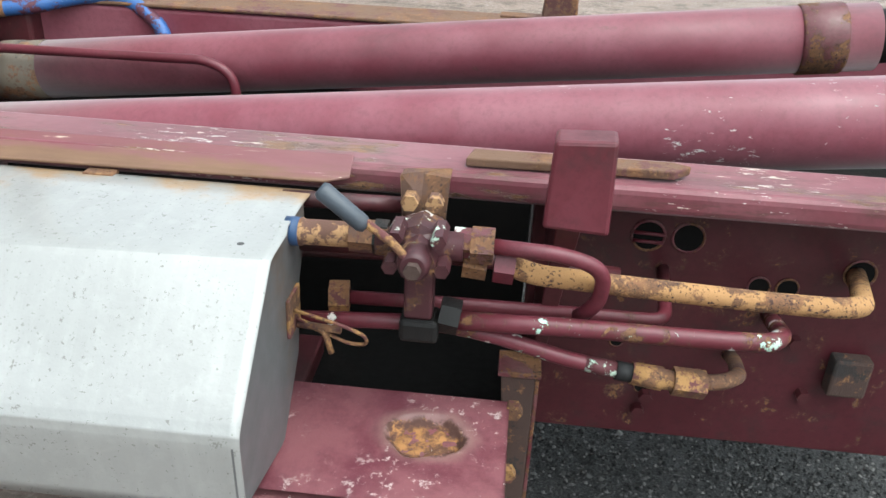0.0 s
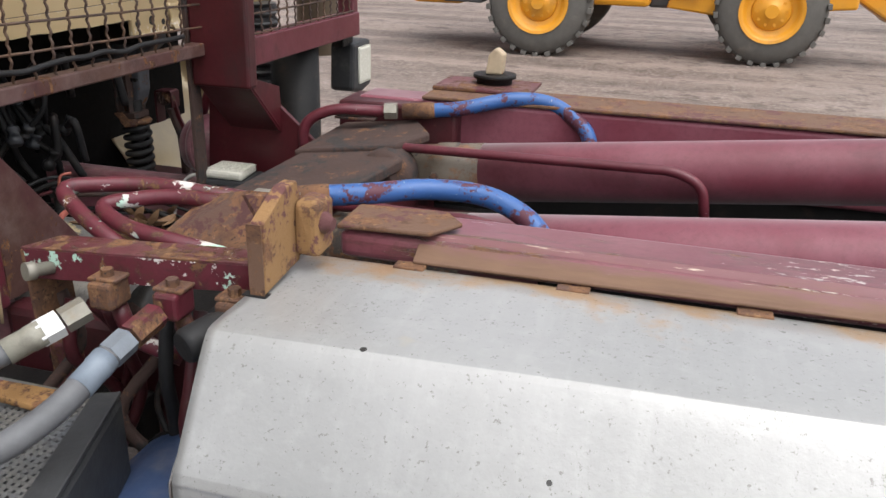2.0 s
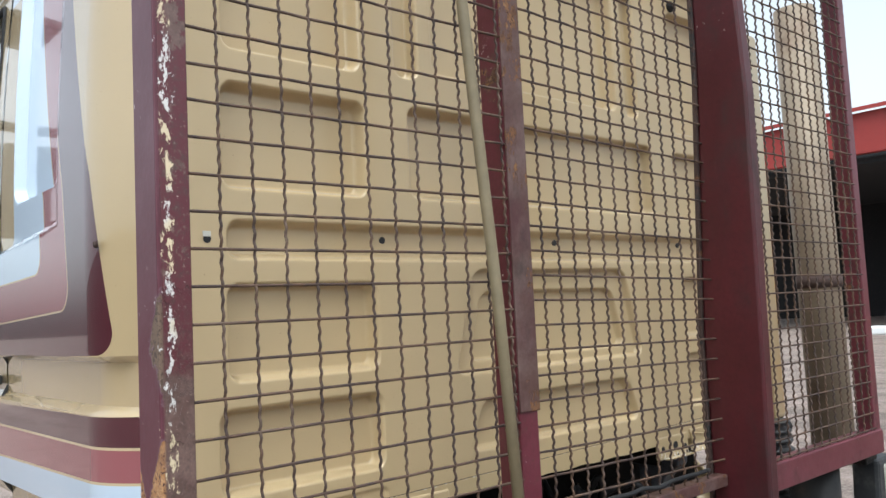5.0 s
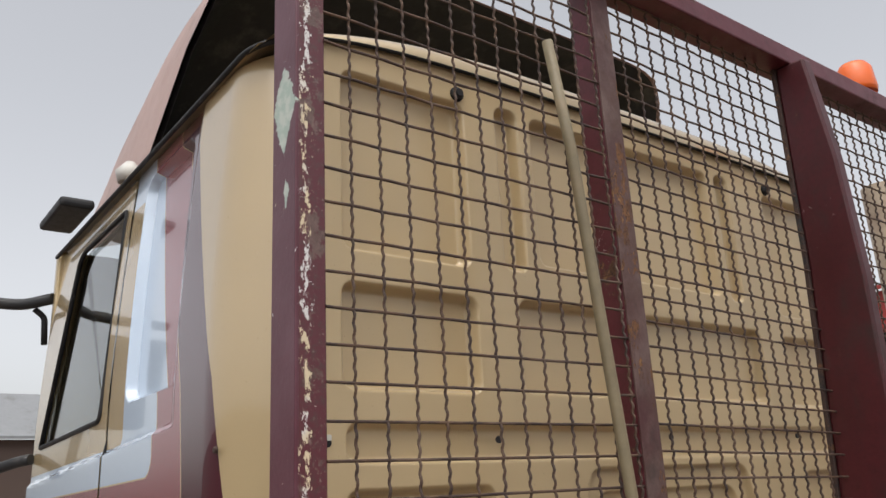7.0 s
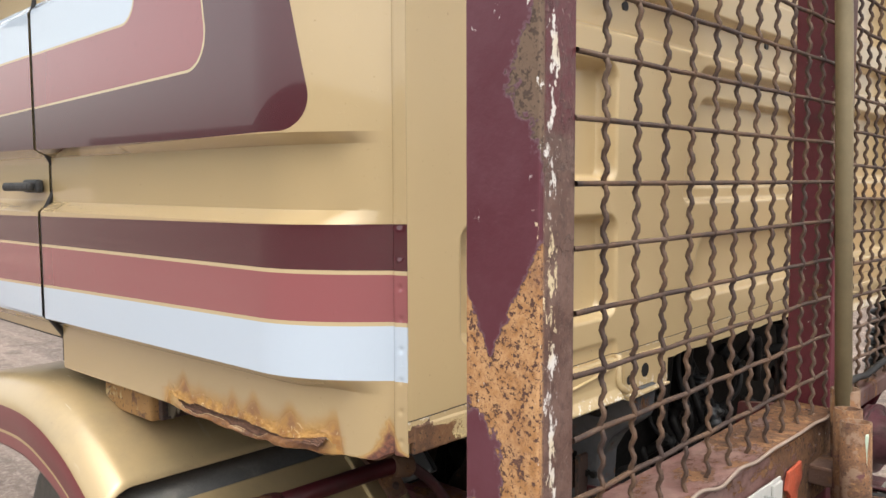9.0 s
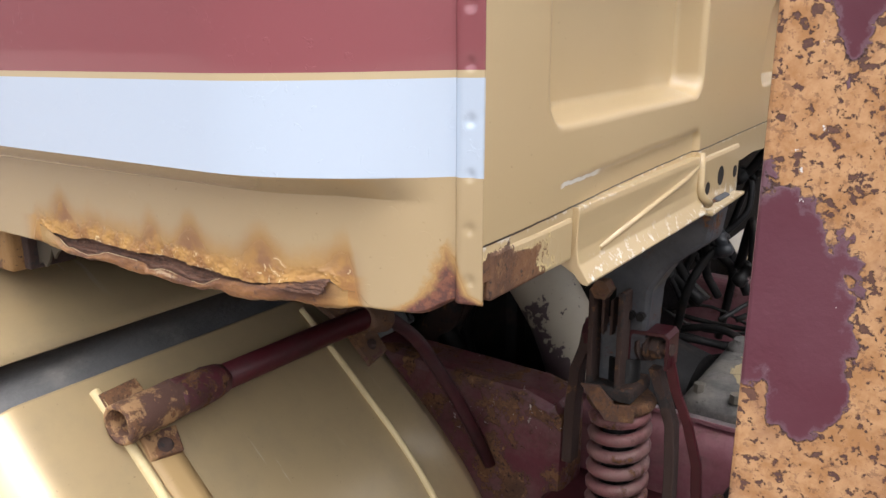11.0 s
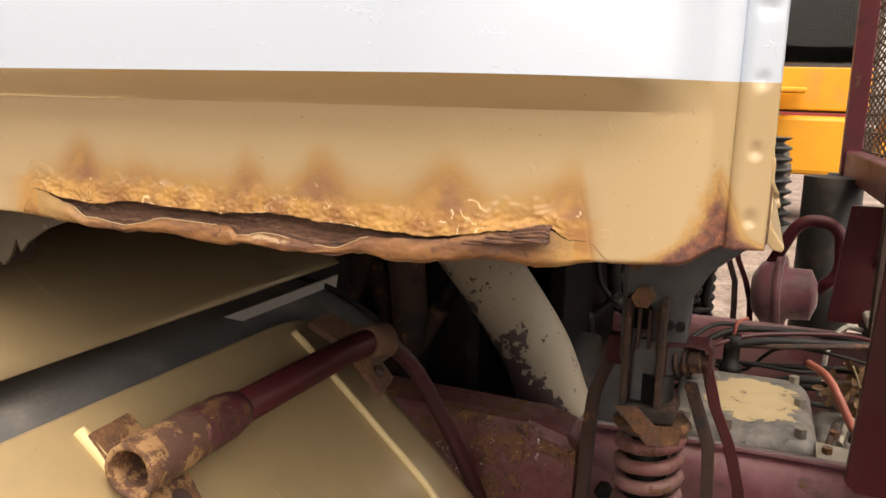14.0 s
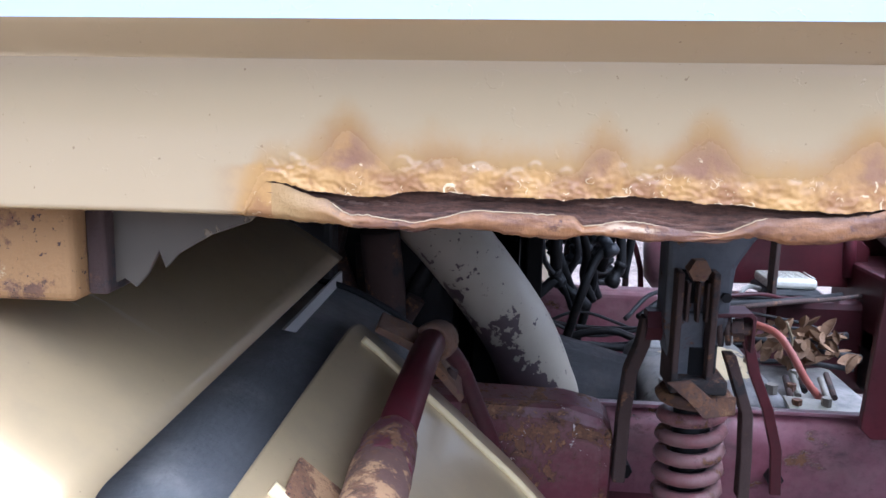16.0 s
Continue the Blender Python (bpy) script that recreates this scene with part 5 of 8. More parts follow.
def gearbox():
    box = thing("gearbox", (-0.27, 1.2, 0.5), "dark gearbox casing with a patch of cream paint", "gearbox")
    cast = casing_mat()
    part("casing", block(-0.435, -0.175, 0.985, 1.36, 0.52, 0.792, 0.045, None, 4), cast, box, "", True)
    part("casing_flange", block(-0.45, -0.165, 0.955, 1.38, 0.615, 0.640, 0.006), cast, box)
    part("rear_casing", block(-0.172, 0.02, 1.03, 1.34, 0.52, 0.745, 0.03, None, 3), cast, box, "", True)
    for k in range(6):
        part("flange_bolt", hexagon((-0.42 + 0.048 * k, 0.968, 0.640), (-0.42 + 0.048 * k, 0.968, 0.654), 0.009), zinc, box)
    for dx, dy in ((-0.40, 1.02), (-0.33, 1.01), (-0.21, 1.02), (-0.205, 1.18), (-0.21, 1.32)):
        part("cover_bolt", hexagon((dx, dy, 0.786), (dx, dy, 0.803), 0.011), zinc, box)
    part("top_boss", turned((-0.385, 1.27, 0.785), (-0.385, 1.27, 0.812), ((0, 0.034), (0.5, 0.03), (0.55, 0.022), (1, 0.020)), 16), cast, box)
    part("breather", turned((-0.335, 1.345, 0.785), (-0.335, 1.345, 0.868), ((0, 0.024), (0.2, 0.024), (0.24, 0.017), (0.7, 0.017), (0.74, 0.021), (1, 0.018)), 14), grease, box)
    part("breather_lead", tube(spline([(-0.335, 1.345, 0.865), (-0.328, 1.35, 0.895), (-0.31, 1.37, 0.90)], 5), 0.004, 8), red_hose, box)
    part("end_bracket", prism([(-0.185, 0.985, 0.765), (-0.10, 0.99, 0.762), (-0.095, 1.03, 0.768), (-0.185, 1.03, 0.775)], (0, 0, 0.005), 0.001), zinc, box)
    for k, (x, y) in enumerate(((-0.168, 1.005), (-0.115, 1.01), (-0.15, 1.09), (-0.12, 1.16))):
        part("bracket_bolt", hexagon((x, y, 0.768), (x, y, 0.782 + 0.004 * (k % 2)), 0.009), zinc if k % 2 else rust, box)
    for k in range(5):
        a = Vector((-0.165 + 0.022 * k, 1.04 + 0.03 * (k % 3), 0.765))
        part("selector_rod", tube([a, a + Vector((0.02, 0.10, 0.012))], 0.006, 8), zinc if k % 2 else rust_dark, box)
    part("bell_housing", turned((-0.44, 1.17, 0.62), (-0.75, 1.17, 0.62), ((0, 0.17), (0.5, 0.21), (0.52, 0.25), (1, 0.25)), 28), grease, box)
    part("drive_flange", turned((0.0, 1.17, 0.62), (0.14, 1.17, 0.62), ((0, 0.09), (0.4, 0.09), (0.42, 0.12), (0.7, 0.12), (0.72, 0.05), (1, 0.05)), 24), grease, box)
    return box


gearbox()
for i in range(7):
    pts = [(-0.62 + 0.14 * k + random.uniform(-0.03, 0.03), 1.33 + 0.016 * i + random.uniform(-0.03, 0.03), 0.76 + 0.006 * i + random.uniform(-0.035, 0.035)) for k in range(6)]
    tagged(mesh_object("cable", tube(spline(pts, 5), random.choice((0.004, 0.006, 0.009)), 7), random.choice((black_rubber, grease))), "black grimy cable slung between the chassis rails", "cable", "cables between the rails")
solo("fuel_hose", tube(spline([(-0.195, 1.22, 0.862), (-0.168, 1.15, 0.862), (-0.146, 1.12, 0.833), (-0.118, 1.10, 0.783), (-0.07, 1.09, 0.725), (-0.03, 1.09, 0.66)], 6), 0.0075, 12), red_hose, "faded red rubber hose over the gearbox", "hose")
leaves = bmesh.new()
for i in range(80):
    c = Vector((random.gauss(-0.06, 0.05), random.gauss(1.29, 0.06), 0.765 + abs(random.gauss(0, 0.035))))
    e = Euler((random.uniform(-1.2, 1.2), random.uniform(-1.2, 1.2), random.uniform(0, 6.28))).to_matrix()
    r, curl = random.uniform(0.012, 0.03), random.uniform(0.2, 0.7)
    grid = [[leaves.verts.new(c + e @ Vector((a * r, b * w * r * 0.55, (b * w * b * curl + a * a * 0.25) * r))) for b in (-1, 0, 1)] for a, w in ((-1, 0.15), (-0.45, 0.8), (0.1, 1), (0.6, 0.7), (1, 0.1))]
    for p, q in zip(grid, grid[1:]):
        for k in range(2):
            leaves.faces.new((p[k], p[k + 1], q[k + 1], q[k]))
solo("dead_leaves", leaves, dead_leaf, "heap of dry curled brown leaves behind the gearbox", "leaves", kind="stuff")
twig = tube(spline([(-0.115, 1.25, 0.86), (-0.10, 1.25, 0.82), (-0.105, 1.24, 0.79), (-0.085, 1.22, 0.74)], 5), 0.0025, 6)
solo("twig", twig, wood, "thin dry twig standing among the leaves", "twig")
for i in range(10):
    x0, y0, z0 = random.uniform(-1.04, -0.88), random.uniform(0.92, 0.97), random.uniform(0.8, 1.2)
    pts = [(x0 + random.uniform(-0.08, 0.08), y0 + random.uniform(-0.04, 0.04), z0 + dz) for dz in (0.1, -0.08, -0.22, -0.45)]
    tagged(mesh_object("engine_pipe", tube(spline(pts, 5), random.choice((0.012, 0.018, 0.026, 0.034)), 10), random.choice((grease, rust_dark))), "oily black engine pipe under the cab", "pipe", "engine pipes")


for i in range(4):
    x0, y0 = -0.60 + 0.02 * i, 1.30 + 0.03 * i
    pts = [(x0, y0, 1.24), (x0 + random.uniform(-0.015, 0.015), y0, 1.1), (x0 + random.uniform(-0.02, 0.03), y0 + random.uniform(-0.02, 0.02), 0.97), (x0 + random.uniform(0.0, 0.03), y0 + 0.03, 0.90), (x0 + random.uniform(0.02, 0.08), y0 + 0.05, 0.84)]
    tagged(mesh_object("hanging_hose", tube(spline(pts, 6), (0.006, 0.014, 0.008, 0.01)[i], 10), (black_rubber, grease)[i % 2]), "black grimy hose hanging behind the cab floor", "hose", "hoses under the cab")
# invented dark fittings and hoses, filling a bright gap behind the strut
for i in range(16):
    c = Vector((-0.62 + 0.011 * i + random.uniform(-0.02, 0.02), random.uniform(1.30, 1.62), random.uniform(0.86, 1.14)))
    d = Vector((random.uniform(-0.05, 0.05), random.uniform(-0.03, 0.03), random.uniform(-0.06, 0.06)))
    r = random.uniform(0.012, 0.026)
    fitting = turned(c - d * 0.5, c + d * 0.5, ((0, r * 0.6), (0.1, r), (0.4, r), (0.45, r * 0.7), (0.8, r * 0.7), (0.84, r * 0.9), (1, r * 0.8)), 12)
    tagged(mesh_object("pipe_fitting", fitting, (grease, strut_dark, black_rubber)[i % 3]), "oily black pipe fitting behind the cab strut", "pipe fitting", "oily fittings under the cab")
    e = c + Vector((random.uniform(-0.10, 0.12), random.uniform(-0.05, 0.10), random.uniform(-0.15, 0.15)))
    tagged(mesh_object("oily_hose", tube(spline([c, (c + e) / 2 + Vector((random.uniform(-0.03, 0.03), 0, random.uniform(-0.04, 0.04))), e, e + Vector((random.uniform(-0.05, 0.05), 0.03, -0.12))], 6), random.uniform(0.005, 0.013), 8), (black_rubber, grease)[i % 2]), "oily black hose between the fittings under the cab", "hose", "oily hoses under the cab")


# cab suspension units: spring, strut and lever
coil_paint = worn_paint("coil_paint", (0.17, 0.045, 0.052), (0.27, 0.12, 0.12), 0.5, 0.25, (0.5, 0.45, 0.4), grime=0.7, dust=0.6, grain=4)


strut_paint = worn_paint("strut_paint", (0.055, 0.06, 0.07), (0.11, 0.115, 0.125), 0.42, 0.3, (0.2, 0.17, 0.13), 0.5, grime=0.7, grain=4)


def bmesh_strap(y):
    """A folded strap with a long and a short leg."""
    section = [(-0.418, 0.91), (-0.418, 1.010), (-0.412, 1.017), (-0.360, 1.020), (-0.354, 1.014), (-0.354, 0.964), (-0.359, 0.964), (-0.359, 1.011), (-0.364, 1.0145), (-0.408, 1.0115), (-0.412, 1.008), (-0.412, 0.91)]
    return prism([(x, y - 0.005, z) for x, z in section], (0, 0.045, 0), 0.001)


def suspension(y, far):
    unit = thing("cab_suspension_unit", (-0.44, y, 0.75), "rusty cab suspension spring and strut on the chassis rail", "spring strut", "cab suspension units")
    coil = [(-0.44 + 0.037 * math.cos(a), y + 0.037 * math.sin(a), 0.73 + 0.0265 * a / 6.283) for a in [i * 0.42 for i in range(106)]]
    # the far unit's coil is plain black, the near one worn maroon
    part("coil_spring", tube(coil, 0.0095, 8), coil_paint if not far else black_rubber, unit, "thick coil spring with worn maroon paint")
    part("damper", tube([(-0.44, y, 0.70), (-0.44, y, 1.0)], 0.024, 14), grease, unit)
    part("spring_seat", turned((-0.44, y, 0.925), (-0.44, y, 0.940), ((0, 0.046), (0.5, 0.05), (1, 0.044)), 20), rust, unit)
    part("spring_clip", roughen(prism([(-0.484, y - 0.048, 0.962), (-0.462, y - 0.056, 0.945), (-0.440, y - 0.06, 0.922), (-0.402, y - 0.055, 0.926), (-0.398, y - 0.05, 0.948), (-0.43, y - 0.052, 0.946), (-0.456, y - 0.05, 0.966)], (0, 0.005, 0), 0.001), 0.0025, 50), rust, unit)
    part("spring_clip", roughen(block(-0.472, -0.41, y - 0.045, y + 0.03, 0.945, 0.965, 0.004), 0.003, 40), rust_dark, unit)
    top = prism([(x, y - 0.012, z) for x, z in ((-0.497, 1.235), (-0.325, 1.235), (-0.332, 1.178), (-0.382, 1.138), (-0.404, 1.10), (-0.407, 1.03), (-0.424, 0.985), (-0.44, 0.965), (-0.475, 0.965), (-0.487, 1.02), (-0.489, 1.14))], (0, 0.06, 0), 0.006)
    part("strut_head", roughen(top, 0.001, 60), strut_paint, unit, "blue-black strut head")
    # gap and slot drawn as near-black blocks, their shade put into the colour
    part("head_gap", block(-0.476, -0.452, y - 0.0135, y + 0.01, 1.055, 1.098, 0.002), grime_shade, unit)
    for x in (-0.428, -0.414):
        part("head_stud", hexagon((x, y - 0.02, 1.065), (x, y - 0.01, 1.065), 0.0065), grease, unit)
    part("head_slot", block(-0.448, -0.439, y - 0.0135, y, 0.99, 1.008, 0.001), grime_shade, unit)
    for x in (-0.479, -0.437):
        part("strut_cheek", roughen(block(x, x + 0.008, y - 0.042, y + 0.035, 0.945, 1.10, 0.002), 0.0015, 40), rust_dark, unit)
    part("strut_blade", prism([(-0.469, y - 0.018, 1.045), (-0.439, y - 0.018, 1.045), (-0.437, y - 0.018, 0.985), (-0.446, y - 0.018, 0.955), (-0.470, y - 0.018, 0.955)], (0, 0.012, 0), 0.003), strut_paint, unit)
    for x in (-0.465, -0.452, -0.441):
        part("blade_rib", block(x, x + 0.004, y - 0.03, y + 0.01, 1.035, 1.085, 0.001), rust_dark, unit)
    part("pivot_bolt", roughen(hexagon((-0.458, y - 0.056, 1.105), (-0.458, y - 0.036, 1.105), 0.014), 0.002, 60), rust_flange, unit)
    part("top_mount", block(-0.52, -0.39, y - 0.03, y + 0.09, 1.17, 1.235, 0.015), grease, unit)
    inner = y + 0.10
    part("bracket_strap", bmesh_strap(inner - 0.02), maroon_dark, unit, "folded maroon bracket")
    part("clamp_bolt", tube([(-0.412, inner, 0.988), (-0.352, inner - 0.014, 0.995)], 0.009, 10), rust_dark, unit)
    for x, r in ((-0.398, 0.023), (-0.388, 0.021)):
        part("washer", turned((x, inner - 0.004, 0.989), (x + 0.006, inner - 0.006, 0.9895), ((0, r), (1, r)), 18), rust_dark, unit)
    part("clamp_nut", hexagon((-0.380, inner - 0.008, 0.991), (-0.366, inner - 0.012, 0.993), 0.0165), rust_dark, unit)
    part("left_nut", hexagon((-0.505, y + 0.02, 1.018), (-0.485, y + 0.02, 1.018), 0.022), maroon_dark, unit)
    for curve, width, deep, back, tint in (([(-0.360, 0.985), (-0.345, 0.93), (-0.322, 0.878), (-0.305, 0.818), (-0.30, 0.75)], 0.008, 0.008, 0.09, maroon_post), ([(-0.380, 0.955), (-0.362, 0.905), (-0.349, 0.869), (-0.345, 0.80), (-0.344, 0.74)], 0.008, 0.025, 0.09, rust_dark), ([(-0.492, 1.0), (-0.498, 0.96), (-0.512, 0.92), (-0.518, 0.85), (-0.52, 0.75)], 0.009, 0.03, 0.10, rust_dark)):
        outline = [(x + width, y + back, z) for x, z in curve] + [(x - width, y + back, z) for x, z in reversed(curve)]
        part("lever", prism(outline, (0, deep, 0), 0.002), tint, unit, "curved maroon lever")
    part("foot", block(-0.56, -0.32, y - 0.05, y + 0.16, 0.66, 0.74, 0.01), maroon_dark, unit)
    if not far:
        # the spring and strut, set deeper, are enlarged to fit the camera's view
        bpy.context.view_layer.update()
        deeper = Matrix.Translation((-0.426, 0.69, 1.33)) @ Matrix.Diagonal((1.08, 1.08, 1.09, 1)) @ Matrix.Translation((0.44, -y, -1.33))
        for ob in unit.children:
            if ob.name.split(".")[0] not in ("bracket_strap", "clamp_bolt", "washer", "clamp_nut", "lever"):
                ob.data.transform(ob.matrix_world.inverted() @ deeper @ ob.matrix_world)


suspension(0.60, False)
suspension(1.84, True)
bell = thing("intake_bellows", (-0.30, 2.40, 0.9), "black corrugated rubber intake bellows under the cab's far corner", "bellows")
bellows_rubber = plain("dusty_bellows_rubber", (0.034, 0.034, 0.036), 0.5, vary=0.3, scale=30, dirt=0.5, dirt_colour=(0.1, 0.092, 0.085))
prof = [(i / 64, 0.064 + 0.022 * (1 - i / 64) + 0.013 * math.cos(2 * math.pi * i / 8)) for i in range(65)]
part("bellows", turned((-0.30, 2.40, 0.985), (-0.30, 2.40, 1.26), prof, 28), bellows_rubber, bell)
part("collar", turned((-0.30, 2.40, 0.94), (-0.30, 2.40, 0.985), ((0, 0.085), (0.1, 0.09), (0.9, 0.09), (1, 0.086)), 28), galvanised, bell, "dull metal collar")
for k in range(5):
    a = [(-0.44 + 0.03 * k, 1.27 + 0.02 * k, 0.845), (-0.36 + 0.035 * k, 1.36, 0.885 - 0.008 * k), (-0.22 + 0.05 * k, 1.45 + 0.03 * (k % 2), 0.845 + 0.012 * (k % 3)), (-0.10 + 0.04 * k, 1.54, 0.84), (0.0 + 0.05 * k, 1.65, 0.829)]
    tagged(mesh_object("cable", tube(spline(a, 6), (0.005, 0.007, 0.005, 0.008, 0.006)[k], 8), (black_rubber, grease, maroon_dark, black_rubber, rust_dark)[k]), "grimy cable lying across the chassis behind the gearbox", "cable", "cables behind the gearbox")
pump = thing("cast_pump", (-0.23, 1.92, 0.8), "dusty maroon cast pump with a looped pipe", "pump")
part("pump_body", turned((-0.30, 1.92, 0.85), (-0.14, 1.90, 0.86), ((0, 0.05), (0.15, 0.085), (0.5, 0.09), (0.55, 0.07), (0.9, 0.068), (1, 0.03)), 22), maroon_dusty, pump)
part("pump_flange", turned((-0.24, 1.915, 0.855), (-0.22, 1.912, 0.856), ((0, 0.10), (1, 0.10)), 22), maroon_dusty, pump)
part("loop_pipe", tube(bent([(-0.26, 1.92, 0.93), (-0.20, 1.92, 1.06), (-0.10, 1.92, 1.05), (-0.09, 1.92, 0.92), (-0.14, 1.92, 0.87)], 0.06), 0.017, 10), maroon, pump)

exhaust = solo("intake_pipe", tube(spline([(-0.91, 1.0, 1.17), (-0.85, 0.985, 1.11), (-0.785, 0.975, 1.045), (-0.722, 0.975, 0.967), (-0.668, 0.975, 0.888), (-0.636, 0.975, 0.815), (-0.616, 0.975, 0.75), (-0.606, 0.975, 0.60)], 7), 0.064, 28), cream_peeling, "thick cream-painted pipe peeling to dark metal", "pipe")

# far exhaust stack and the posts at the far side
stack = thing("exhaust_stack", (-0.5, 3.0, 0.9), "tall rusty brown exhaust stack beside the cab", "exhaust stack")
part("stack_pipe", tube([(-0.465, 3.3, 0.95), (-0.48, 3.3, 3.1)], 0.095, 26), plain("stack_rust", (0.24, 0.19, 0.135), 0.55, 0.2, vary=0.3, scale=7, dirt=0.6, dirt_colour=(0.12, 0.065, 0.04)), stack)
part("stack_band", turned((-0.469, 3.3, 1.755), (-0.469, 3.3, 1.815), ((0, 0.102), (1, 0.102)), 26), rust_dark, stack)
part("stack_base", tube([(-0.10, 2.30, 0.2), (-0.10, 2.30, 1.15)], 0.085, 22), grease, stack)

lampw = thing("work_lamp", (0.05, 2.62, 1.05), "black rectangular work lamp with a frosted lens", "work lamp")
part("lamp_body", prism([(-0.12, 2.64, 0.915), (-0.12, 2.655, 1.10), (-0.12, 2.84, 1.10), (-0.12, 2.85, 0.915), (-0.12, 2.74, 0.895)], (0.10, 0, 0), 0.015), black_plastic, lampw)
part("lamp_lens", block(-0.024, -0.012, 2.70, 2.825, 0.935, 1.08, 0.01), lens_white, lampw, "pale frosted lens")
part("lamp_bracket", block(-0.09, -0.04, 2.60, 2.70, 1.09, 1.14, 0.004), grease, lampw)

# white marker lamp on the far rail
mk = thing("marker_lamp", (0.01, 1.65, 0.83), "white rectangular plastic lamp lying on the far rail", "lamp")
part("lamp_base", block(-0.06, 0.08, 1.583, 1.717, 0.827, 0.852, 0.012), black_plastic, mk)
part("lamp_cover", prism([(-0.055, 1.59, 0.852), (0.070, 1.59, 0.852), (0.060, 1.70, 0.852), (-0.055, 1.70, 0.852)], (0, 0, 0.026), 0.009), lens_white, mk, "white ribbed lens")
for k in range(9):
    part("lens_rib", block(-0.045 + k * 0.0135, -0.041 + k * 0.0135, 1.605, 1.685, 0.8775, 0.8792, 0.0005), lens_white, mk)
part("lamp_lead", tube(spline([(-0.06, 1.62, 0.845), (-0.10, 1.60, 0.85), (-0.13, 1.58, 0.80), (-0.14, 1.54, 0.70)], 5), 0.006, 8), pale_sheet, mk)
# ---- wheel arch: front wing, rubber strip, rear mudguard ----
def plate(name, profile, y0, y1, mat, parent, label="", roll=0.08, inner_drop=0.0, skirt=0.07):
    """A plate that follows a profile in x and z, its outer edge rolled over and down."""
    line = spline([(x, 0, z) for x, z in profile], 6)
    n = len(line) - 1

    def place(u, v):
        p = line[round(u * n)]
        if v < 0.12:
            y, drop = y0, roll + skirt * (1 - v / 0.12)
        elif v < 0.42:
            a = (v - 0.12) / 0.30 * math.pi / 2
            y, drop = y0 + roll * (1 - math.cos(a)), roll * (1 - math.sin(a))
        else:
            t = (v - 0.42) / 0.58
            y, drop = lerp(y0 + roll, y1, t), inner_drop * max(0, t - 0.75) ** 2 * 16
        q = line[min(n, round(u * n) + 1)] - line[max(0, round(u * n) - 1)]
        q.normalize()
        return (p.x + q.z * drop * 0.35 * (1 if v < 0.42 else 0), y, p.z - drop)
    ob = sheet_part(name, n, 50, place, mat, parent, label)
    ob.modifiers.new("thickness", "SOLIDIFY").thickness = 0.004
    return ob


wing = thing("front_wing", (-1.3, 0.3, 1.0), "gold front wing with a maroon striped lip over the wheel", "wing")


def wing_crest(x):
    return 1.197 - (1.0 if x > -1.29 else 0.32) * (x + 1.29) ** 2


def wing_place(u, v):
    """Wing sheet: a flat inner top, a rolled shoulder and a short striped lip."""
    x = lerp(-0.930, -2.1, u)
    top = wing_crest(x)
    if v < 0.18:
        y, drop = -0.052, 0.08 + 0.05 * (1 - v / 0.18)
    elif v < 0.62:
        a = (v - 0.18) / 0.44 * math.pi / 2
        y, drop = 0.013 - 0.065 * math.cos(a), 0.08 * (1 - math.sin(a))
    else:
        y, drop = lerp(0.013, 0.70, (v - 0.62) / 0.38), 0.0
    return (x + 0.04 * drop, y - 0.0012 * noise.noise(Vector((x * 7, v * 3, 1))), top - drop)


def wing_stripe():
    m = dusty_gold_nodes("striped_wing_paint")
    x, y, z = m.xyz()
    rear, front = (x + 1.29).max(0.0), (-1.29 - x).max(0.0)
    d = 1.197 - rear * rear - front * front * 0.32 - z + (m.noise(12, 2) - 0.5) * 0.002
    chip = (m.noise(55, 4, 0.7) - (x + 0.95).math("ABSOLUTE") * 6.0 - (d - 0.10).math("ABSOLUTE") * 9.0).gt(0.22)
    col = m.mix(d.gt(0.050), m.base, (0.155, 0.03, 0.036))
    col = m.mix(d.gt(0.098) * d.lt(0.104), col, (0.5, 0.38, 0.2))
    col = m.mix(d.gt(0.104), col, (0.24, 0.06, 0.065))
    col = m.mix(chip, col, (0.82, 0.80, 0.74))
    m.set("Base Color", col)
    return m.mat


wing_skin = sheet_part("wing_top", 70, 60, wing_place, wing_stripe(), wing, "dusty gold wing with a striped lip")
wing_skin.modifiers.new("thickness", "SOLIDIFY").thickness = 0.003
part("wing_edge_return", prism([(-0.929, 0.40, 1.05), (-0.929, 0.698, 1.05), (-0.922, 0.67, 1.0), (-0.919, 0.613, 0.990), (-0.922, 0.50, 1.012)], (-0.004, 0, 0)), pale_sheet, wing, "pale folded edge")
strip_rubber = plain("dusty_rubber_strip", (0.11, 0.112, 0.113), 0.45, vary=0.45, scale=14, bump=0.0014, dirt=0.85, dirt_colour=(0.26, 0.25, 0.23))
rubber = thing("mudguard_rubber", (-1.0, 0.3, 1.0), "grey-black rubber strip between wing and mudguard", "rubber strip")
plate("rubber_sheet", [(-1.0, 1.05), (-0.95, 1.042), (-0.90, 1.028), (-0.84, 0.995), (-0.80, 0.955)], -0.062, 0.66, strip_rubber, rubber, "", 0.08)
part("rubber_bead", tube(spline([(-1.0, 0.655, 1.053), (-0.95, 0.655, 1.045), (-0.90, 0.655, 1.031), (-0.84, 0.655, 0.998), (-0.80, 0.655, 0.958)], 5), 0.005, 8), black_rubber, rubber)

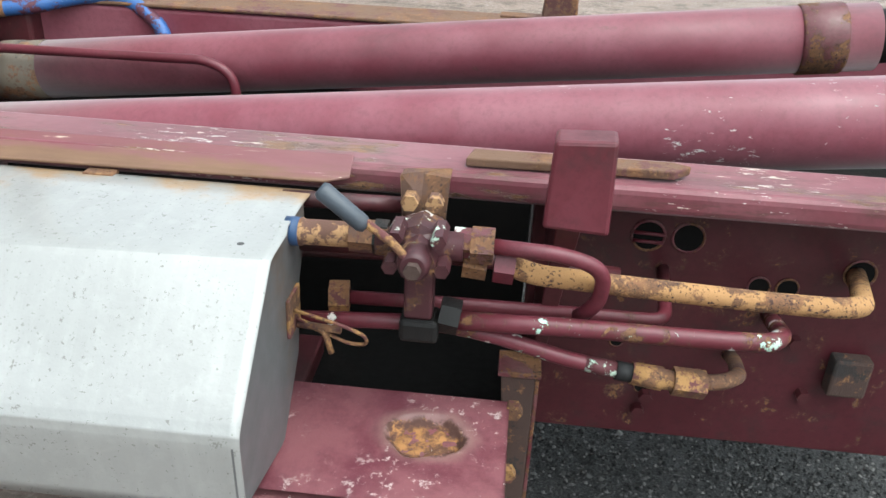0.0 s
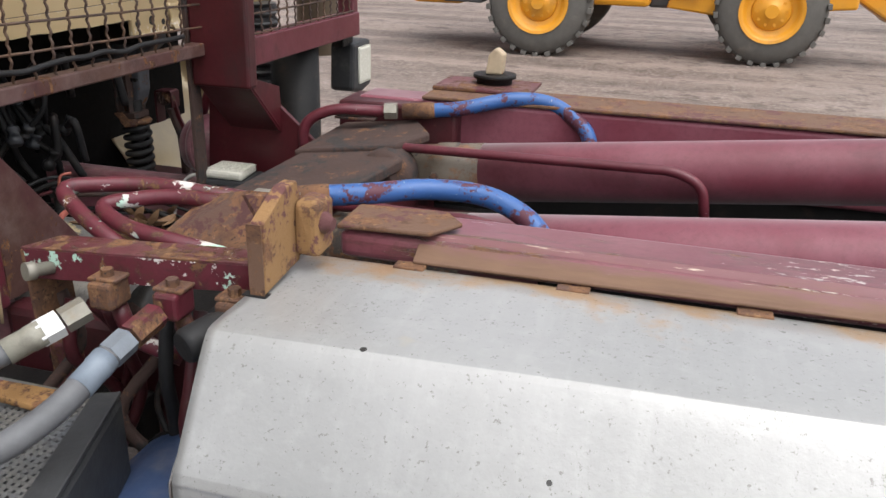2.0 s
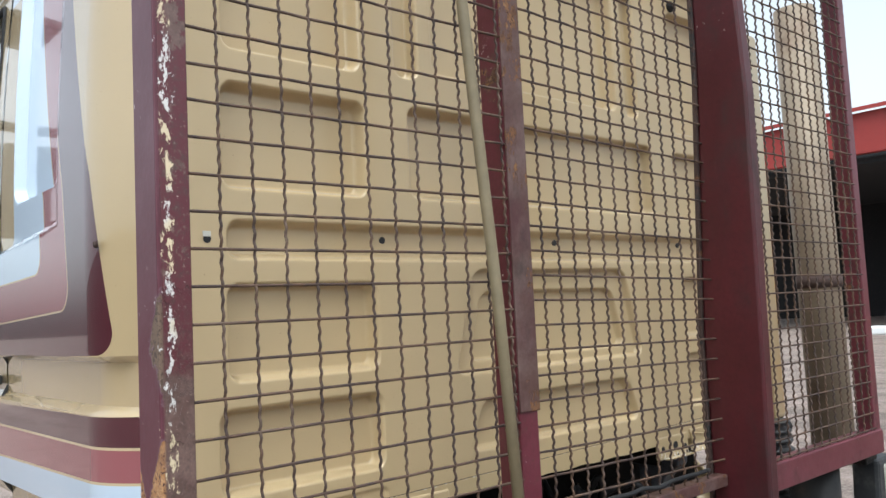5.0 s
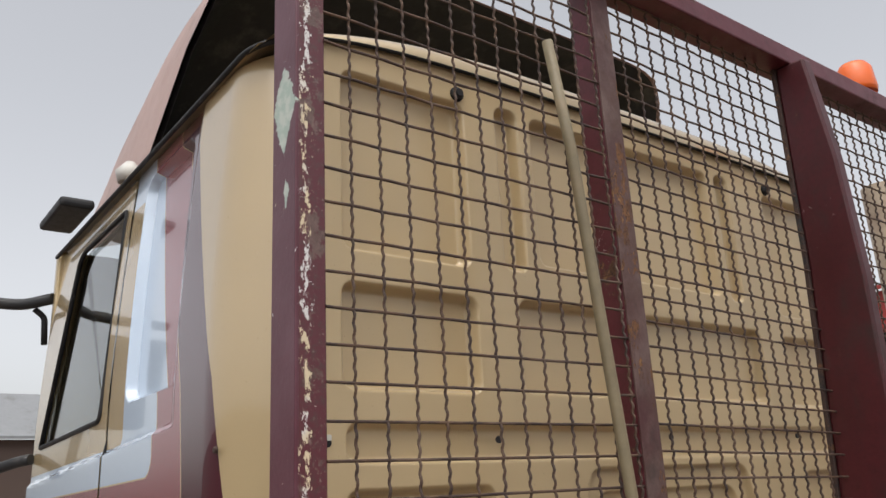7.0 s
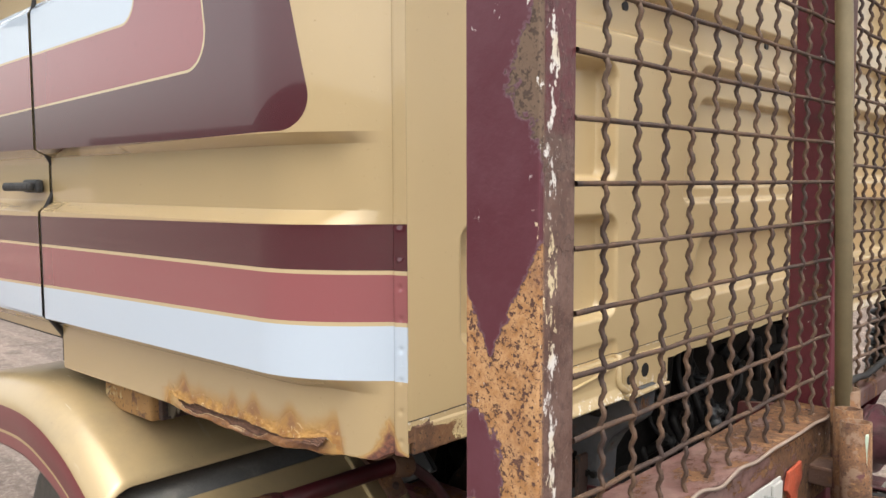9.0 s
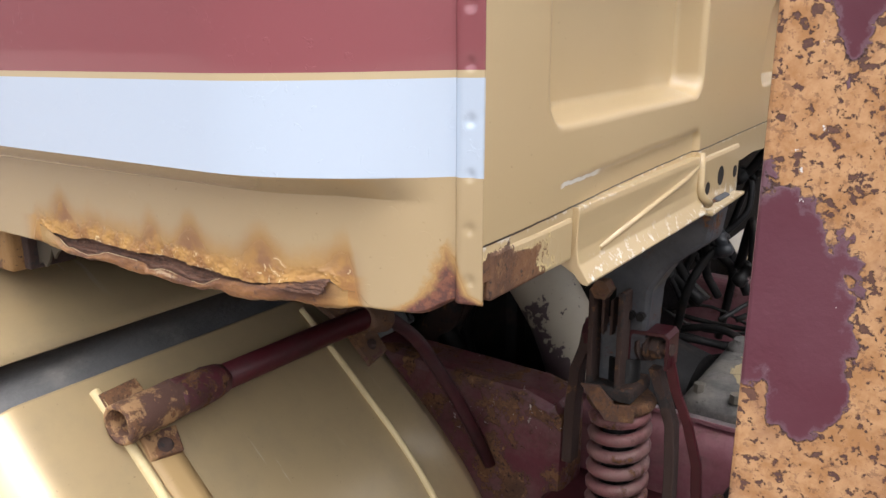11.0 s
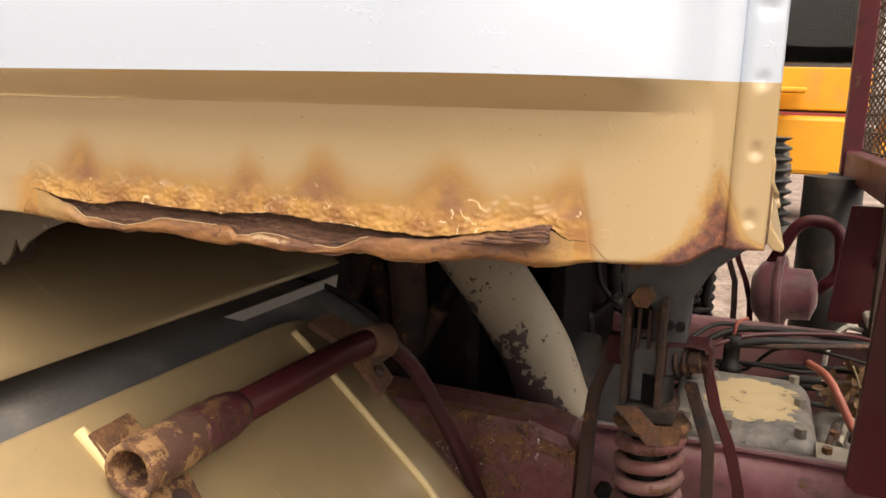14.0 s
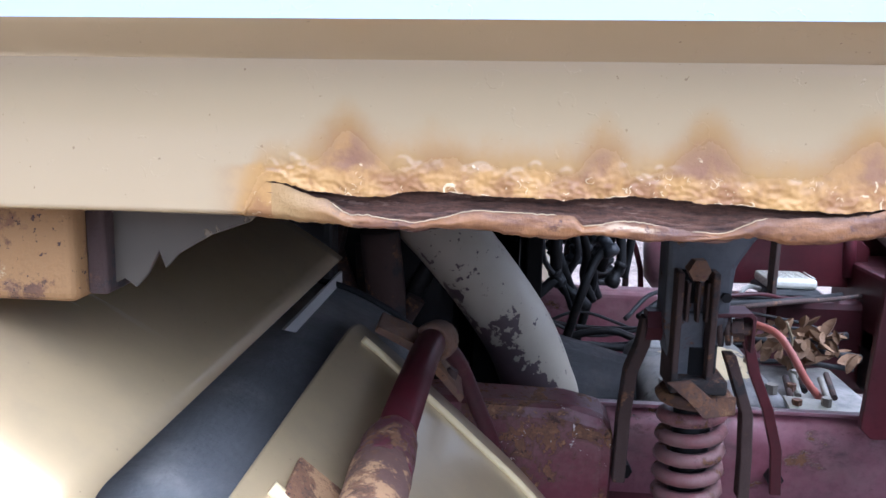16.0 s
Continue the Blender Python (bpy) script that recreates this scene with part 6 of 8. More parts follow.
guard_m = thing("rear_mudguard", (-0.75, 0.3, 0.9), "gold rear mudguard plate with cream edge trim and a bolted stay", "mudguard")
MG = [(-0.868, 1.043), (-0.852, 1.030), (-0.83, 1.012), (-0.80, 0.985), (-0.73, 0.922), (-0.66, 0.856), (-0.60, 0.782), (-0.55, 0.69), (-0.52, 0.58), (-0.50, 0.44)]
plate("mudguard_plate", MG, -0.085, 0.55, gold_dusty, guard_m, "curved gold plate", 0.09, 0.03)
for y, dz, r in ((0.438, 0.0015, 0.0052), (0.085, 0.0012, 0.0065)):
    part("edge_trim", tube([Vector((p.x, y, p.z + dz)) for p in spline([(x, 0, z) for x, z in MG[1:]], 5)], r, 8), pin_yellow, guard_m, "cream trim strip")
strip_line = spline([(x, 0, z) for x, z in MG[2:]], 5)
sheet_part("rust_streak", len(strip_line) - 1, 3, lambda u, v: (strip_line[round(u * (len(strip_line) - 1))].x, 0.094 + 0.042 * v, strip_line[round(u * (len(strip_line) - 1))].z + 0.003), two_coats("rust_run_on_gold", (0.30, 0.17, 0.06), (0.40, 0.27, 0.12), 4, 0.5, 0.4, (0.13, 0.06, 0.04)), guard_m, "rust-stained strip below the lug").modifiers.new("thickness", "SOLIDIFY").thickness = 0.0025
stay = part("stay_tube", tube(bent([(-0.786, 0.15, 1.015), (-0.784, 0.46, 1.012), (-0.778, 0.54, 1.010)], 0.055, 8), 0.0175, 18, None, True), maroon_post, guard_m, "maroon tubular stay")
part("stay_leg", tube(bent([(-0.779, 0.52, 1.010), (-0.774, 0.55, 1.002), (-0.752, 0.60, 0.955), (-0.712, 0.66, 0.834), (-0.665, 0.70, 0.70)], 0.04, 8), 0.0115, 16), maroon_dark, stay, "dark descending leg of the stay")
part("stay_socket", roughen(rough_sleeve((-0.782, 0.066, 1.015), (-0.786, 0.150, 1.015), 0.0245, 0.0195), 0.0014, 75), rust_crumbly, stay, "rusted open tube end")
part("weld_collar", roughen(turned((-0.786, 0.145, 1.015), (-0.786, 0.222, 1.0145), ((0, 0.0245), (0.1, 0.0246), (0.2, 0.0246), (0.35, 0.0245), (0.5, 0.0235), (0.65, 0.0238), (0.8, 0.0222), (0.9, 0.021), (1, 0.019)), 22), 0.0018, 80), maroon_rusty, stay, "rust-scaled collar")
part("socket_lug", roughen(prism([(-0.846, 0.082, 1.024), (-0.812, 0.080, 0.995), (-0.806, 0.140, 0.990), (-0.848, 0.136, 1.027)], (0.004, 0, 0.007), 0.002), 0.0012, 60), rust_crumbly, stay, "flaking lug plate on the mudguard")
lug = part("socket_lug", roughen(prism([(-0.794, 0.098, 0.979), (-0.770, 0.094, 0.957), (-0.764, 0.136, 0.953), (-0.790, 0.146, 0.975)], (0.005, 0, 0.007), 0.002), 0.001, 60), rust_crumbly, stay, "flaking lug plate on the mudguard")
part("lug_bolt", turned((-0.776, 0.119, 0.966), (-0.771, 0.119, 0.974), ((0, 0.0115), (0.6, 0.011), (1, 0.007)), 14), rust_dark, stay)
part("stay_clamp", roughen(turned((-0.781, 0.50, 1.011), (-0.774, 0.548, 1.003), ((0, 0.021), (0.12, 0.0245), (0.88, 0.0245), (1, 0.021)), 20), 0.001, 70), rust_flange, stay, "rusty clamp round the elbow")
part("stay_bracket", roughen(prism([(-0.842, 0.452, 1.036), (-0.79, 0.456, 1.012), (-0.742, 0.462, 0.952), (-0.748, 0.512, 0.958), (-0.80, 0.515, 1.018), (-0.842, 0.50, 1.04)], (0.004, 0, 0.008), 0.002), 0.001, 60), rust_flange, stay, "rusty bracket strap")
part("bracket_bolt", turned((-0.757, 0.487, 0.977), (-0.752, 0.487, 0.985), ((0, 0.009), (1, 0.006)), 12), rust_dark, stay)
bracket_rust = rust_mat("flaking_bracket_rust", 1.2, (0.30, 0.165, 0.06), 0.6, (0.46, 0.36, 0.20), 0.3, 0.7)
# peeling web, the sill's shade put into its dark olive
web_shade = two_coats("shaded_peeling_web", (0.085, 0.07, 0.05), (0.19, 0.15, 0.10), 9, 0.55, 0.6, (0.05, 0.03, 0.02))
part("step_bracket", roughen(block(-1.16, -0.976, 0.072, 0.15, 1.161, 1.236, 0.006, None, 3), 0.002, 40), bracket_rust, cab, "flaking rusty step bracket under the sill")
# side face coloured darker than the bracket's front
part("step_bracket_side", block(-0.976, -0.962, 0.088, 0.15, 1.163, 1.234, 0.002), rust_dark, cab)
torn_web = [(-0.972, 1.236), (-0.845, 1.236), (-0.868, 1.214), (-0.895, 1.204), (-0.918, 1.190), (-0.927, 1.180), (-0.931, 1.192), (-0.939, 1.176), (-0.948, 1.166), (-0.956, 1.172), (-0.972, 1.163)]
part("step_bracket_web", prism([(x, 0.10, z) for x, z in torn_web], (0, 0.004, 0), 0.0008), web_shade, cab, "torn sheet web of the bracket")

far_m = thing("rear_mudguard", (-0.75, 2.2, 0.9), "gold rear mudguard plate on the truck's far side", "mudguard")
plate("mudguard_plate", MG, 2.585, 1.95, gold_dusty, far_m, "curved gold plate", -0.09, 0.0)

# ---- side step ----
step_black = plain("scuffed_black_plastic", (0.033, 0.035, 0.038), 0.5, vary=0.4, scale=12, bump=0.0008, dirt=0.7, dirt_colour=(0.11, 0.11, 0.105))
step = thing("side_step", (0.15, 0.25, 0.6), "black plastic side step with a steel grip mesh", "step")
part("step_body", prism([(-0.06, -0.06, 0.842), (-0.085, 0.50, 0.842), (0.435, 0.56, 0.842), (0.62, 0.02, 0.842), (0.60, -0.06, 0.842)], (0, 0, -0.15), 0.012), step_black, step)
part("step_ridge", prism([(-0.004, -0.06, 0.849), (-0.004, 0.535, 0.849), (-0.065, 0.525, 0.868), (-0.18, 0.30, 0.872), (-0.198, -0.055, 0.868), (-0.18, -0.085, 0.855)], (0, 0, -0.30), 0.012), step_black, step, "broad raised black plastic edge")


def grip_mat():
    """Worn steel mesh: blue-grey, dusty yellow and rusty in broad patches."""
    m = Mat("worn_steel_grip")
    col = m.mix(m.noise(4, 4, 0.6).step(0.38, 0.62), (0.105, 0.112, 0.125), (0.20, 0.19, 0.165))
    col = m.mix(m.noise(3.5, 5, 0.65).step(0.60, 0.72) * 0.6, col, (0.25, 0.155, 0.07))
    col = m.mix(m.noise(60, 4, 0.7).step(0.5, 0.7) * 0.5, col, (0.06, 0.055, 0.05))
    m.set("Base Color", col)
    m.set("Metallic", 0.35)
    m.set("Roughness", m.noise(30, 3) * 0.3 + 0.3)
    return m.mat


grip = bmesh.new()
for i in range(49):
    y = -0.045 + i * 0.012
    x0, x1 = 0.0, lerp(0.575, 0.405, max(0, (i - 4) / 44))
    own = [grip.verts.new(p) for p in ((x0, y, 0.8445), (x1, y, 0.8445), (x1, y + 0.003, 0.848), (x0, y + 0.003, 0.848), (x1, y + 0.006, 0.8445), (x0, y + 0.006, 0.8445))]
    grip.faces.new((own[0], own[1], own[2], own[3]))
    grip.faces.new((own[3], own[2], own[4], own[5]))
for i in range(48):
    x = 0.001 + i * 0.012
    y1 = 0.5 + 0.09 * x if x < 0.405 else 0.53 - (x - 0.405) * 3.0
    own = [grip.verts.new(p) for p in ((x, -0.045, 0.8445), (x, y1, 0.8445), (x + 0.003, y1, 0.8485), (x + 0.003, -0.045, 0.8485), (x + 0.006, y1, 0.8445), (x + 0.006, -0.045, 0.8445))]
    grip.faces.new((own[3], own[2], own[1], own[0]))
    grip.faces.new((own[5], own[4], own[2], own[3]))
part("grip_mesh", grip, grip_mat(), step, "worn steel grip mesh")
part("grip_border", prism([(0.400, 0.535, 0.8425), (0.437, 0.555, 0.8425), (0.618, 0.02, 0.8425), (0.60, -0.055, 0.8425), (0.565, -0.055, 0.8425), (0.575, 0.01, 0.8425)], (0, 0, 0.008), 0.002), step_black, step)
strip = solo("metal_strip", prism([(0.03, 0.505, 0.850), (0.075, 0.485, 0.850), (0.40, 0.46, 0.850), (0.405, 0.50, 0.850), (0.38, 0.515, 0.850)], (0, 0, 0.012), 0.004), rust_yellow, "rusty ochre flat bar lying on the step", "flat bar")

# ---- aluminium pocket on the guard rail ----
pocket = thing("tool_pocket", (0.1, 0.22, 1.1), "dull aluminium pocket bolted to the guard rail", "tool holder")
pocket_alu = plain("chalky_aluminium", (0.52, 0.52, 0.50), 0.5, 0.15, vary=0.10, scale=14, dirt=0.3, dirt_colour=(0.40, 0.38, 0.33))
pocket_mark = two_coats("scuffed_pale_plate", (0.47, 0.47, 0.455), (0.40, 0.41, 0.425), 5, 0.58, 0.5, (0.44, 0.41, 0.35))
hang = [(0.118, 1.196), (0.486, 1.194), (0.490, 1.145), (0.437, 1.122), (0.428, 1.075), (0.412, 0.955), (0.386, 0.936), (0.172, 0.942), (0.146, 0.962), (0.158, 1.114), (0.116, 1.114)]
part("back_plate", prism([(0.020 + 0.024 * max(0, 1.12 - z) / 0.18, y, z) for y, z in hang], (0.003, 0, 0), 0.0008), pocket_mark, pocket, "pale scuffed hanging plate")
rim = bent([(0.024, 0.166, 0), (0.075, 0.156, 0), (0.168, 0.195, 0), (0.178, 0.35, 0), (0.130, 0.425, 0), (0.024, 0.425, 0)], 0.085, 16)
wall = bmesh.new()
rows = [[wall.verts.new((p.x, p.y, z)) for z in (1.184, 1.164, 1.143, 1.120)] for p in rim]
for a, b in zip(rows, rows[1:]):
    for k in range(3):
        wall.faces.new((a[k], b[k], b[k + 1], a[k + 1]))
wall_ob = part("pocket_band", wall, galvanised, pocket, "bowed dull aluminium band")
wall_ob.modifiers.new("thickness", "SOLIDIFY").thickness = 0.0025
tab = part("fixing_tab", block(0.0235, 0.027, 0.126, 0.172, 1.138, 1.190, 0.001), pocket_alu, pocket)
part("fixing_bolt", turned((0.027, 0.147, 1.164), (0.036, 0.147, 1.164), ((0, 0.0125), (0.3, 0.0125), (0.4, 0.0105), (1, 0.009)), 10), rust, tab)
part("fixing_tab", block(0.0235, 0.027, 0.450, 0.482, 1.140, 1.190, 0.001), pocket_alu, pocket)
for z, w, y in ((1.052, 0.05, 0.27), (1.066, 0.03, 0.33), (1.078, 0.025, 0.38)):
    part("pen_mark", block(0.0355, 0.0362, y - w / 2, y + w / 2, z - 0.0015, z + 0.0015), plain("faded_blue_ink", (0.28, 0.32, 0.5), 0.6), pocket)

# LED bar
led = thing("led_work_light", (-0.02, 0.02, 1.05), "slim LED work light with cooling fins under the rail", "work light")
part("light_body", block(-0.05, 0.0, -0.075, 0.105, 1.03, 1.072, 0.008), black_plastic, led)
part("light_lens", block(-0.001, 0.008, -0.062, 0.09, 1.036, 1.066, 0.004), plain("yellowed_lens", (0.42, 0.38, 0.26), 0.3, vary=0.25, scale=60), led, "yellowed clear lens")
for i in range(17):
    y = -0.068 + i * 0.0105
    part("cooling_fin", block(-0.045, -0.012, y, y + 0.003, 1.07, 1.093), zinc, led)
led.location.y += 0.035

# ---- hydraulic hose rail ----
hyd = thing("hydraulic_hose_rail", (0.45, 0.62, 0.9), "rusty maroon channel carrying hydraulic couplings", "hose rail")
part("channel", prism([(0.225, 0.622, 1.035), (0.66, 0.628, 1.062), (0.66, 0.628, 1.018), (0.23, 0.622, 0.985)], (0, 0.006, 0), 0.001), maroon_mint, hyd, "maroon channel with mint overspray")
part("channel_top", prism([(0.225, 0.622, 1.035), (0.66, 0.628, 1.062), (0.66, 0.69, 1.06), (0.24, 0.70, 1.03)], (0, 0, 0.004), 0.001), maroon_rusty, hyd)
part("channel_end", prism([(0.225, 0.62, 1.035), (0.24, 0.70, 1.03), (0.245, 0.70, 0.87), (0.232, 0.62, 0.87)], (0.005, 0, 0), 0.001), rust, hyd)
part("nipple", turned((0.28, 0.625, 1.01), (0.262, 0.585, 1.015), ((0, 0.011), (0.6, 0.011), (0.65, 0.015), (1, 0.015)), 12), zinc, hyd)
for x, y0 in ((0.40, 0.60), (0.515, 0.605), (0.62, 0.60)):
    cpl = part("coupling_block", block(x - 0.021, x + 0.021, 0.578, 0.63, 0.972, 1.016, 0.006), rust if x != 0.515 else maroon_rusty, hyd)
    part("block_bolt", hexagon((x, 0.605, 1.020), (x, 0.605, 1.033), 0.010), rust, cpl)
    part("block_plate", block(x - 0.025, x + 0.025, 0.588, 0.63, 1.015, 1.021, 0.002), rust, cpl)
    part("drop_pipe", tube(bent([(x, 0.62, 0.965), (x + 0.01, 0.63, 0.90), (x + 0.08, 0.66, 0.86)], 0.05), 0.014, 10), maroon_mint, cpl)
part("dust_cap", turned((0.62, 0.59, 0.985), (0.585, 0.515, 0.972), ((0, 0.018), (0.2, 0.024), (0.3, 0.027), (0.9, 0.027), (1, 0.023)), 20), black_rubber, hyd, "black rubber dust cap")

loop = thing("hydraulic_hose", (0.42, 0.4, 0.9), "thick grey hydraulic hose looped between two couplings", "hose")
H1 = [(0.385, 0.545, 0.98), (0.345, 0.49, 0.958), (0.30, 0.42, 0.935), (0.285, 0.36, 0.925), (0.32, 0.29, 0.915), (0.39, 0.26, 0.912), (0.455, 0.29, 0.92), (0.485, 0.37, 0.938), (0.495, 0.46, 0.965), (0.508, 0.54, 0.985)]
curve = spline(H1, 8)
part("hose", tube(curve[6:-6], 0.0185, 16), grey_hose, loop)
for a, b, mat in (((0.355, 0.505, 0.964), (0.326, 0.46, 0.948), plain("dirty_cream_ferrule", (0.27, 0.26, 0.215), 0.5, scale=40, dirt=0.5)), ((0.4955, 0.465, 0.967), (0.491, 0.41, 0.949), plain("pale_blue_ferrule", (0.17, 0.205, 0.25), 0.5, scale=40, dirt=0.5))):
    part("ferrule", turned(a, b, ((0, 0.0205), (0.35, 0.0205), (0.38, 0.0195), (1, 0.0198)), 18), mat, loop)
part("swivel_nut", hexagon((0.392, 0.56, 0.985), (0.372, 0.53, 0.973), 0.0205), zinc, loop)
part("swivel_nut", hexagon((0.37, 0.527, 0.972), (0.352, 0.50, 0.962), 0.0215), tank_white, loop)
part("swivel_nut", hexagon((0.511, 0.565, 0.99), (0.503, 0.51, 0.978), 0.021), maroon_rusty, loop)
part("swivel_nut", hexagon((0.503, 0.505, 0.978), (0.497, 0.47, 0.968), 0.021), plain("blue_grey_nut", (0.20, 0.225, 0.255), 0.5, 0.3, scale=40), loop)

# bent pipes behind the rail
for k, pts in enumerate(([(0.62, 0.86, 1.075), (0.30, 0.86, 1.085), (0.17, 0.78, 1.09), (0.28, 0.72, 1.055), (0.40, 0.70, 1.0)], [(0.62, 0.845, 1.07), (0.37, 0.83, 1.08), (0.26, 0.765, 1.07), (0.34, 0.73, 1.05), (0.64, 0.71, 1.02)])):
    tagged(mesh_object("hydraulic_pipe", tube(bent(pts, 0.05, 8), 0.0145, 12), maroon_mint, False), "maroon hydraulic pipe with mint paint flakes", "pipe", "bent hydraulic pipes")
solo("pipe_union", hexagon((0.52, 0.862, 1.078), (0.60, 0.866, 1.077), 0.022), zinc, "zinc hydraulic hose union", "hose union")

# ---- beam with its end plate ----
beam = thing("lift_beam", (1.9, 0.86, 0.98), "maroon steel side beam with rusted worn edges", "beam")
part("beam_body", block(0.70, 3.3, 0.805, 0.945, 1.016, 1.064, 0.014, None, 3), beam_paint, beam)
part("top_flange", prism([(0.84, 0.776, 1.034), (1.72, 0.776, 1.041), (1.76, 0.79, 1.045), (1.76, 0.83, 1.068), (0.84, 0.83, 1.066)], (0, 0, 0.005), 0.002), beam_edge, beam, "rusty folded flange")
part("wear_plate", prism([(0.70, 0.80, 1.068), (0.86, 0.80, 1.073), (0.90, 0.86, 1.074), (0.86, 0.91, 1.074), (0.70, 0.91, 1.07)], (0, 0, 0.008), 0.003), rust_flange, beam)
part("wear_strip", prism([(1.94, 0.832, 1.066), (2.27, 0.832, 1.069), (2.30, 0.86, 1.07), (2.27, 0.875, 1.07), (1.95, 0.875, 1.068)], (0, 0, 0.015), 0.003), rust_flange, beam)
endp = part("end_plate", prism([(0.66, 0.585, 1.038), (0.66, 0.70, 1.05), (0.66, 0.715, 1.14), (0.66, 0.70, 1.178), (0.66, 0.665, 1.178), (0.66, 0.59, 1.145)], (0.022, 0, 0), 0.003), rust_plate, beam, "thick ochre-rusted end plate")
part("edge_band", prism([(0.659, 0.5835, 1.038), (0.659, 0.5835, 1.146), (0.6825, 0.5835, 1.146), (0.6825, 0.5835, 1.038)], (0, -0.002, 0)), rust_flange, endp)
part("nose_boss", roughen(block(0.680, 0.722, 0.682, 0.745, 1.062, 1.150, 0.012, None, 3), 0.003, 40), rust_plate, beam, "cast ochre-rusted lug")
part("nose_bolt", turned((0.715, 0.705, 1.115), (0.738, 0.703, 1.113), ((0, 0.017), (0.5, 0.017), (0.6, 0.012), (1, 0.010)), 10), rust_flange, beam)
part("nose_web", prism([(0.40, 0.72, 1.03), (0.66, 0.69, 1.04), (0.66, 0.75, 1.13), (0.55, 0.78, 1.115), (0.42, 0.86, 1.07)], (0, 0.012, 0.004), 0.003), rust, beam)
for x in (0.841, 1.101, 1.361):
    part("hinge_tab", block(x - 0.028, x + 0.022, 0.758, 0.785, 1.027, 1.0345, 0.002), rust, beam)

# ---- aluminium cover ----
cover = thing("aluminium_cover", (1.18, 0.55, 0.8), "folded dull aluminium cover hinged along the beam", "cover")
SEC = [(0.772, 1.030), (0.72, 1.035), (0.535, 1.036), (0.522, 1.034), (0.513, 1.027), (0.368, 0.888), (0.358, 0.874), (0.356, 0.86), (0.362, 0.745)]


def cover_skin(u, v):
    s = v * (len(SEC) - 1)
    i = min(int(s), len(SEC) - 2)
    y, z = (lerp(SEC[i][k], SEC[i + 1][k], s - i) for k in (0, 1))
    y -= 0.047 * (1 - u) * min(1, max(0, (z - 0.87) / 0.15)) * min(1, max(0, (0.74 - y) / 0.2))
    x = lerp(0.652 + max(0, 0.522 - y) * 0.05, 1.705 + 0.006 * (y < 0.6), u)
    return (x, y, z + 0.0012 * noise.noise(Vector((x * 4, y * 6, 0))))


sk = sheet_part("cover_skin", 70, 48, cover_skin, cover_alu, cover, "dull speckled aluminium skin", True)
sk.modifiers.new("thickness", "SOLIDIFY").thickness = 0.003
# end caps: stains plus the end's shade put into a darker grey
for x in (0.6545, 1.700):
    part("end_cap", prism([(x, y, z - 0.002) for y, z in SEC[1:]] + [(x, 0.56, 0.70), (x, 0.66, 0.80), (x, 0.68, 0.92), (x, 0.72, 0.98)], (0.003, 0, 0)), plain("stained_shaded_end_cap", (0.16, 0.16, 0.165), 0.5, 0.4, vary=0.35, scale=9, dirt=0.7, dirt_colour=(0.2, 0.11, 0.05)), cover)
# notch drawn as a black strip, its shade put into the colour
part("notch", block(0.648, 0.685, 0.578, 0.594, 1.0365, 1.0385), black_rubber, cover)
latch = part("latch", prism([(1.703, 0.60, 0.86), (1.703, 0.66, 0.86), (1.703, 0.66, 0.925), (1.703, 0.60, 0.925)], (0.006, 0, 0), 0.002), rust_yellow, cover, "rusty toggle latch")
part("latch_loop", tube(bent([(1.71, 0.62, 0.90), (1.79, 0.61, 0.885), (1.82, 0.61, 0.872), (1.82, 0.62, 0.85), (1.79, 0.62, 0.85), (1.71, 0.63, 0.88)], 0.012, 4), 0.003, 8), rust_yellow, latch)
part("latch_arm", tube(bent([(1.71, 0.64, 0.87), (1.755, 0.62, 0.868), (1.765, 0.62, 0.83)], 0.01, 4), 0.005, 8), rust_yellow, latch)
part("latch_pin", tube([(1.712, 0.63, 0.87), (1.78, 0.62, 0.872)], 0.006, 8), rust, latch)

air = thing("air_tank", (0.50, 0.4, 0.37), "scratched blue cylindrical air tank with an olive end", "air tank")
part("tank_shell", turned((0.487, -0.02, 0.545), (0.487, 0.685, 0.545), ((0, 0.03), (0.01, 0.08), (0.04, 0.13), (0.09, 0.158), (1, 0.158)), 36), blue_tank, air)
part("tank_end", turned((0.487, 0.685, 0.545), (0.487, 0.792, 0.545), ((0, 0.1575), (0.35, 0.153), (0.65, 0.125), (0.9, 0.08), (1, 0.03)), 36), plain("olive_tank_end", (0.17, 0.145, 0.085), 0.45, vary=0.35, scale=14, dirt=0.6, dirt_colour=(0.09, 0.06, 0.04)), air, "dirty olive end dome")
part("tank_band", turned((0.487, 0.676, 0.545), (0.487, 0.694, 0.545), ((0, 0.161), (1, 0.161)), 36), grease, air)

# ---- lifting rams ----
gland_rust = rust_mat("grey_brown_collar", 1.0, (0.13, 0.105, 0.08), 0.6, (0.05, 0.042, 0.038), 0, 0.6)


def ram(name, a, b, r, label, paint):
    t = thing(name, a, label, "hydraulic ram", "lifting rams")
    a, b = Vector(a), Vector(b)
    part("ram_tube", tube([a + (b - a) * s for s in (0, 0.25, 0.5, 0.75, 1)], r, 40), paint, t, "smooth maroon ram tube")
    part("gland", turned(a - (b - a) * 0.075, a + (b - a) * 0.055, ((0, r * 0.9), (0.04, r * 1.0), (0.55, r * 1.0), (0.56, r * 1.05), (0.74, r * 1.05), (0.75, r * 1.015), (1, r * 1.015)), 36), gland_rust, t, "rusty gland collar")
    part("gland_bolt", hexagon(a + Vector((0, -r, 0.01)), a + Vector((0, -r - 0.012, 0.01)), 0.012), rust_dark, t)
    part("ram_eye", turned(a - (b - a) * 0.10, a - (b - a) * 0.07, ((0, r * 0.5), (1, r * 0.6)), 24), grease, t)
    return t


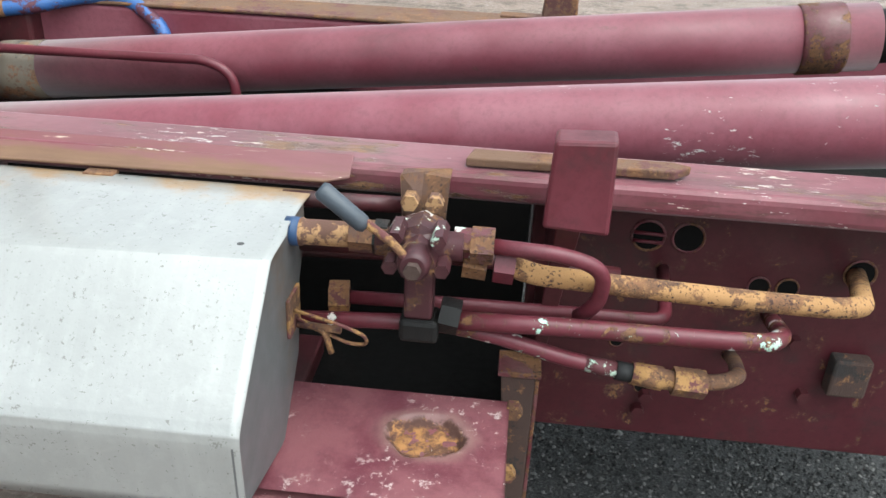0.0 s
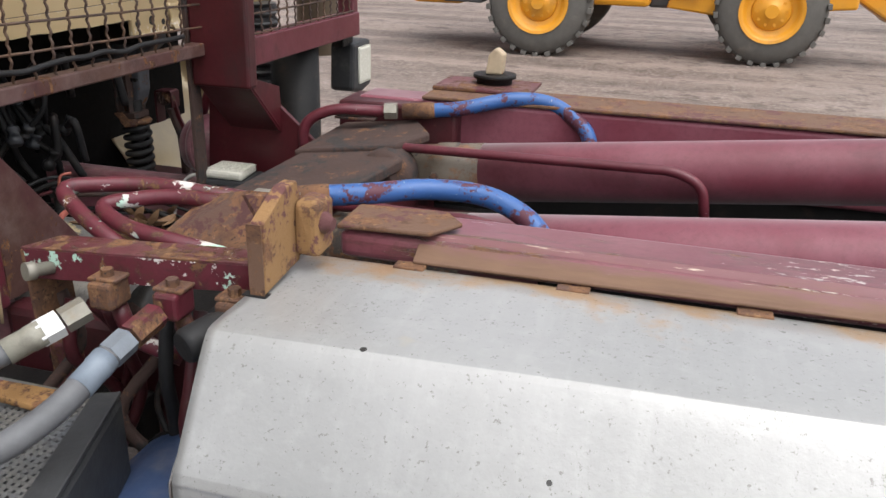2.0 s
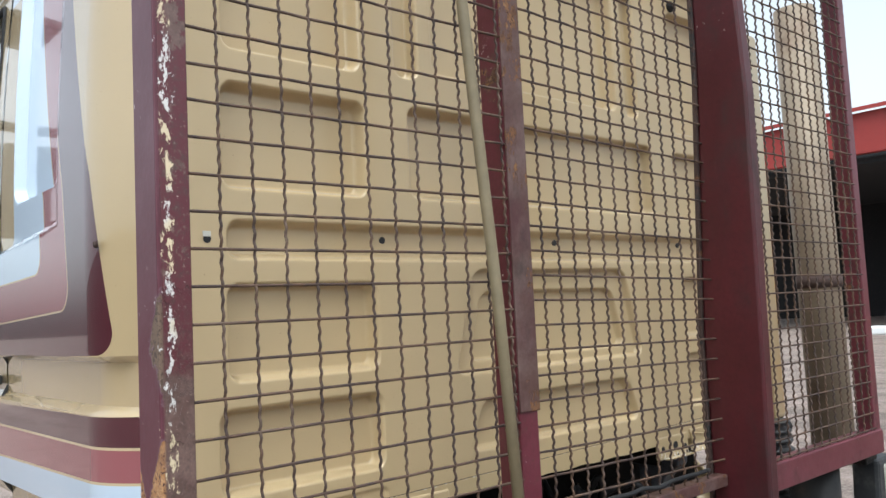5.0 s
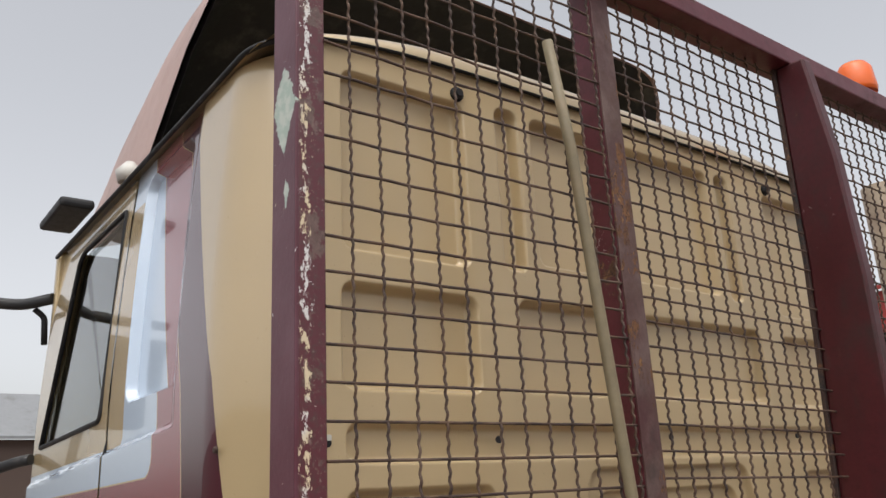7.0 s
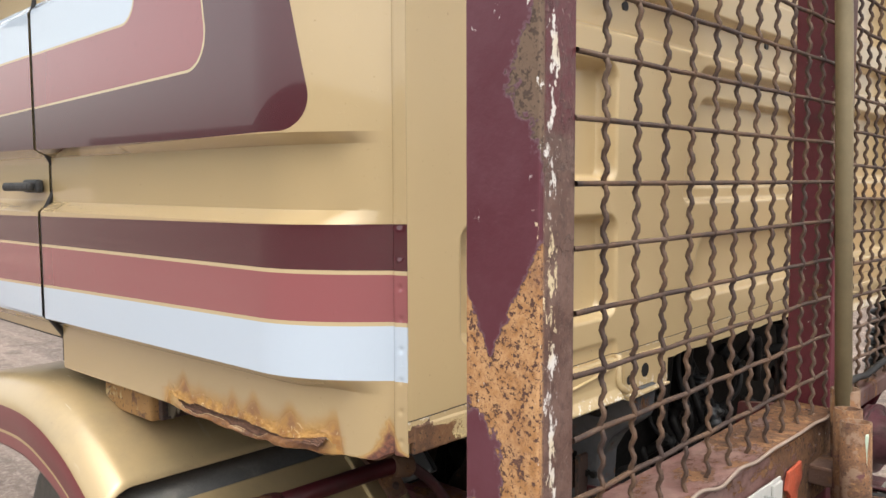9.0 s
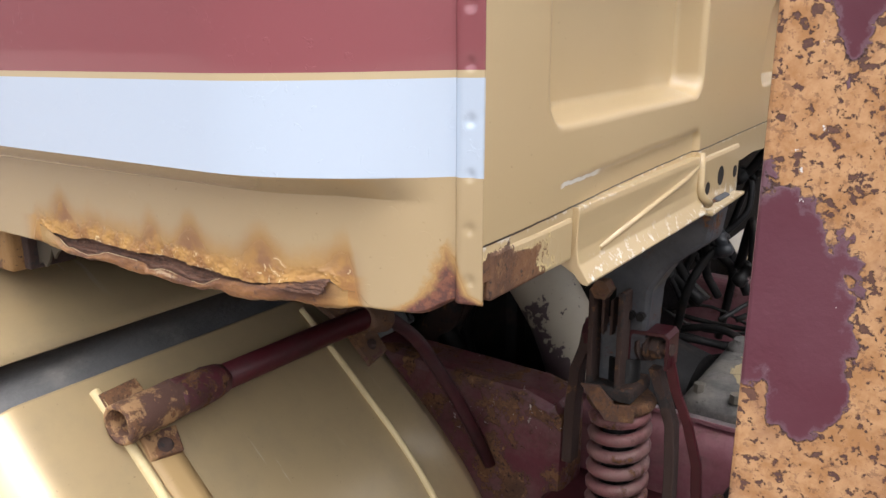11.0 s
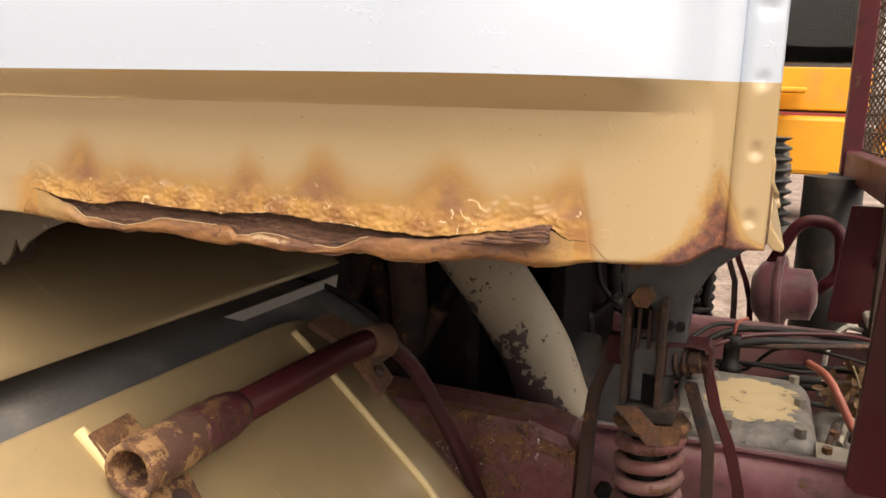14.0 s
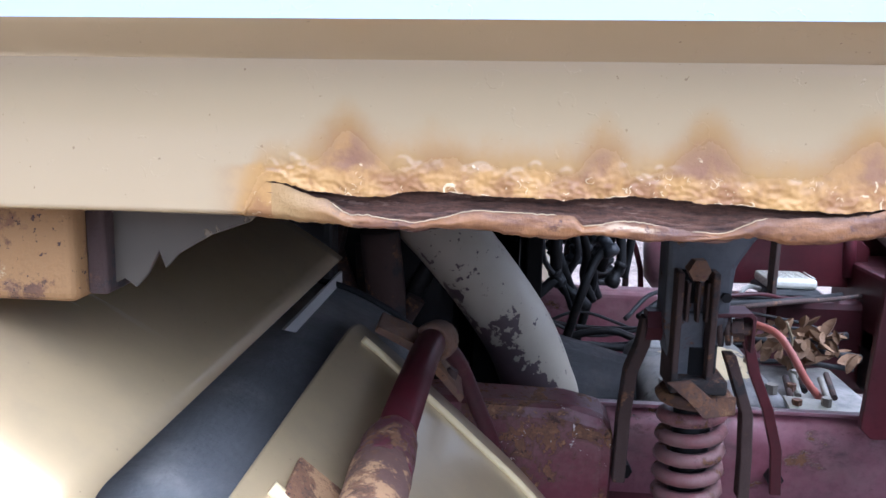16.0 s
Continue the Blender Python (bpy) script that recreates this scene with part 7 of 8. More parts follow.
far_ram = ram("lifting_ram", (0.62, 1.715, 0.905), (2.83, 1.62, 1.163), 0.078, "maroon hydraulic ram with a rusty collar", maroon_far)
part("feed_pipe", tube(bent([(0.44, 1.655, 0.962), (0.50, 1.64, 0.985), (1.235, 1.575, 1.01), (1.30, 1.57, 0.98), (1.315, 1.57, 0.87)], 0.06, 8), 0.0125, 12), maroon, far_ram, "thin maroon feed pipe")
part("pipe_elbow", turned((0.40, 1.67, 0.958), (0.47, 1.65, 0.966), ((0, 0.02), (0.5, 0.024), (1, 0.018)), 14), grease, far_ram)
part("end_ring", turned((2.66, 1.627, 1.143), (2.76, 1.623, 1.155), ((0, 0.0795), (0.05, 0.0825), (0.95, 0.0825), (1, 0.0795)), 36), maroon_rusty, far_ram)
part("end_cap", turned((2.80, 1.622, 1.16), (2.95, 1.615, 1.177), ((0, 0.062), (0.9, 0.062), (1, 0.05)), 30), black_rubber, far_ram)
near_ram = ram("lifting_ram", (0.70, 1.20, 0.88), (3.1, 1.06, 1.165), 0.083, "maroon hydraulic ram flecked with white chips", maroon_boom)
part("feed_pipe", tube(bent([(0.45, 1.22, 0.95), (0.60, 1.17, 0.975), (0.86, 1.14, 0.985), (0.95, 1.14, 0.96)], 0.05, 8), 0.013, 12), maroon, near_ram)

head = thing("ram_mounting", (0.4, 1.5, 0.9), "rusty brown fabricated ram mounting", "mounting")
part("mount_plate", prism([(0.20, 1.25, 0.90), (0.50, 1.27, 0.935), (0.56, 1.55, 0.95), (0.50, 1.62, 0.955), (0.26, 1.60, 0.93)], (0, 0, 0.03), 0.006), rust_dark, head)
part("mount_plate", prism([(0.24, 1.58, 0.94), (0.52, 1.60, 0.975), (0.58, 1.72, 0.985), (0.50, 1.85, 0.99), (0.28, 1.85, 0.965)], (0, 0, 0.025), 0.006), rust_dark, head)
part("mount_web", block(0.20, 0.56, 1.24, 1.85, 0.70, 0.90, 0.01), maroon_dark, head)
part("pivot_boss", turned((0.50, 1.50, 0.91), (0.50, 1.64, 0.92), ((0, 0.055), (0.4, 0.055), (0.42, 0.075), (1, 0.075)), 24), rust_dark, head)

# hose pair in worn blue paint
hs = thing("blue_hose", (0.9, 1.0, 1.0), "hydraulic hose in worn blue paint over maroon", "hose", "blue hoses")
part("hose", tube(spline([(0.60, 0.90, 1.082), (0.70, 0.935, 1.088), (0.80, 1.0, 1.088), (0.90, 1.02, 1.08), (0.975, 1.005, 1.055), (1.015, 0.985, 1.025), (1.035, 0.975, 0.99)], 8), 0.0195, 16), blue_hose_paint, hs)
part("ferrule", turned((0.55, 0.875, 1.078), (0.64, 0.913, 1.0845), ((0, 0.021), (0.8, 0.0225), (1, 0.021)), 16), rust, hs)
hs = thing("blue_hose", (0.8, 1.9, 1.0), "hydraulic hose in worn blue paint over maroon", "hose", "blue hoses")
part("hose", tube(spline([(0.53, 1.825, 1.046), (0.64, 1.85, 1.058), (0.76, 1.90, 1.082), (0.87, 1.92, 1.077), (0.95, 1.90, 1.04), (0.99, 1.885, 1.0), (1.0, 1.875, 0.95)], 8), 0.021, 16), blue_hose_paint, hs)
part("ferrule", turned((0.47, 1.812, 1.043), (0.56, 1.832, 1.049), ((0, 0.022), (0.8, 0.024), (1, 0.022)), 16), rust, hs)
part("union_nut", hexagon((0.42, 1.80, 1.042), (0.455, 1.808, 1.043), 0.024), zinc, hs)
part("feed_pipe", tube(bent([(0.43, 1.80, 1.042), (0.27, 1.76, 1.045), (0.19, 1.74, 1.0), (0.20, 1.74, 0.86)], 0.05, 8), 0.016, 12), maroon, hs)
part("pipe_clip", block(0.28, 0.40, 1.765, 1.80, 1.016, 1.024, 0.002), rust_dark, hs)

farb = thing("far_beam", (1.6, 1.95, 0.9), "maroon far side beam with a rusty top edge", "beam")
part("beam_body", block(0.30, 3.3, 1.90, 2.03, 0.86, 1.062, 0.012, None, 3), maroon_boom, farb)
part("top_plate", block(0.50, 3.3, 1.895, 2.09, 1.0645, 1.074, 0.003), rust_flange, farb)
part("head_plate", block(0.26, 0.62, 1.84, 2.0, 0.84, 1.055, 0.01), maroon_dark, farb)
outr = thing("outrigger_post", (0.66, 2.12, 1.07), "short dark outrigger post with a pale wooden peg", "post")
part("post_base", turned((0.665, 2.12, 1.03), (0.665, 2.12, 1.115), ((0, 0.075), (0.3, 0.055), (0.85, 0.055), (0.86, 0.066), (1, 0.066)), 24), grease, outr)
part("peg", prism([(0.64, 2.095, 1.115), (0.69, 2.10, 1.115), (0.695, 2.105, 1.175), (0.668, 2.10, 1.195), (0.648, 2.095, 1.175)], (0, 0.045, 0), 0.006), plain("pale_timber", (0.42, 0.33, 0.22), 0.7), outr)
part("base_plate", block(0.50, 0.80, 2.0, 2.2, 1.0745, 1.086, 0.003), maroon_rusty, outr)
fs = thing("stop_block", (2.12, 2.08, 1.07), "brown rusted stop block on the far beam", "stop block")
part("stop_body", prism([(2.07, 2.05, 1.072), (2.175, 2.05, 1.072), (2.17, 2.05, 1.15), (2.08, 2.05, 1.16)], (0, 0.07, 0), 0.006), rust, fs)
part("stop_bar", block(1.95, 2.25, 2.03, 2.09, 1.0745, 1.08, 0.002), rust, fs)

# ---- rear chassis side with the valve and pipes ----
rearp = thing("chassis_side_plate", (2.5, 0.95, 0.5), "tall maroon chassis side plate with slots and rust", "chassis plate")
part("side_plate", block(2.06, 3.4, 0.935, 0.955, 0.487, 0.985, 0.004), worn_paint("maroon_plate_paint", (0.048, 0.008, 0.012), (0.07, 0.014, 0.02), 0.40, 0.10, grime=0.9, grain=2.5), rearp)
# near-black sheets put the shade of the cavity behind the valve into colour
part("inner_rail", block(1.0, 2.06, 1.06, 1.10, 0.487, 0.97, 0.004), grime_shade, rearp, "near-black backing for the shaded cavity behind the valve")
part("inner_shelf", block(1.0, 2.06, 0.76, 1.02, 0.60, 0.625, 0.004), grime_shade, rearp)
# slots are black discs, the shade of the openings put into their colour
for x, z, r in ((2.265, 0.924, 0.028), (2.335, 0.925, 0.027), (2.474, 0.84, 0.019), (2.524, 0.841, 0.019), (2.640, 0.882, 0.026), (2.30, 0.60, 0.012), (2.40, 0.64, 0.012), (2.45, 0.69, 0.012), (2.24, 0.70, 0.012)):
    part("slot", turned((x, 0.936, z), (x, 0.9335, z), ((0, r), (1, r * 0.96)), 20), grime_shade, rearp)
    part("slot_rim", ring((x, 0.9345, z), (x, 0.932, z), r * 1.12, r * 0.95), maroon_rusty, rearp)
for z in (0.914, 0.930):
    part("slot_bar", tube([(2.238, 0.931, z), (2.292, 0.931, z - 0.002)], 0.0035, 8), maroon, rearp)
for x, z in ((2.56, 0.735), (2.30, 0.55), (2.31, 0.585), (2.60, 0.62), (2.44, 0.62)):
    part("plate_bolt", hexagon((x, 0.935, z), (x, 0.915, z), 0.013), maroon_dark, rearp)
part("side_lug", block(2.63, 2.70, 0.90, 0.935, 0.64, 0.72, 0.006), rust_dark, rearp)
stand = thing("beam_stop", (2.11, 0.70, 0.88), "upright maroon stop plate welded to the beam", "stop plate")
part("stop_body", prism([(2.064, 0.688, 1.034), (2.160, 0.676, 1.034), (2.158, 0.69, 1.172), (2.070, 0.69, 1.168)], (0.004, 0.06, 0), 0.006), maroon, stand)
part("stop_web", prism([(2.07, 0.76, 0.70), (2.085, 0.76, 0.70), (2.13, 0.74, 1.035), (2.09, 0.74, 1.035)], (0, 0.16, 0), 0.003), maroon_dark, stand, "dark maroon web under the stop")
part("weld_bead", roughen(tube([(2.075, 0.752, 1.072), (2.115, 0.752, 1.074), (2.158, 0.752, 1.073)], 0.006, 8), 0.002, 90), rust, stand)
low = thing("support_shelf", (1.87, 0.58, 0.68), "maroon shelf plate with a rust-eaten hollow", "shelf")
def crater(x, y):
    """1 deep in the rust-eaten hollow of the shelf, 0 outside."""
    a, b = (x - 1.915) / 0.062, (y - 0.603) / 0.046
    r = math.hypot(a, b) * (1 + 0.22 * noise.noise(Vector((math.atan2(b, a) * 1.3, 3, 0))))
    return smooth01((1.08 - r) / 0.30)


def shelf_top(u, v):
    x, y = lerp(1.60, 2.043, u), lerp(0.46, 0.70, v)
    d = crater(x, y)
    rough = noise.noise(Vector((x * 70, y * 70, 2))) + 0.5 * noise.noise(Vector((x * 190, y * 190, 5)))
    return (x, y, 0.698 + 0.012 * v - d * (0.017 + 0.004 * rough))


def shelf_mat():
    """Scuffed maroon paint, eaten through to layered rust round the hollow."""
    m = Mat("rust_eaten_shelf_paint")
    x, y, z = m.xyz()
    col = m.mix(m.noise(9, 7, 0.7).step(0.36, 0.62), (0.10, 0.022, 0.034), (0.17, 0.06, 0.07))
    col = m.mix(m.noise(55, 6, 0.75).step(0.56, 0.64) * m.noise(7, 4).step(0.42, 0.6) * 0.8, col, (0.48, 0.40, 0.38))
    a, b = (x - 1.915) * 16.1, (y - 0.603) * 21.7
    r = (a * a + b * b).math("SQRT") + (m.noise(24, 6, 0.7) - 0.5) * 0.7
    col = m.mix(r.step(1.5, 1.05) * 0.3, col, (0.30, 0.22, 0.18))
    pit = m.mix(m.noise(45, 6, 0.7).step(0.4, 0.62), (0.10, 0.045, 0.025), (0.33, 0.16, 0.055))
    col = m.mix(r.step(1.02, 0.92), col, pit)
    col = m.mix(r.step(1.1, 0.95) * r.step(0.62, 0.85) * m.noise(60, 4).step(0.4, 0.55), col, (0.07, 0.03, 0.022))
    m.set("Base Color", col)
    m.set("Roughness", r.step(1.1, 0.9) * 0.4 + 0.45)
    m.bump(m.noise(80, 6, 0.7), 0.0015)
    return m.mat


part("shelf_plate", prism([(1.60, 0.46, 0.672), (1.60, 0.70, 0.684), (2.043, 0.70, 0.684), (2.043, 0.46, 0.672)], (0, 0, 0.008), 0.002), shelf_paint, low)
sheet_part("shelf_top", 130, 70, shelf_top, shelf_mat(), low, "scuffed top eaten through by rust")
part("shelf_edge", prism([(2.043, 0.46, 0.672), (2.043, 0.70, 0.684), (2.043, 0.70, 0.710), (2.043, 0.46, 0.698)], (-0.003, 0, 0)), shelf_paint, low)
brace = thing("shelf_brace", (2.06, 0.72, 0.5), "rusted angle brace bolted beside the shelf", "brace")
part("brace_face", prism([(2.025, 0.70, 0.765), (2.082, 0.70, 0.768), (2.082, 0.70, 0.50), (2.045, 0.70, 0.50)], (0, 0.02, 0), 0.003), rust_dark, brace)
part("brace_top", block(2.02, 2.09, 0.695, 0.76, 0.762, 0.772, 0.002), maroon_rusty, brace)
part("brace_side", prism([(2.082, 0.70, 0.768), (2.082, 0.93, 0.80), (2.082, 0.93, 0.49), (2.082, 0.70, 0.40)], (0.006, 0, 0), 0.001), maroon_rusty, brace)
for z in (0.70, 0.565):
    part("brace_bolt", hexagon((2.05, 0.70, z), (2.05, 0.682, z), 0.016), rust_yellow, brace)

valve = thing("hydraulic_valve", (1.89, 0.62, 0.9), "maroon hydraulic lever valve with rust and mint chips", "valve")
vb = turned((1.893, 0.70, 1.01), (1.893, 0.585, 1.012), ((0, 0.034), (0.2, 0.042), (0.62, 0.042), (0.66, 0.03), (1, 0.028)), 8)
for f in vb.faces:
    f.smooth = False
body = part("valve_body", vb, maroon_valve, valve)
part("body_arm", turned((1.83, 0.64, 1.018), (1.955, 0.64, 1.018), ((0, 0.022), (0.2, 0.022), (0.22, 0.028), (0.78, 0.028), (0.8, 0.022), (1, 0.022)), 8), maroon_valve, body)
part("body_stem", block(1.874, 1.916, 0.615, 0.655, 0.905, 0.995, 0.005), maroon_valve, body)
part("stem_foot", block(1.868, 1.926, 0.608, 0.662, 0.868, 0.905, 0.007), grease, body)
for dx, dz in ((-0.036, -0.008), (0.036, -0.008), (-0.03, 0.036), (0.03, 0.036)):
    part("body_bolt", hexagon((1.893 + dx, 0.64, 1.012 + dz), (1.893 + dx, 0.585, 1.012 + dz), 0.0115), maroon_valve, body)
part("pivot_boss", turned((1.893, 0.60, 1.018), (1.893, 0.557, 1.02), ((0, 0.022), (0.8, 0.022), (1, 0.017)), 20), maroon_valve, body)
part("boss_nut", hexagon((1.893, 0.557, 1.02), (1.893, 0.546, 1.02), 0.012), rust_dark, body)
lever = part("lever_rod", tube([(1.886, 0.565, 1.028), (1.86, 0.575, 1.05), (1.82, 0.58, 1.076)], 0.0065, 10), rust_yellow, valve)
part("lever_grip", turned((1.826, 0.58, 1.066), (1.762, 0.585, 1.115), ((0, 0.009), (0.1, 0.0125), (0.92, 0.0135), (1, 0.010)), 18), plain("slate_grip", (0.045, 0.055, 0.07), 0.5), lever, "slate-grey rubber grip")
bracket = part("hanger", prism([(1.85, 0.775, 1.078), (1.925, 0.775, 1.084), (1.925, 0.735, 1.087), (1.92, 0.725, 1.0), (1.855, 0.725, 1.0), (1.85, 0.735, 1.082)], (0, -0.008, 0.0), 0.002), rust, valve, "rusty hanger bracket")
for x in (1.868, 1.905):
    part("hanger_bolt", hexagon((x, 0.72, 1.053), (x, 0.696, 1.053), 0.0135), rust_crumbly, bracket)
for a, b, r, mat in (((1.94, 0.65, 1.02), (1.965, 0.65, 1.02), 0.022, maroon_mint), ((1.965, 0.65, 1.018), (1.998, 0.65, 1.018), 0.027, maroon_rusty), ((1.955, 0.67, 0.985), (1.99, 0.67, 0.982), 0.028, maroon_rusty), ((2.0, 0.67, 0.982), (2.03, 0.67, 0.98), 0.029, maroon), ((1.925, 0.64, 0.905), (1.955, 0.64, 0.90), 0.027, grease), ((1.79, 0.65, 1.018), (1.825, 0.65, 1.018), 0.024, rust), ((1.825, 0.65, 1.018), (1.845, 0.65, 1.018), 0.026, grease), ((1.735, 0.74, 0.856), (1.768, 0.745, 0.856), 0.028, rust_yellow)):
    part("hex_nut", hexagon(a, b, r), mat, valve)
part("sleeve", turned((1.705, 0.65, 1.016), (1.79, 0.65, 1.018), ((0, 0.021), (0.18, 0.021), (0.2, 0.019), (1, 0.019)), 18), rust_crumbly, valve, "rusty sleeve")
part("tape", turned((1.695, 0.65, 1.016), (1.716, 0.65, 1.016), ((0, 0.0215), (1, 0.0215)), 18), plain("blue_sleeve", (0.025, 0.06, 0.14), 0.5, vary=0.4, dirt=0.6), valve)

PIPES = (
    ([(1.99, 0.65, 1.018), (2.10, 0.65, 1.014), (2.160, 0.655, 0.992), (2.160, 0.675, 0.925), (2.135, 0.70, 0.885)], 0.0118, maroon),
    ([(2.02, 0.67, 0.98), (2.06, 0.68, 0.962), (2.20, 0.70, 0.945), (2.40, 0.71, 0.933), (2.52, 0.715, 0.930), (2.565, 0.735, 0.925), (2.60, 0.83, 0.90), (2.636, 0.94, 0.878)], 0.0165, rust_pitted),
    ([(1.95, 0.64, 0.895), (2.11, 0.66, 0.888), (2.32, 0.66, 0.889), (2.42, 0.665, 0.889), (2.445, 0.70, 0.882), (2.47, 0.80, 0.84), (2.506, 0.94, 0.779)], 0.0145, maroon_mint),
    ([(1.70, 0.67, 0.855), (1.82, 0.655, 0.872), (1.92, 0.66, 0.875), (2.01, 0.66, 0.862), (2.12, 0.66, 0.832), (2.21, 0.66, 0.818), (2.30, 0.66, 0.808)], 0.0125, maroon_mint),
    ([(2.30, 0.66, 0.809), (2.36, 0.665, 0.811), (2.392, 0.69, 0.808), (2.42, 0.80, 0.76), (2.455, 0.94, 0.687)], 0.0125, rust),
    ([(1.76, 0.745, 0.856), (1.94, 0.75, 0.858), (2.12, 0.75, 0.86), (2.28, 0.75, 0.86), (2.30, 0.93, 0.86)], 0.0115, maroon),
    ([(1.66, 0.70, 0.975), (1.85, 0.70, 0.978), (1.96, 0.69, 0.98)], 0.015, maroon_dark),
    ([(1.66, 0.76, 1.018), (1.74, 0.76, 1.02), (1.86, 0.76, 1.022)], 0.0135, maroon_dark),
    ([(1.66, 0.76, 0.93), (1.9, 0.77, 0.935), (2.2, 0.78, 0.92)], 0.014, maroon_dark),
)
for pts, r, mat in PIPES:
    tagged(mesh_object("hydraulic_pipe", tube(bent(pts, 0.035, 6), r, 14), mat), "rusty maroon steel hydraulic pipe along the chassis", "pipe", "hydraulic pipes")
fer = thing("pipe_union", (2.29, 0.66, 0.81), "rust-yellow hydraulic pipe union", "pipe union")
part("union_sleeve", turned((2.222, 0.66, 0.817), (2.30, 0.66, 0.808), ((0, 0.018), (0.6, 0.019), (0.62, 0.016), (1, 0.016)), 16), rust_yellow, fer)
part("union_nut", hexagon((2.285, 0.66, 0.81), (2.335, 0.662, 0.806), 0.0225), rust_yellow, fer)
part("tape_band", turned((2.198, 0.66, 0.82), (2.222, 0.66, 0.817), ((0, 0.015), (1, 0.015)), 14), black_rubber, fer)
part("paint_patch", turned((2.15, 0.66, 0.8275), (2.198, 0.66, 0.82), ((0, 0.0129), (1, 0.0129)), 14), two_coats("flaking_mint_cuff", (0.46, 0.58, 0.48), (0.085, 0.022, 0.028), 60, 0.45), fer)
solo("cover_shelf", block(0.70, 1.68, 0.70, 0.92, 0.62, 0.66, 0.005), maroon_dark, "grimy maroon shelf under the cover", "shelf")
bar = thing("frame_bar", (0.3, 0.74, 0.6), "grimy dark bar with brackets beside the chassis rail", "bar")
part("bar_body", block(-0.3, 0.33, 0.72, 0.78, 0.60, 0.70, 0.008), grease, bar)
for x in (-0.12, 0.18):
    part("bar_bracket", block(x, x + 0.05, 0.69, 0.722, 0.58, 0.82, 0.004), maroon_rusty if x > 0.1 else maroon_dark, bar)
for k in range(12):
    x = 0.24 + 0.038 * k
    pts = [(x, random.uniform(0.64, 0.70), 0.94), (x + random.uniform(-0.03, 0.03), random.uniform(0.63, 0.74), 0.84), (x + random.uniform(-0.06, 0.06), random.uniform(0.62, 0.76), 0.72), (x + random.uniform(-0.1, 0.1), random.uniform(0.62, 0.76), 0.60)]
    tagged(mesh_object("drop_hose", tube(spline(pts, 5), random.choice((0.006, 0.009, 0.012)), 8), random.choice((grease, black_rubber, maroon_dark, rust_dark))), "grimy hydraulic line dropping behind the hose rail", "hose", "lines behind the hose rail")

# ---- wheel loader across the yard ----
loader = thing("wheel_loader", (0.8, 11.0, 0), "yellow wheel loader parked on the mud", "wheel loader")


def loader_wheel(x, y):
    def open_turned(a, b, profile, sides):
        a, b = Vector(a), Vector(b)
        return tube([a.lerp(b, q) for q, _ in profile], 1, sides, None, False, [r for _, r in profile])

    tyre = open_turned((x, y, 0.66), (x, y + 0.55, 0.66), ((0, 0.37), (0.02, 0.50), (0.10, 0.612), (0.22, 0.655), (0.78, 0.655), (0.9, 0.612), (0.98, 0.5), (1, 0.37)), 48)
    wheel = part("wheel", tyre, tyre_rubber, loader, "muddy tyre with heavy lugs")
    for k in range(26):
        a = 2 * math.pi * k / 26
        lug = block(-0.035, 0.035, 0.0, 0.26, 0.622, 0.675, 0.008)
        bmesh.ops.rotate(lug, verts=lug.verts[:], cent=(0, 0, 0), matrix=Matrix.Rotation(a, 3, "Y"))
        bmesh.ops.translate(lug, verts=lug.verts[:], vec=(x, y + 0.02, 0.66))
        part("lug", lug, tyre_rubber, wheel)
    part("rim", open_turned((x, y - 0.015, 0.66), (x, y + 0.2, 0.66), ((0, 0.385), (0.01, 0.38), (0.02, 0.355), (0.05, 0.34), (0.25, 0.31), (0.38, 0.285), (0.42, 0.24), (0.43, 0.02)), 40), yellow_paint, wheel, "yellow wheel rim")
    part("hub", turned((x, y + 0.08, 0.66), (x, y - 0.03, 0.66), ((0, 0.24), (0.25, 0.22), (0.4, 0.15), (0.6, 0.13), (0.62, 0.09), (1, 0.08)), 24), yellow_paint, wheel)
    for k in range(10):
        a = 2 * math.pi * k / 10
        part("wheel_nut", hexagon((x + 0.17 * math.cos(a), y + 0.078, 0.66 + 0.17 * math.sin(a)), (x + 0.17 * math.cos(a), y + 0.035, 0.66 + 0.17 * math.sin(a)), 0.022), yellow_paint, wheel)


loader_wheel(2.2, 10.55)
loader_wheel(-0.60, 10.2)
for x, y in ((2.2, 12.4), (-0.6, 12.1)):
    part("far_wheel", turned((x, y, 0.79), (x, y + 0.5, 0.79), ((0, 0.45), (0.1, 0.74), (0.22, 0.79), (0.78, 0.79), (0.9, 0.74), (1, 0.45)), 40), tyre_rubber, loader)
part("rear_frame", block(-1.8, 0.75, 10.75, 12.2, 0.62, 1.35, 0.06), yellow_paint, loader)
part("front_frame", prism([(0.95, 10.85, 0.62), (1.55, 10.85, 0.55), (3.2, 10.85, 0.7), (3.2, 10.85, 1.5), (1.2, 10.85, 1.4)], (0, 1.2, 0), 0.03), yellow_paint, loader)
part("articulation", block(0.72, 1.0, 11.0, 11.9, 0.6, 1.25, 0.04), machine_grey, loader)
part("steering_ram", tube([(0.5, 10.8, 0.86), (1.35, 10.8, 0.80)], 0.045, 12), machine_grey, loader)
part("engine_hood", block(-1.75, -0.55, 10.8, 12.15, 1.35, 2.25, 0.1, None, 3), yellow_paint, loader)
part("counterweight", block(-2.45, -1.7, 10.7, 12.2, 0.55, 1.16, 0.08, None, 3), yellow_paint, loader)
part("boarding_step", block(-1.9, -1.38, 10.45, 10.8, 0.60, 0.80, 0.02), machine_grey, loader)
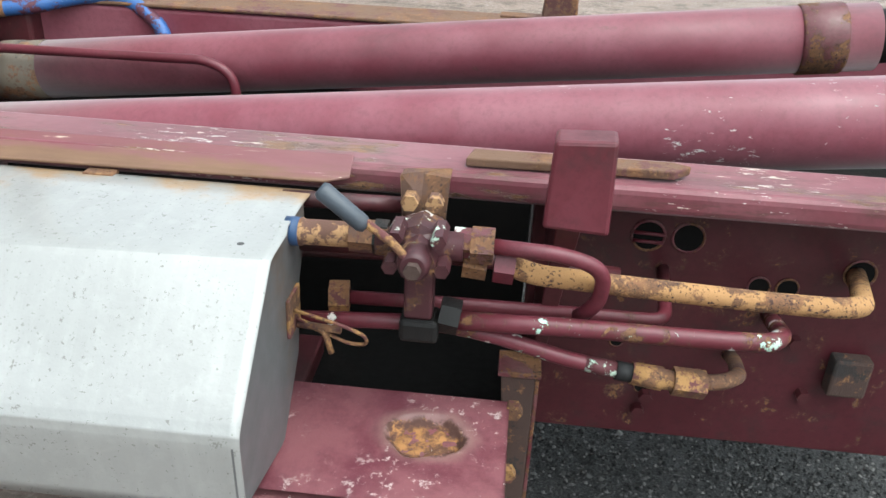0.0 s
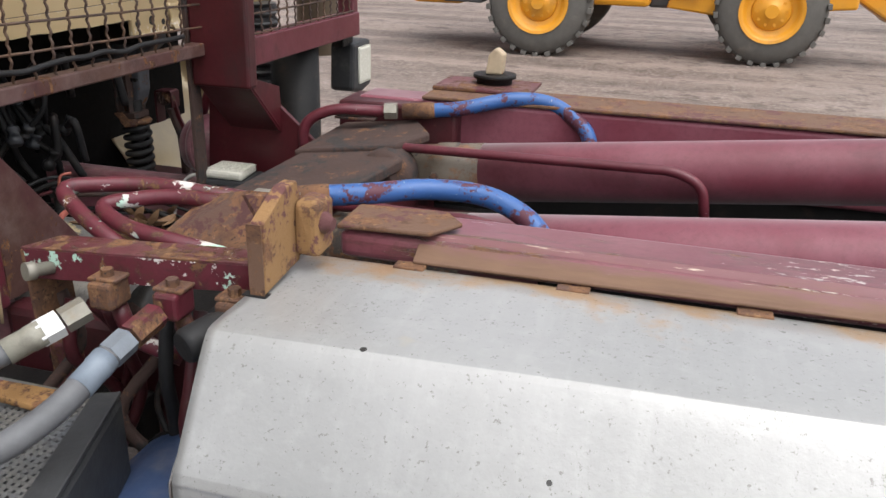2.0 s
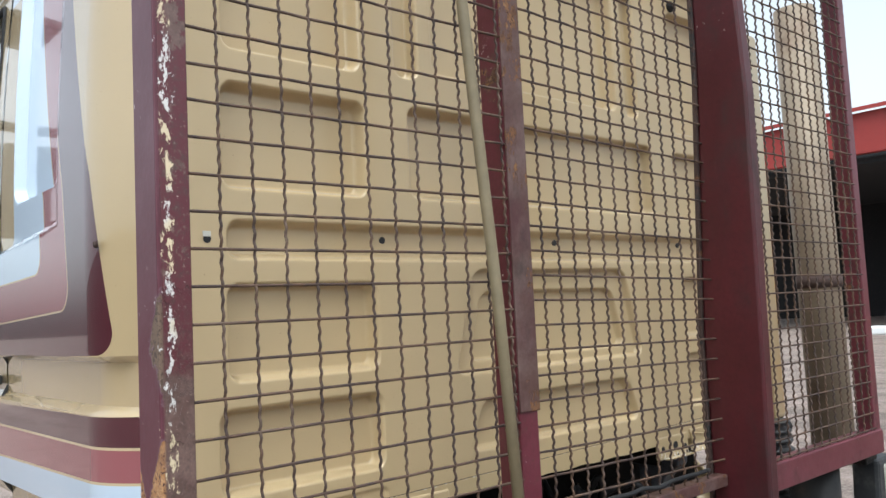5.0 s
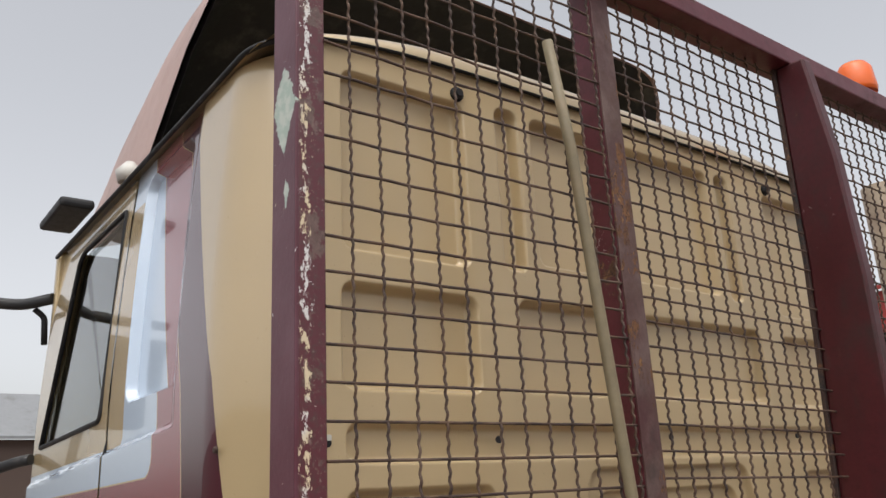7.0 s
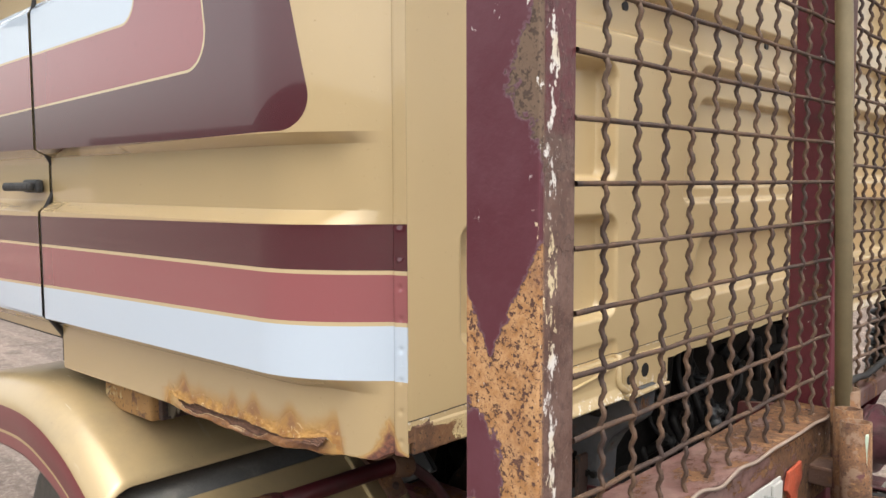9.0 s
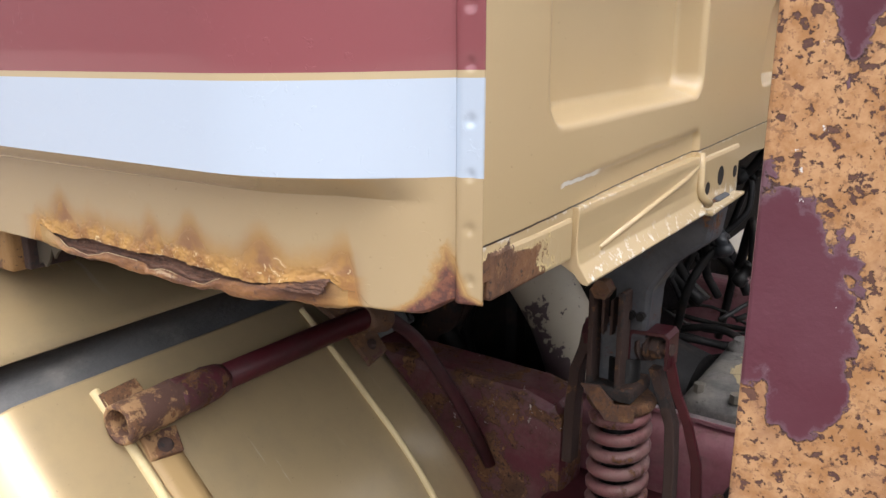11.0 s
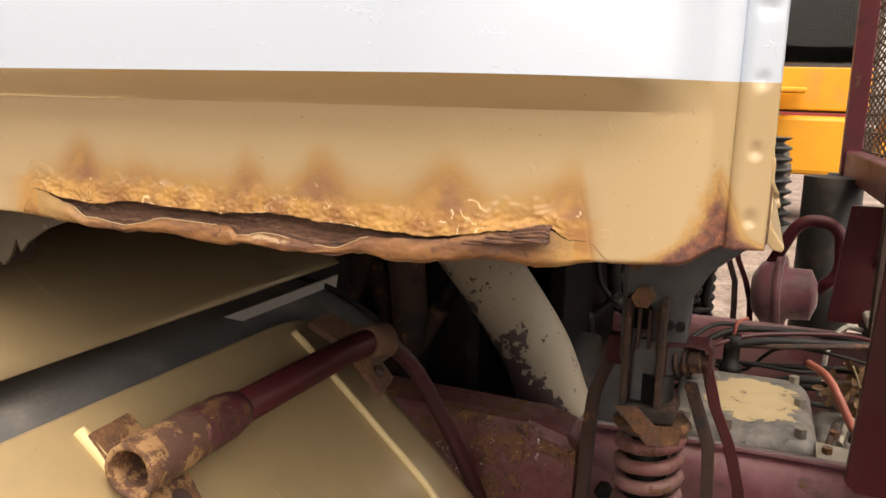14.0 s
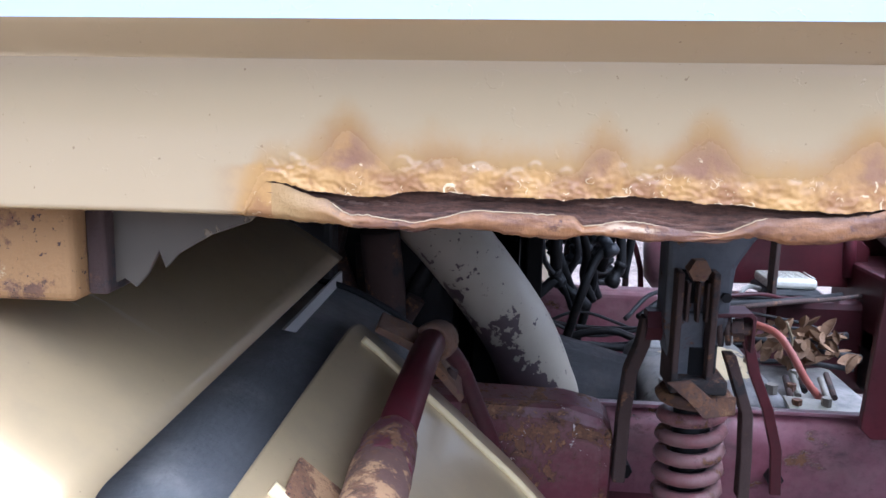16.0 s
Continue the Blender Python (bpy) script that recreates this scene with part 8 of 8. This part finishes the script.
cabl = part("operator_cab", block(-0.5, 0.95, 10.9, 12.1, 1.40, 3.2, 0.06), machine_grey, loader, "glazed operator cab")
part("cab_window", block(-0.35, 0.85, 10.885, 10.9, 2.0, 3.0, 0.01), glass, cabl)
part("cab_panel", block(-0.45, 0.9, 10.87, 10.9, 1.42, 1.95, 0.02), yellow_paint, cabl)
part("lift_arm", prism([(1.4, 11.2, 1.9), (2.0, 11.2, 1.9), (4.2, 11.2, 0.7), (4.0, 11.2, 0.4), (3.7, 11.2, 0.5)], (0, 0.5, 0), 0.04), yellow_paint, loader)
part("fender", block(-1.35, 0.15, 10.25, 10.8, 1.62, 1.68, 0.02), yellow_paint, loader)

# ---- barn, tanks and sheds beyond ----
barn = thing("red_barn", (-14, 44, 0), "red sheet-metal barn with a dark open front", "barn")
# the barn's unlit inside put in as near-black blocks
part("barn_side", block(-30, -9.5, 60, 62, 0, 12.2), dark_void, barn, "barn interior painted near black for its shade")
part("barn_fascia", block(-32, 4, 40.0, 40.35, 8.3, 10.3, 0.05), barn_red, barn, "red fascia")
part("barn_roof", prism([(-32, 39.6, 10.3), (4, 39.6, 10.3), (4, 52, 13.0), (-32, 52, 13.0)], (0, 0, 0.2)), barn_red, barn)
for x in (-31.5, -21, -10.6):
    part("barn_post", block(x, x + 0.5, 40.1, 40.6, 0, 8.4, 0.03), barn_red, barn)
part("barn_wall", block(-9.6, 4, 40.3, 40.5, 0, 8.4), barn_red, barn, "red ribbed wall")
for i in range(46):
    part("wall_rib", block(-9.5 + i * 0.29, -9.42 + i * 0.29, 40.24, 40.3, 0, 8.3), barn_red, barn)
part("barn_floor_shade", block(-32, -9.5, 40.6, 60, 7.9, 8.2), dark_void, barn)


def ibc(x, y, z):
    t = thing("liquid_tank", (x, y, z), "white plastic liquid tank in a steel cage", "liquid tank", "stacked liquid tanks")
    part("bottle", block(x - 0.55, x + 0.55, y - 0.5, y + 0.5, z + 0.16, z + 1.14, 0.07, None, 3), tank_white, t)
    part("pallet", block(x - 0.6, x + 0.6, y - 0.5, y + 0.5, z + 0.004, z + 0.15, 0.02), pale_sheet, t)
    for k in range(6):
        part("cage_bar", tube([(x - 0.57 + k * 0.228, y - 0.52, z + 0.12), (x - 0.57 + k * 0.228, y - 0.52, z + 1.12)], 0.014, 6), zinc, t)
    for k in range(4):
        part("cage_bar", tube([(x - 0.58, y - 0.53, z + 0.2 + k * 0.29), (x + 0.58, y - 0.53, z + 0.2 + k * 0.29)], 0.014, 6), zinc, t)


for x, n in ((-11.5, 1), (-10.3, 2), (-9.0, 3), (-7.8, 3)):
    for k in range(n):
        ibc(x, 36.0, k * 1.16)
solo("rubber_sheet_pile", block(-11.9, -10.2, 34.6, 35.2, 0.0, 0.9, 0.06), black_rubber, "low stack of black plastic sheets", "stack")
solo("pallet_of_plastic", block(-12.4, -10.0, 33.8, 34.4, 0.0, 0.35, 0.08), tank_white, "crumpled pale plastic on the ground", "plastic sheet")
shed = thing("grey_shed", (-46, 10, 0), "low shed with a grey sheet roof", "shed")
part("shed_wall", block(-54, -46, 2, 12.5, 0, 5.6), plain("shed_cladding", (0.07, 0.045, 0.035), 0.7), shed)
part("shed_roof", prism([(-45.4, 1.5, 5.6), (-45.4, 13, 5.6), (-50, 13, 8.3), (-50, 1.5, 8.3)], (0, 0, 0.15)), slate, shed)
pile = bmesh.new()
for i in range(260):
    a = Vector((random.uniform(4.5, 9.5), random.gauss(15.5, 0.5), random.uniform(0, 0.5)))
    b = a + Vector((random.uniform(-0.7, 0.7), random.uniform(-0.3, 0.3), random.uniform(0.1, 0.9)))
    tube([a, (a + b) / 2 + Vector((0, 0, random.uniform(-0.1, 0.1))), b], random.uniform(0.008, 0.02), 5, pile)
solo("brushwood", pile, plain("dry_twigs", (0.2, 0.14, 0.09), 0.9), "straggling heap of dry brushwood", "brushwood", kind="stuff")

# unseen backdrop, added so the cab side reflects a dark low horizon
solo("boundary_wall", block(-70, 45, -31.0, -30.6, 0, 5.4), plain("dark_backdrop", (0.085, 0.085, 0.07), 0.8, vary=0.4, scale=0.6), "long dark backdrop wall out of view across the yard", "wall", kind="structure")

# pebbles on the gravel behind the truck's side
peb = bmesh.new()
for i in range(16000):
    c = Vector((random.uniform(1.8, 3.5), random.uniform(0.9, 2.5), 0.002))
    r = random.uniform(0.002, 0.0075) * (2.0 if random.random() < 0.02 else 1.0)
    top = peb.verts.new(c + Vector((random.uniform(-r, r) * 0.3, random.uniform(-r, r) * 0.3, r * 0.8)))
    rim = [peb.verts.new(c + Vector((r * random.uniform(0.7, 1.2) * math.cos(k * 1.2566), r * random.uniform(0.7, 1.2) * math.sin(k * 1.2566), 0))) for k in range(5)]
    for k in range(5):
        peb.faces.new((rim[k], rim[(k + 1) % 5], top))
pm = Mat("gravel_stones")
pm.set("Base Color", pm.mix(Sock(pm.tree, pm.tree.nodes.new("ShaderNodeNewGeometry").outputs["Random Per Island"]).math("POWER", 2.2), (0.008, 0.008, 0.008), (0.16, 0.155, 0.15)))
pm.set("Roughness", 0.8)
solo("gravel", peb, pm.mat, "loose dark grey gravel on the ground", "gravel", kind="stuff")
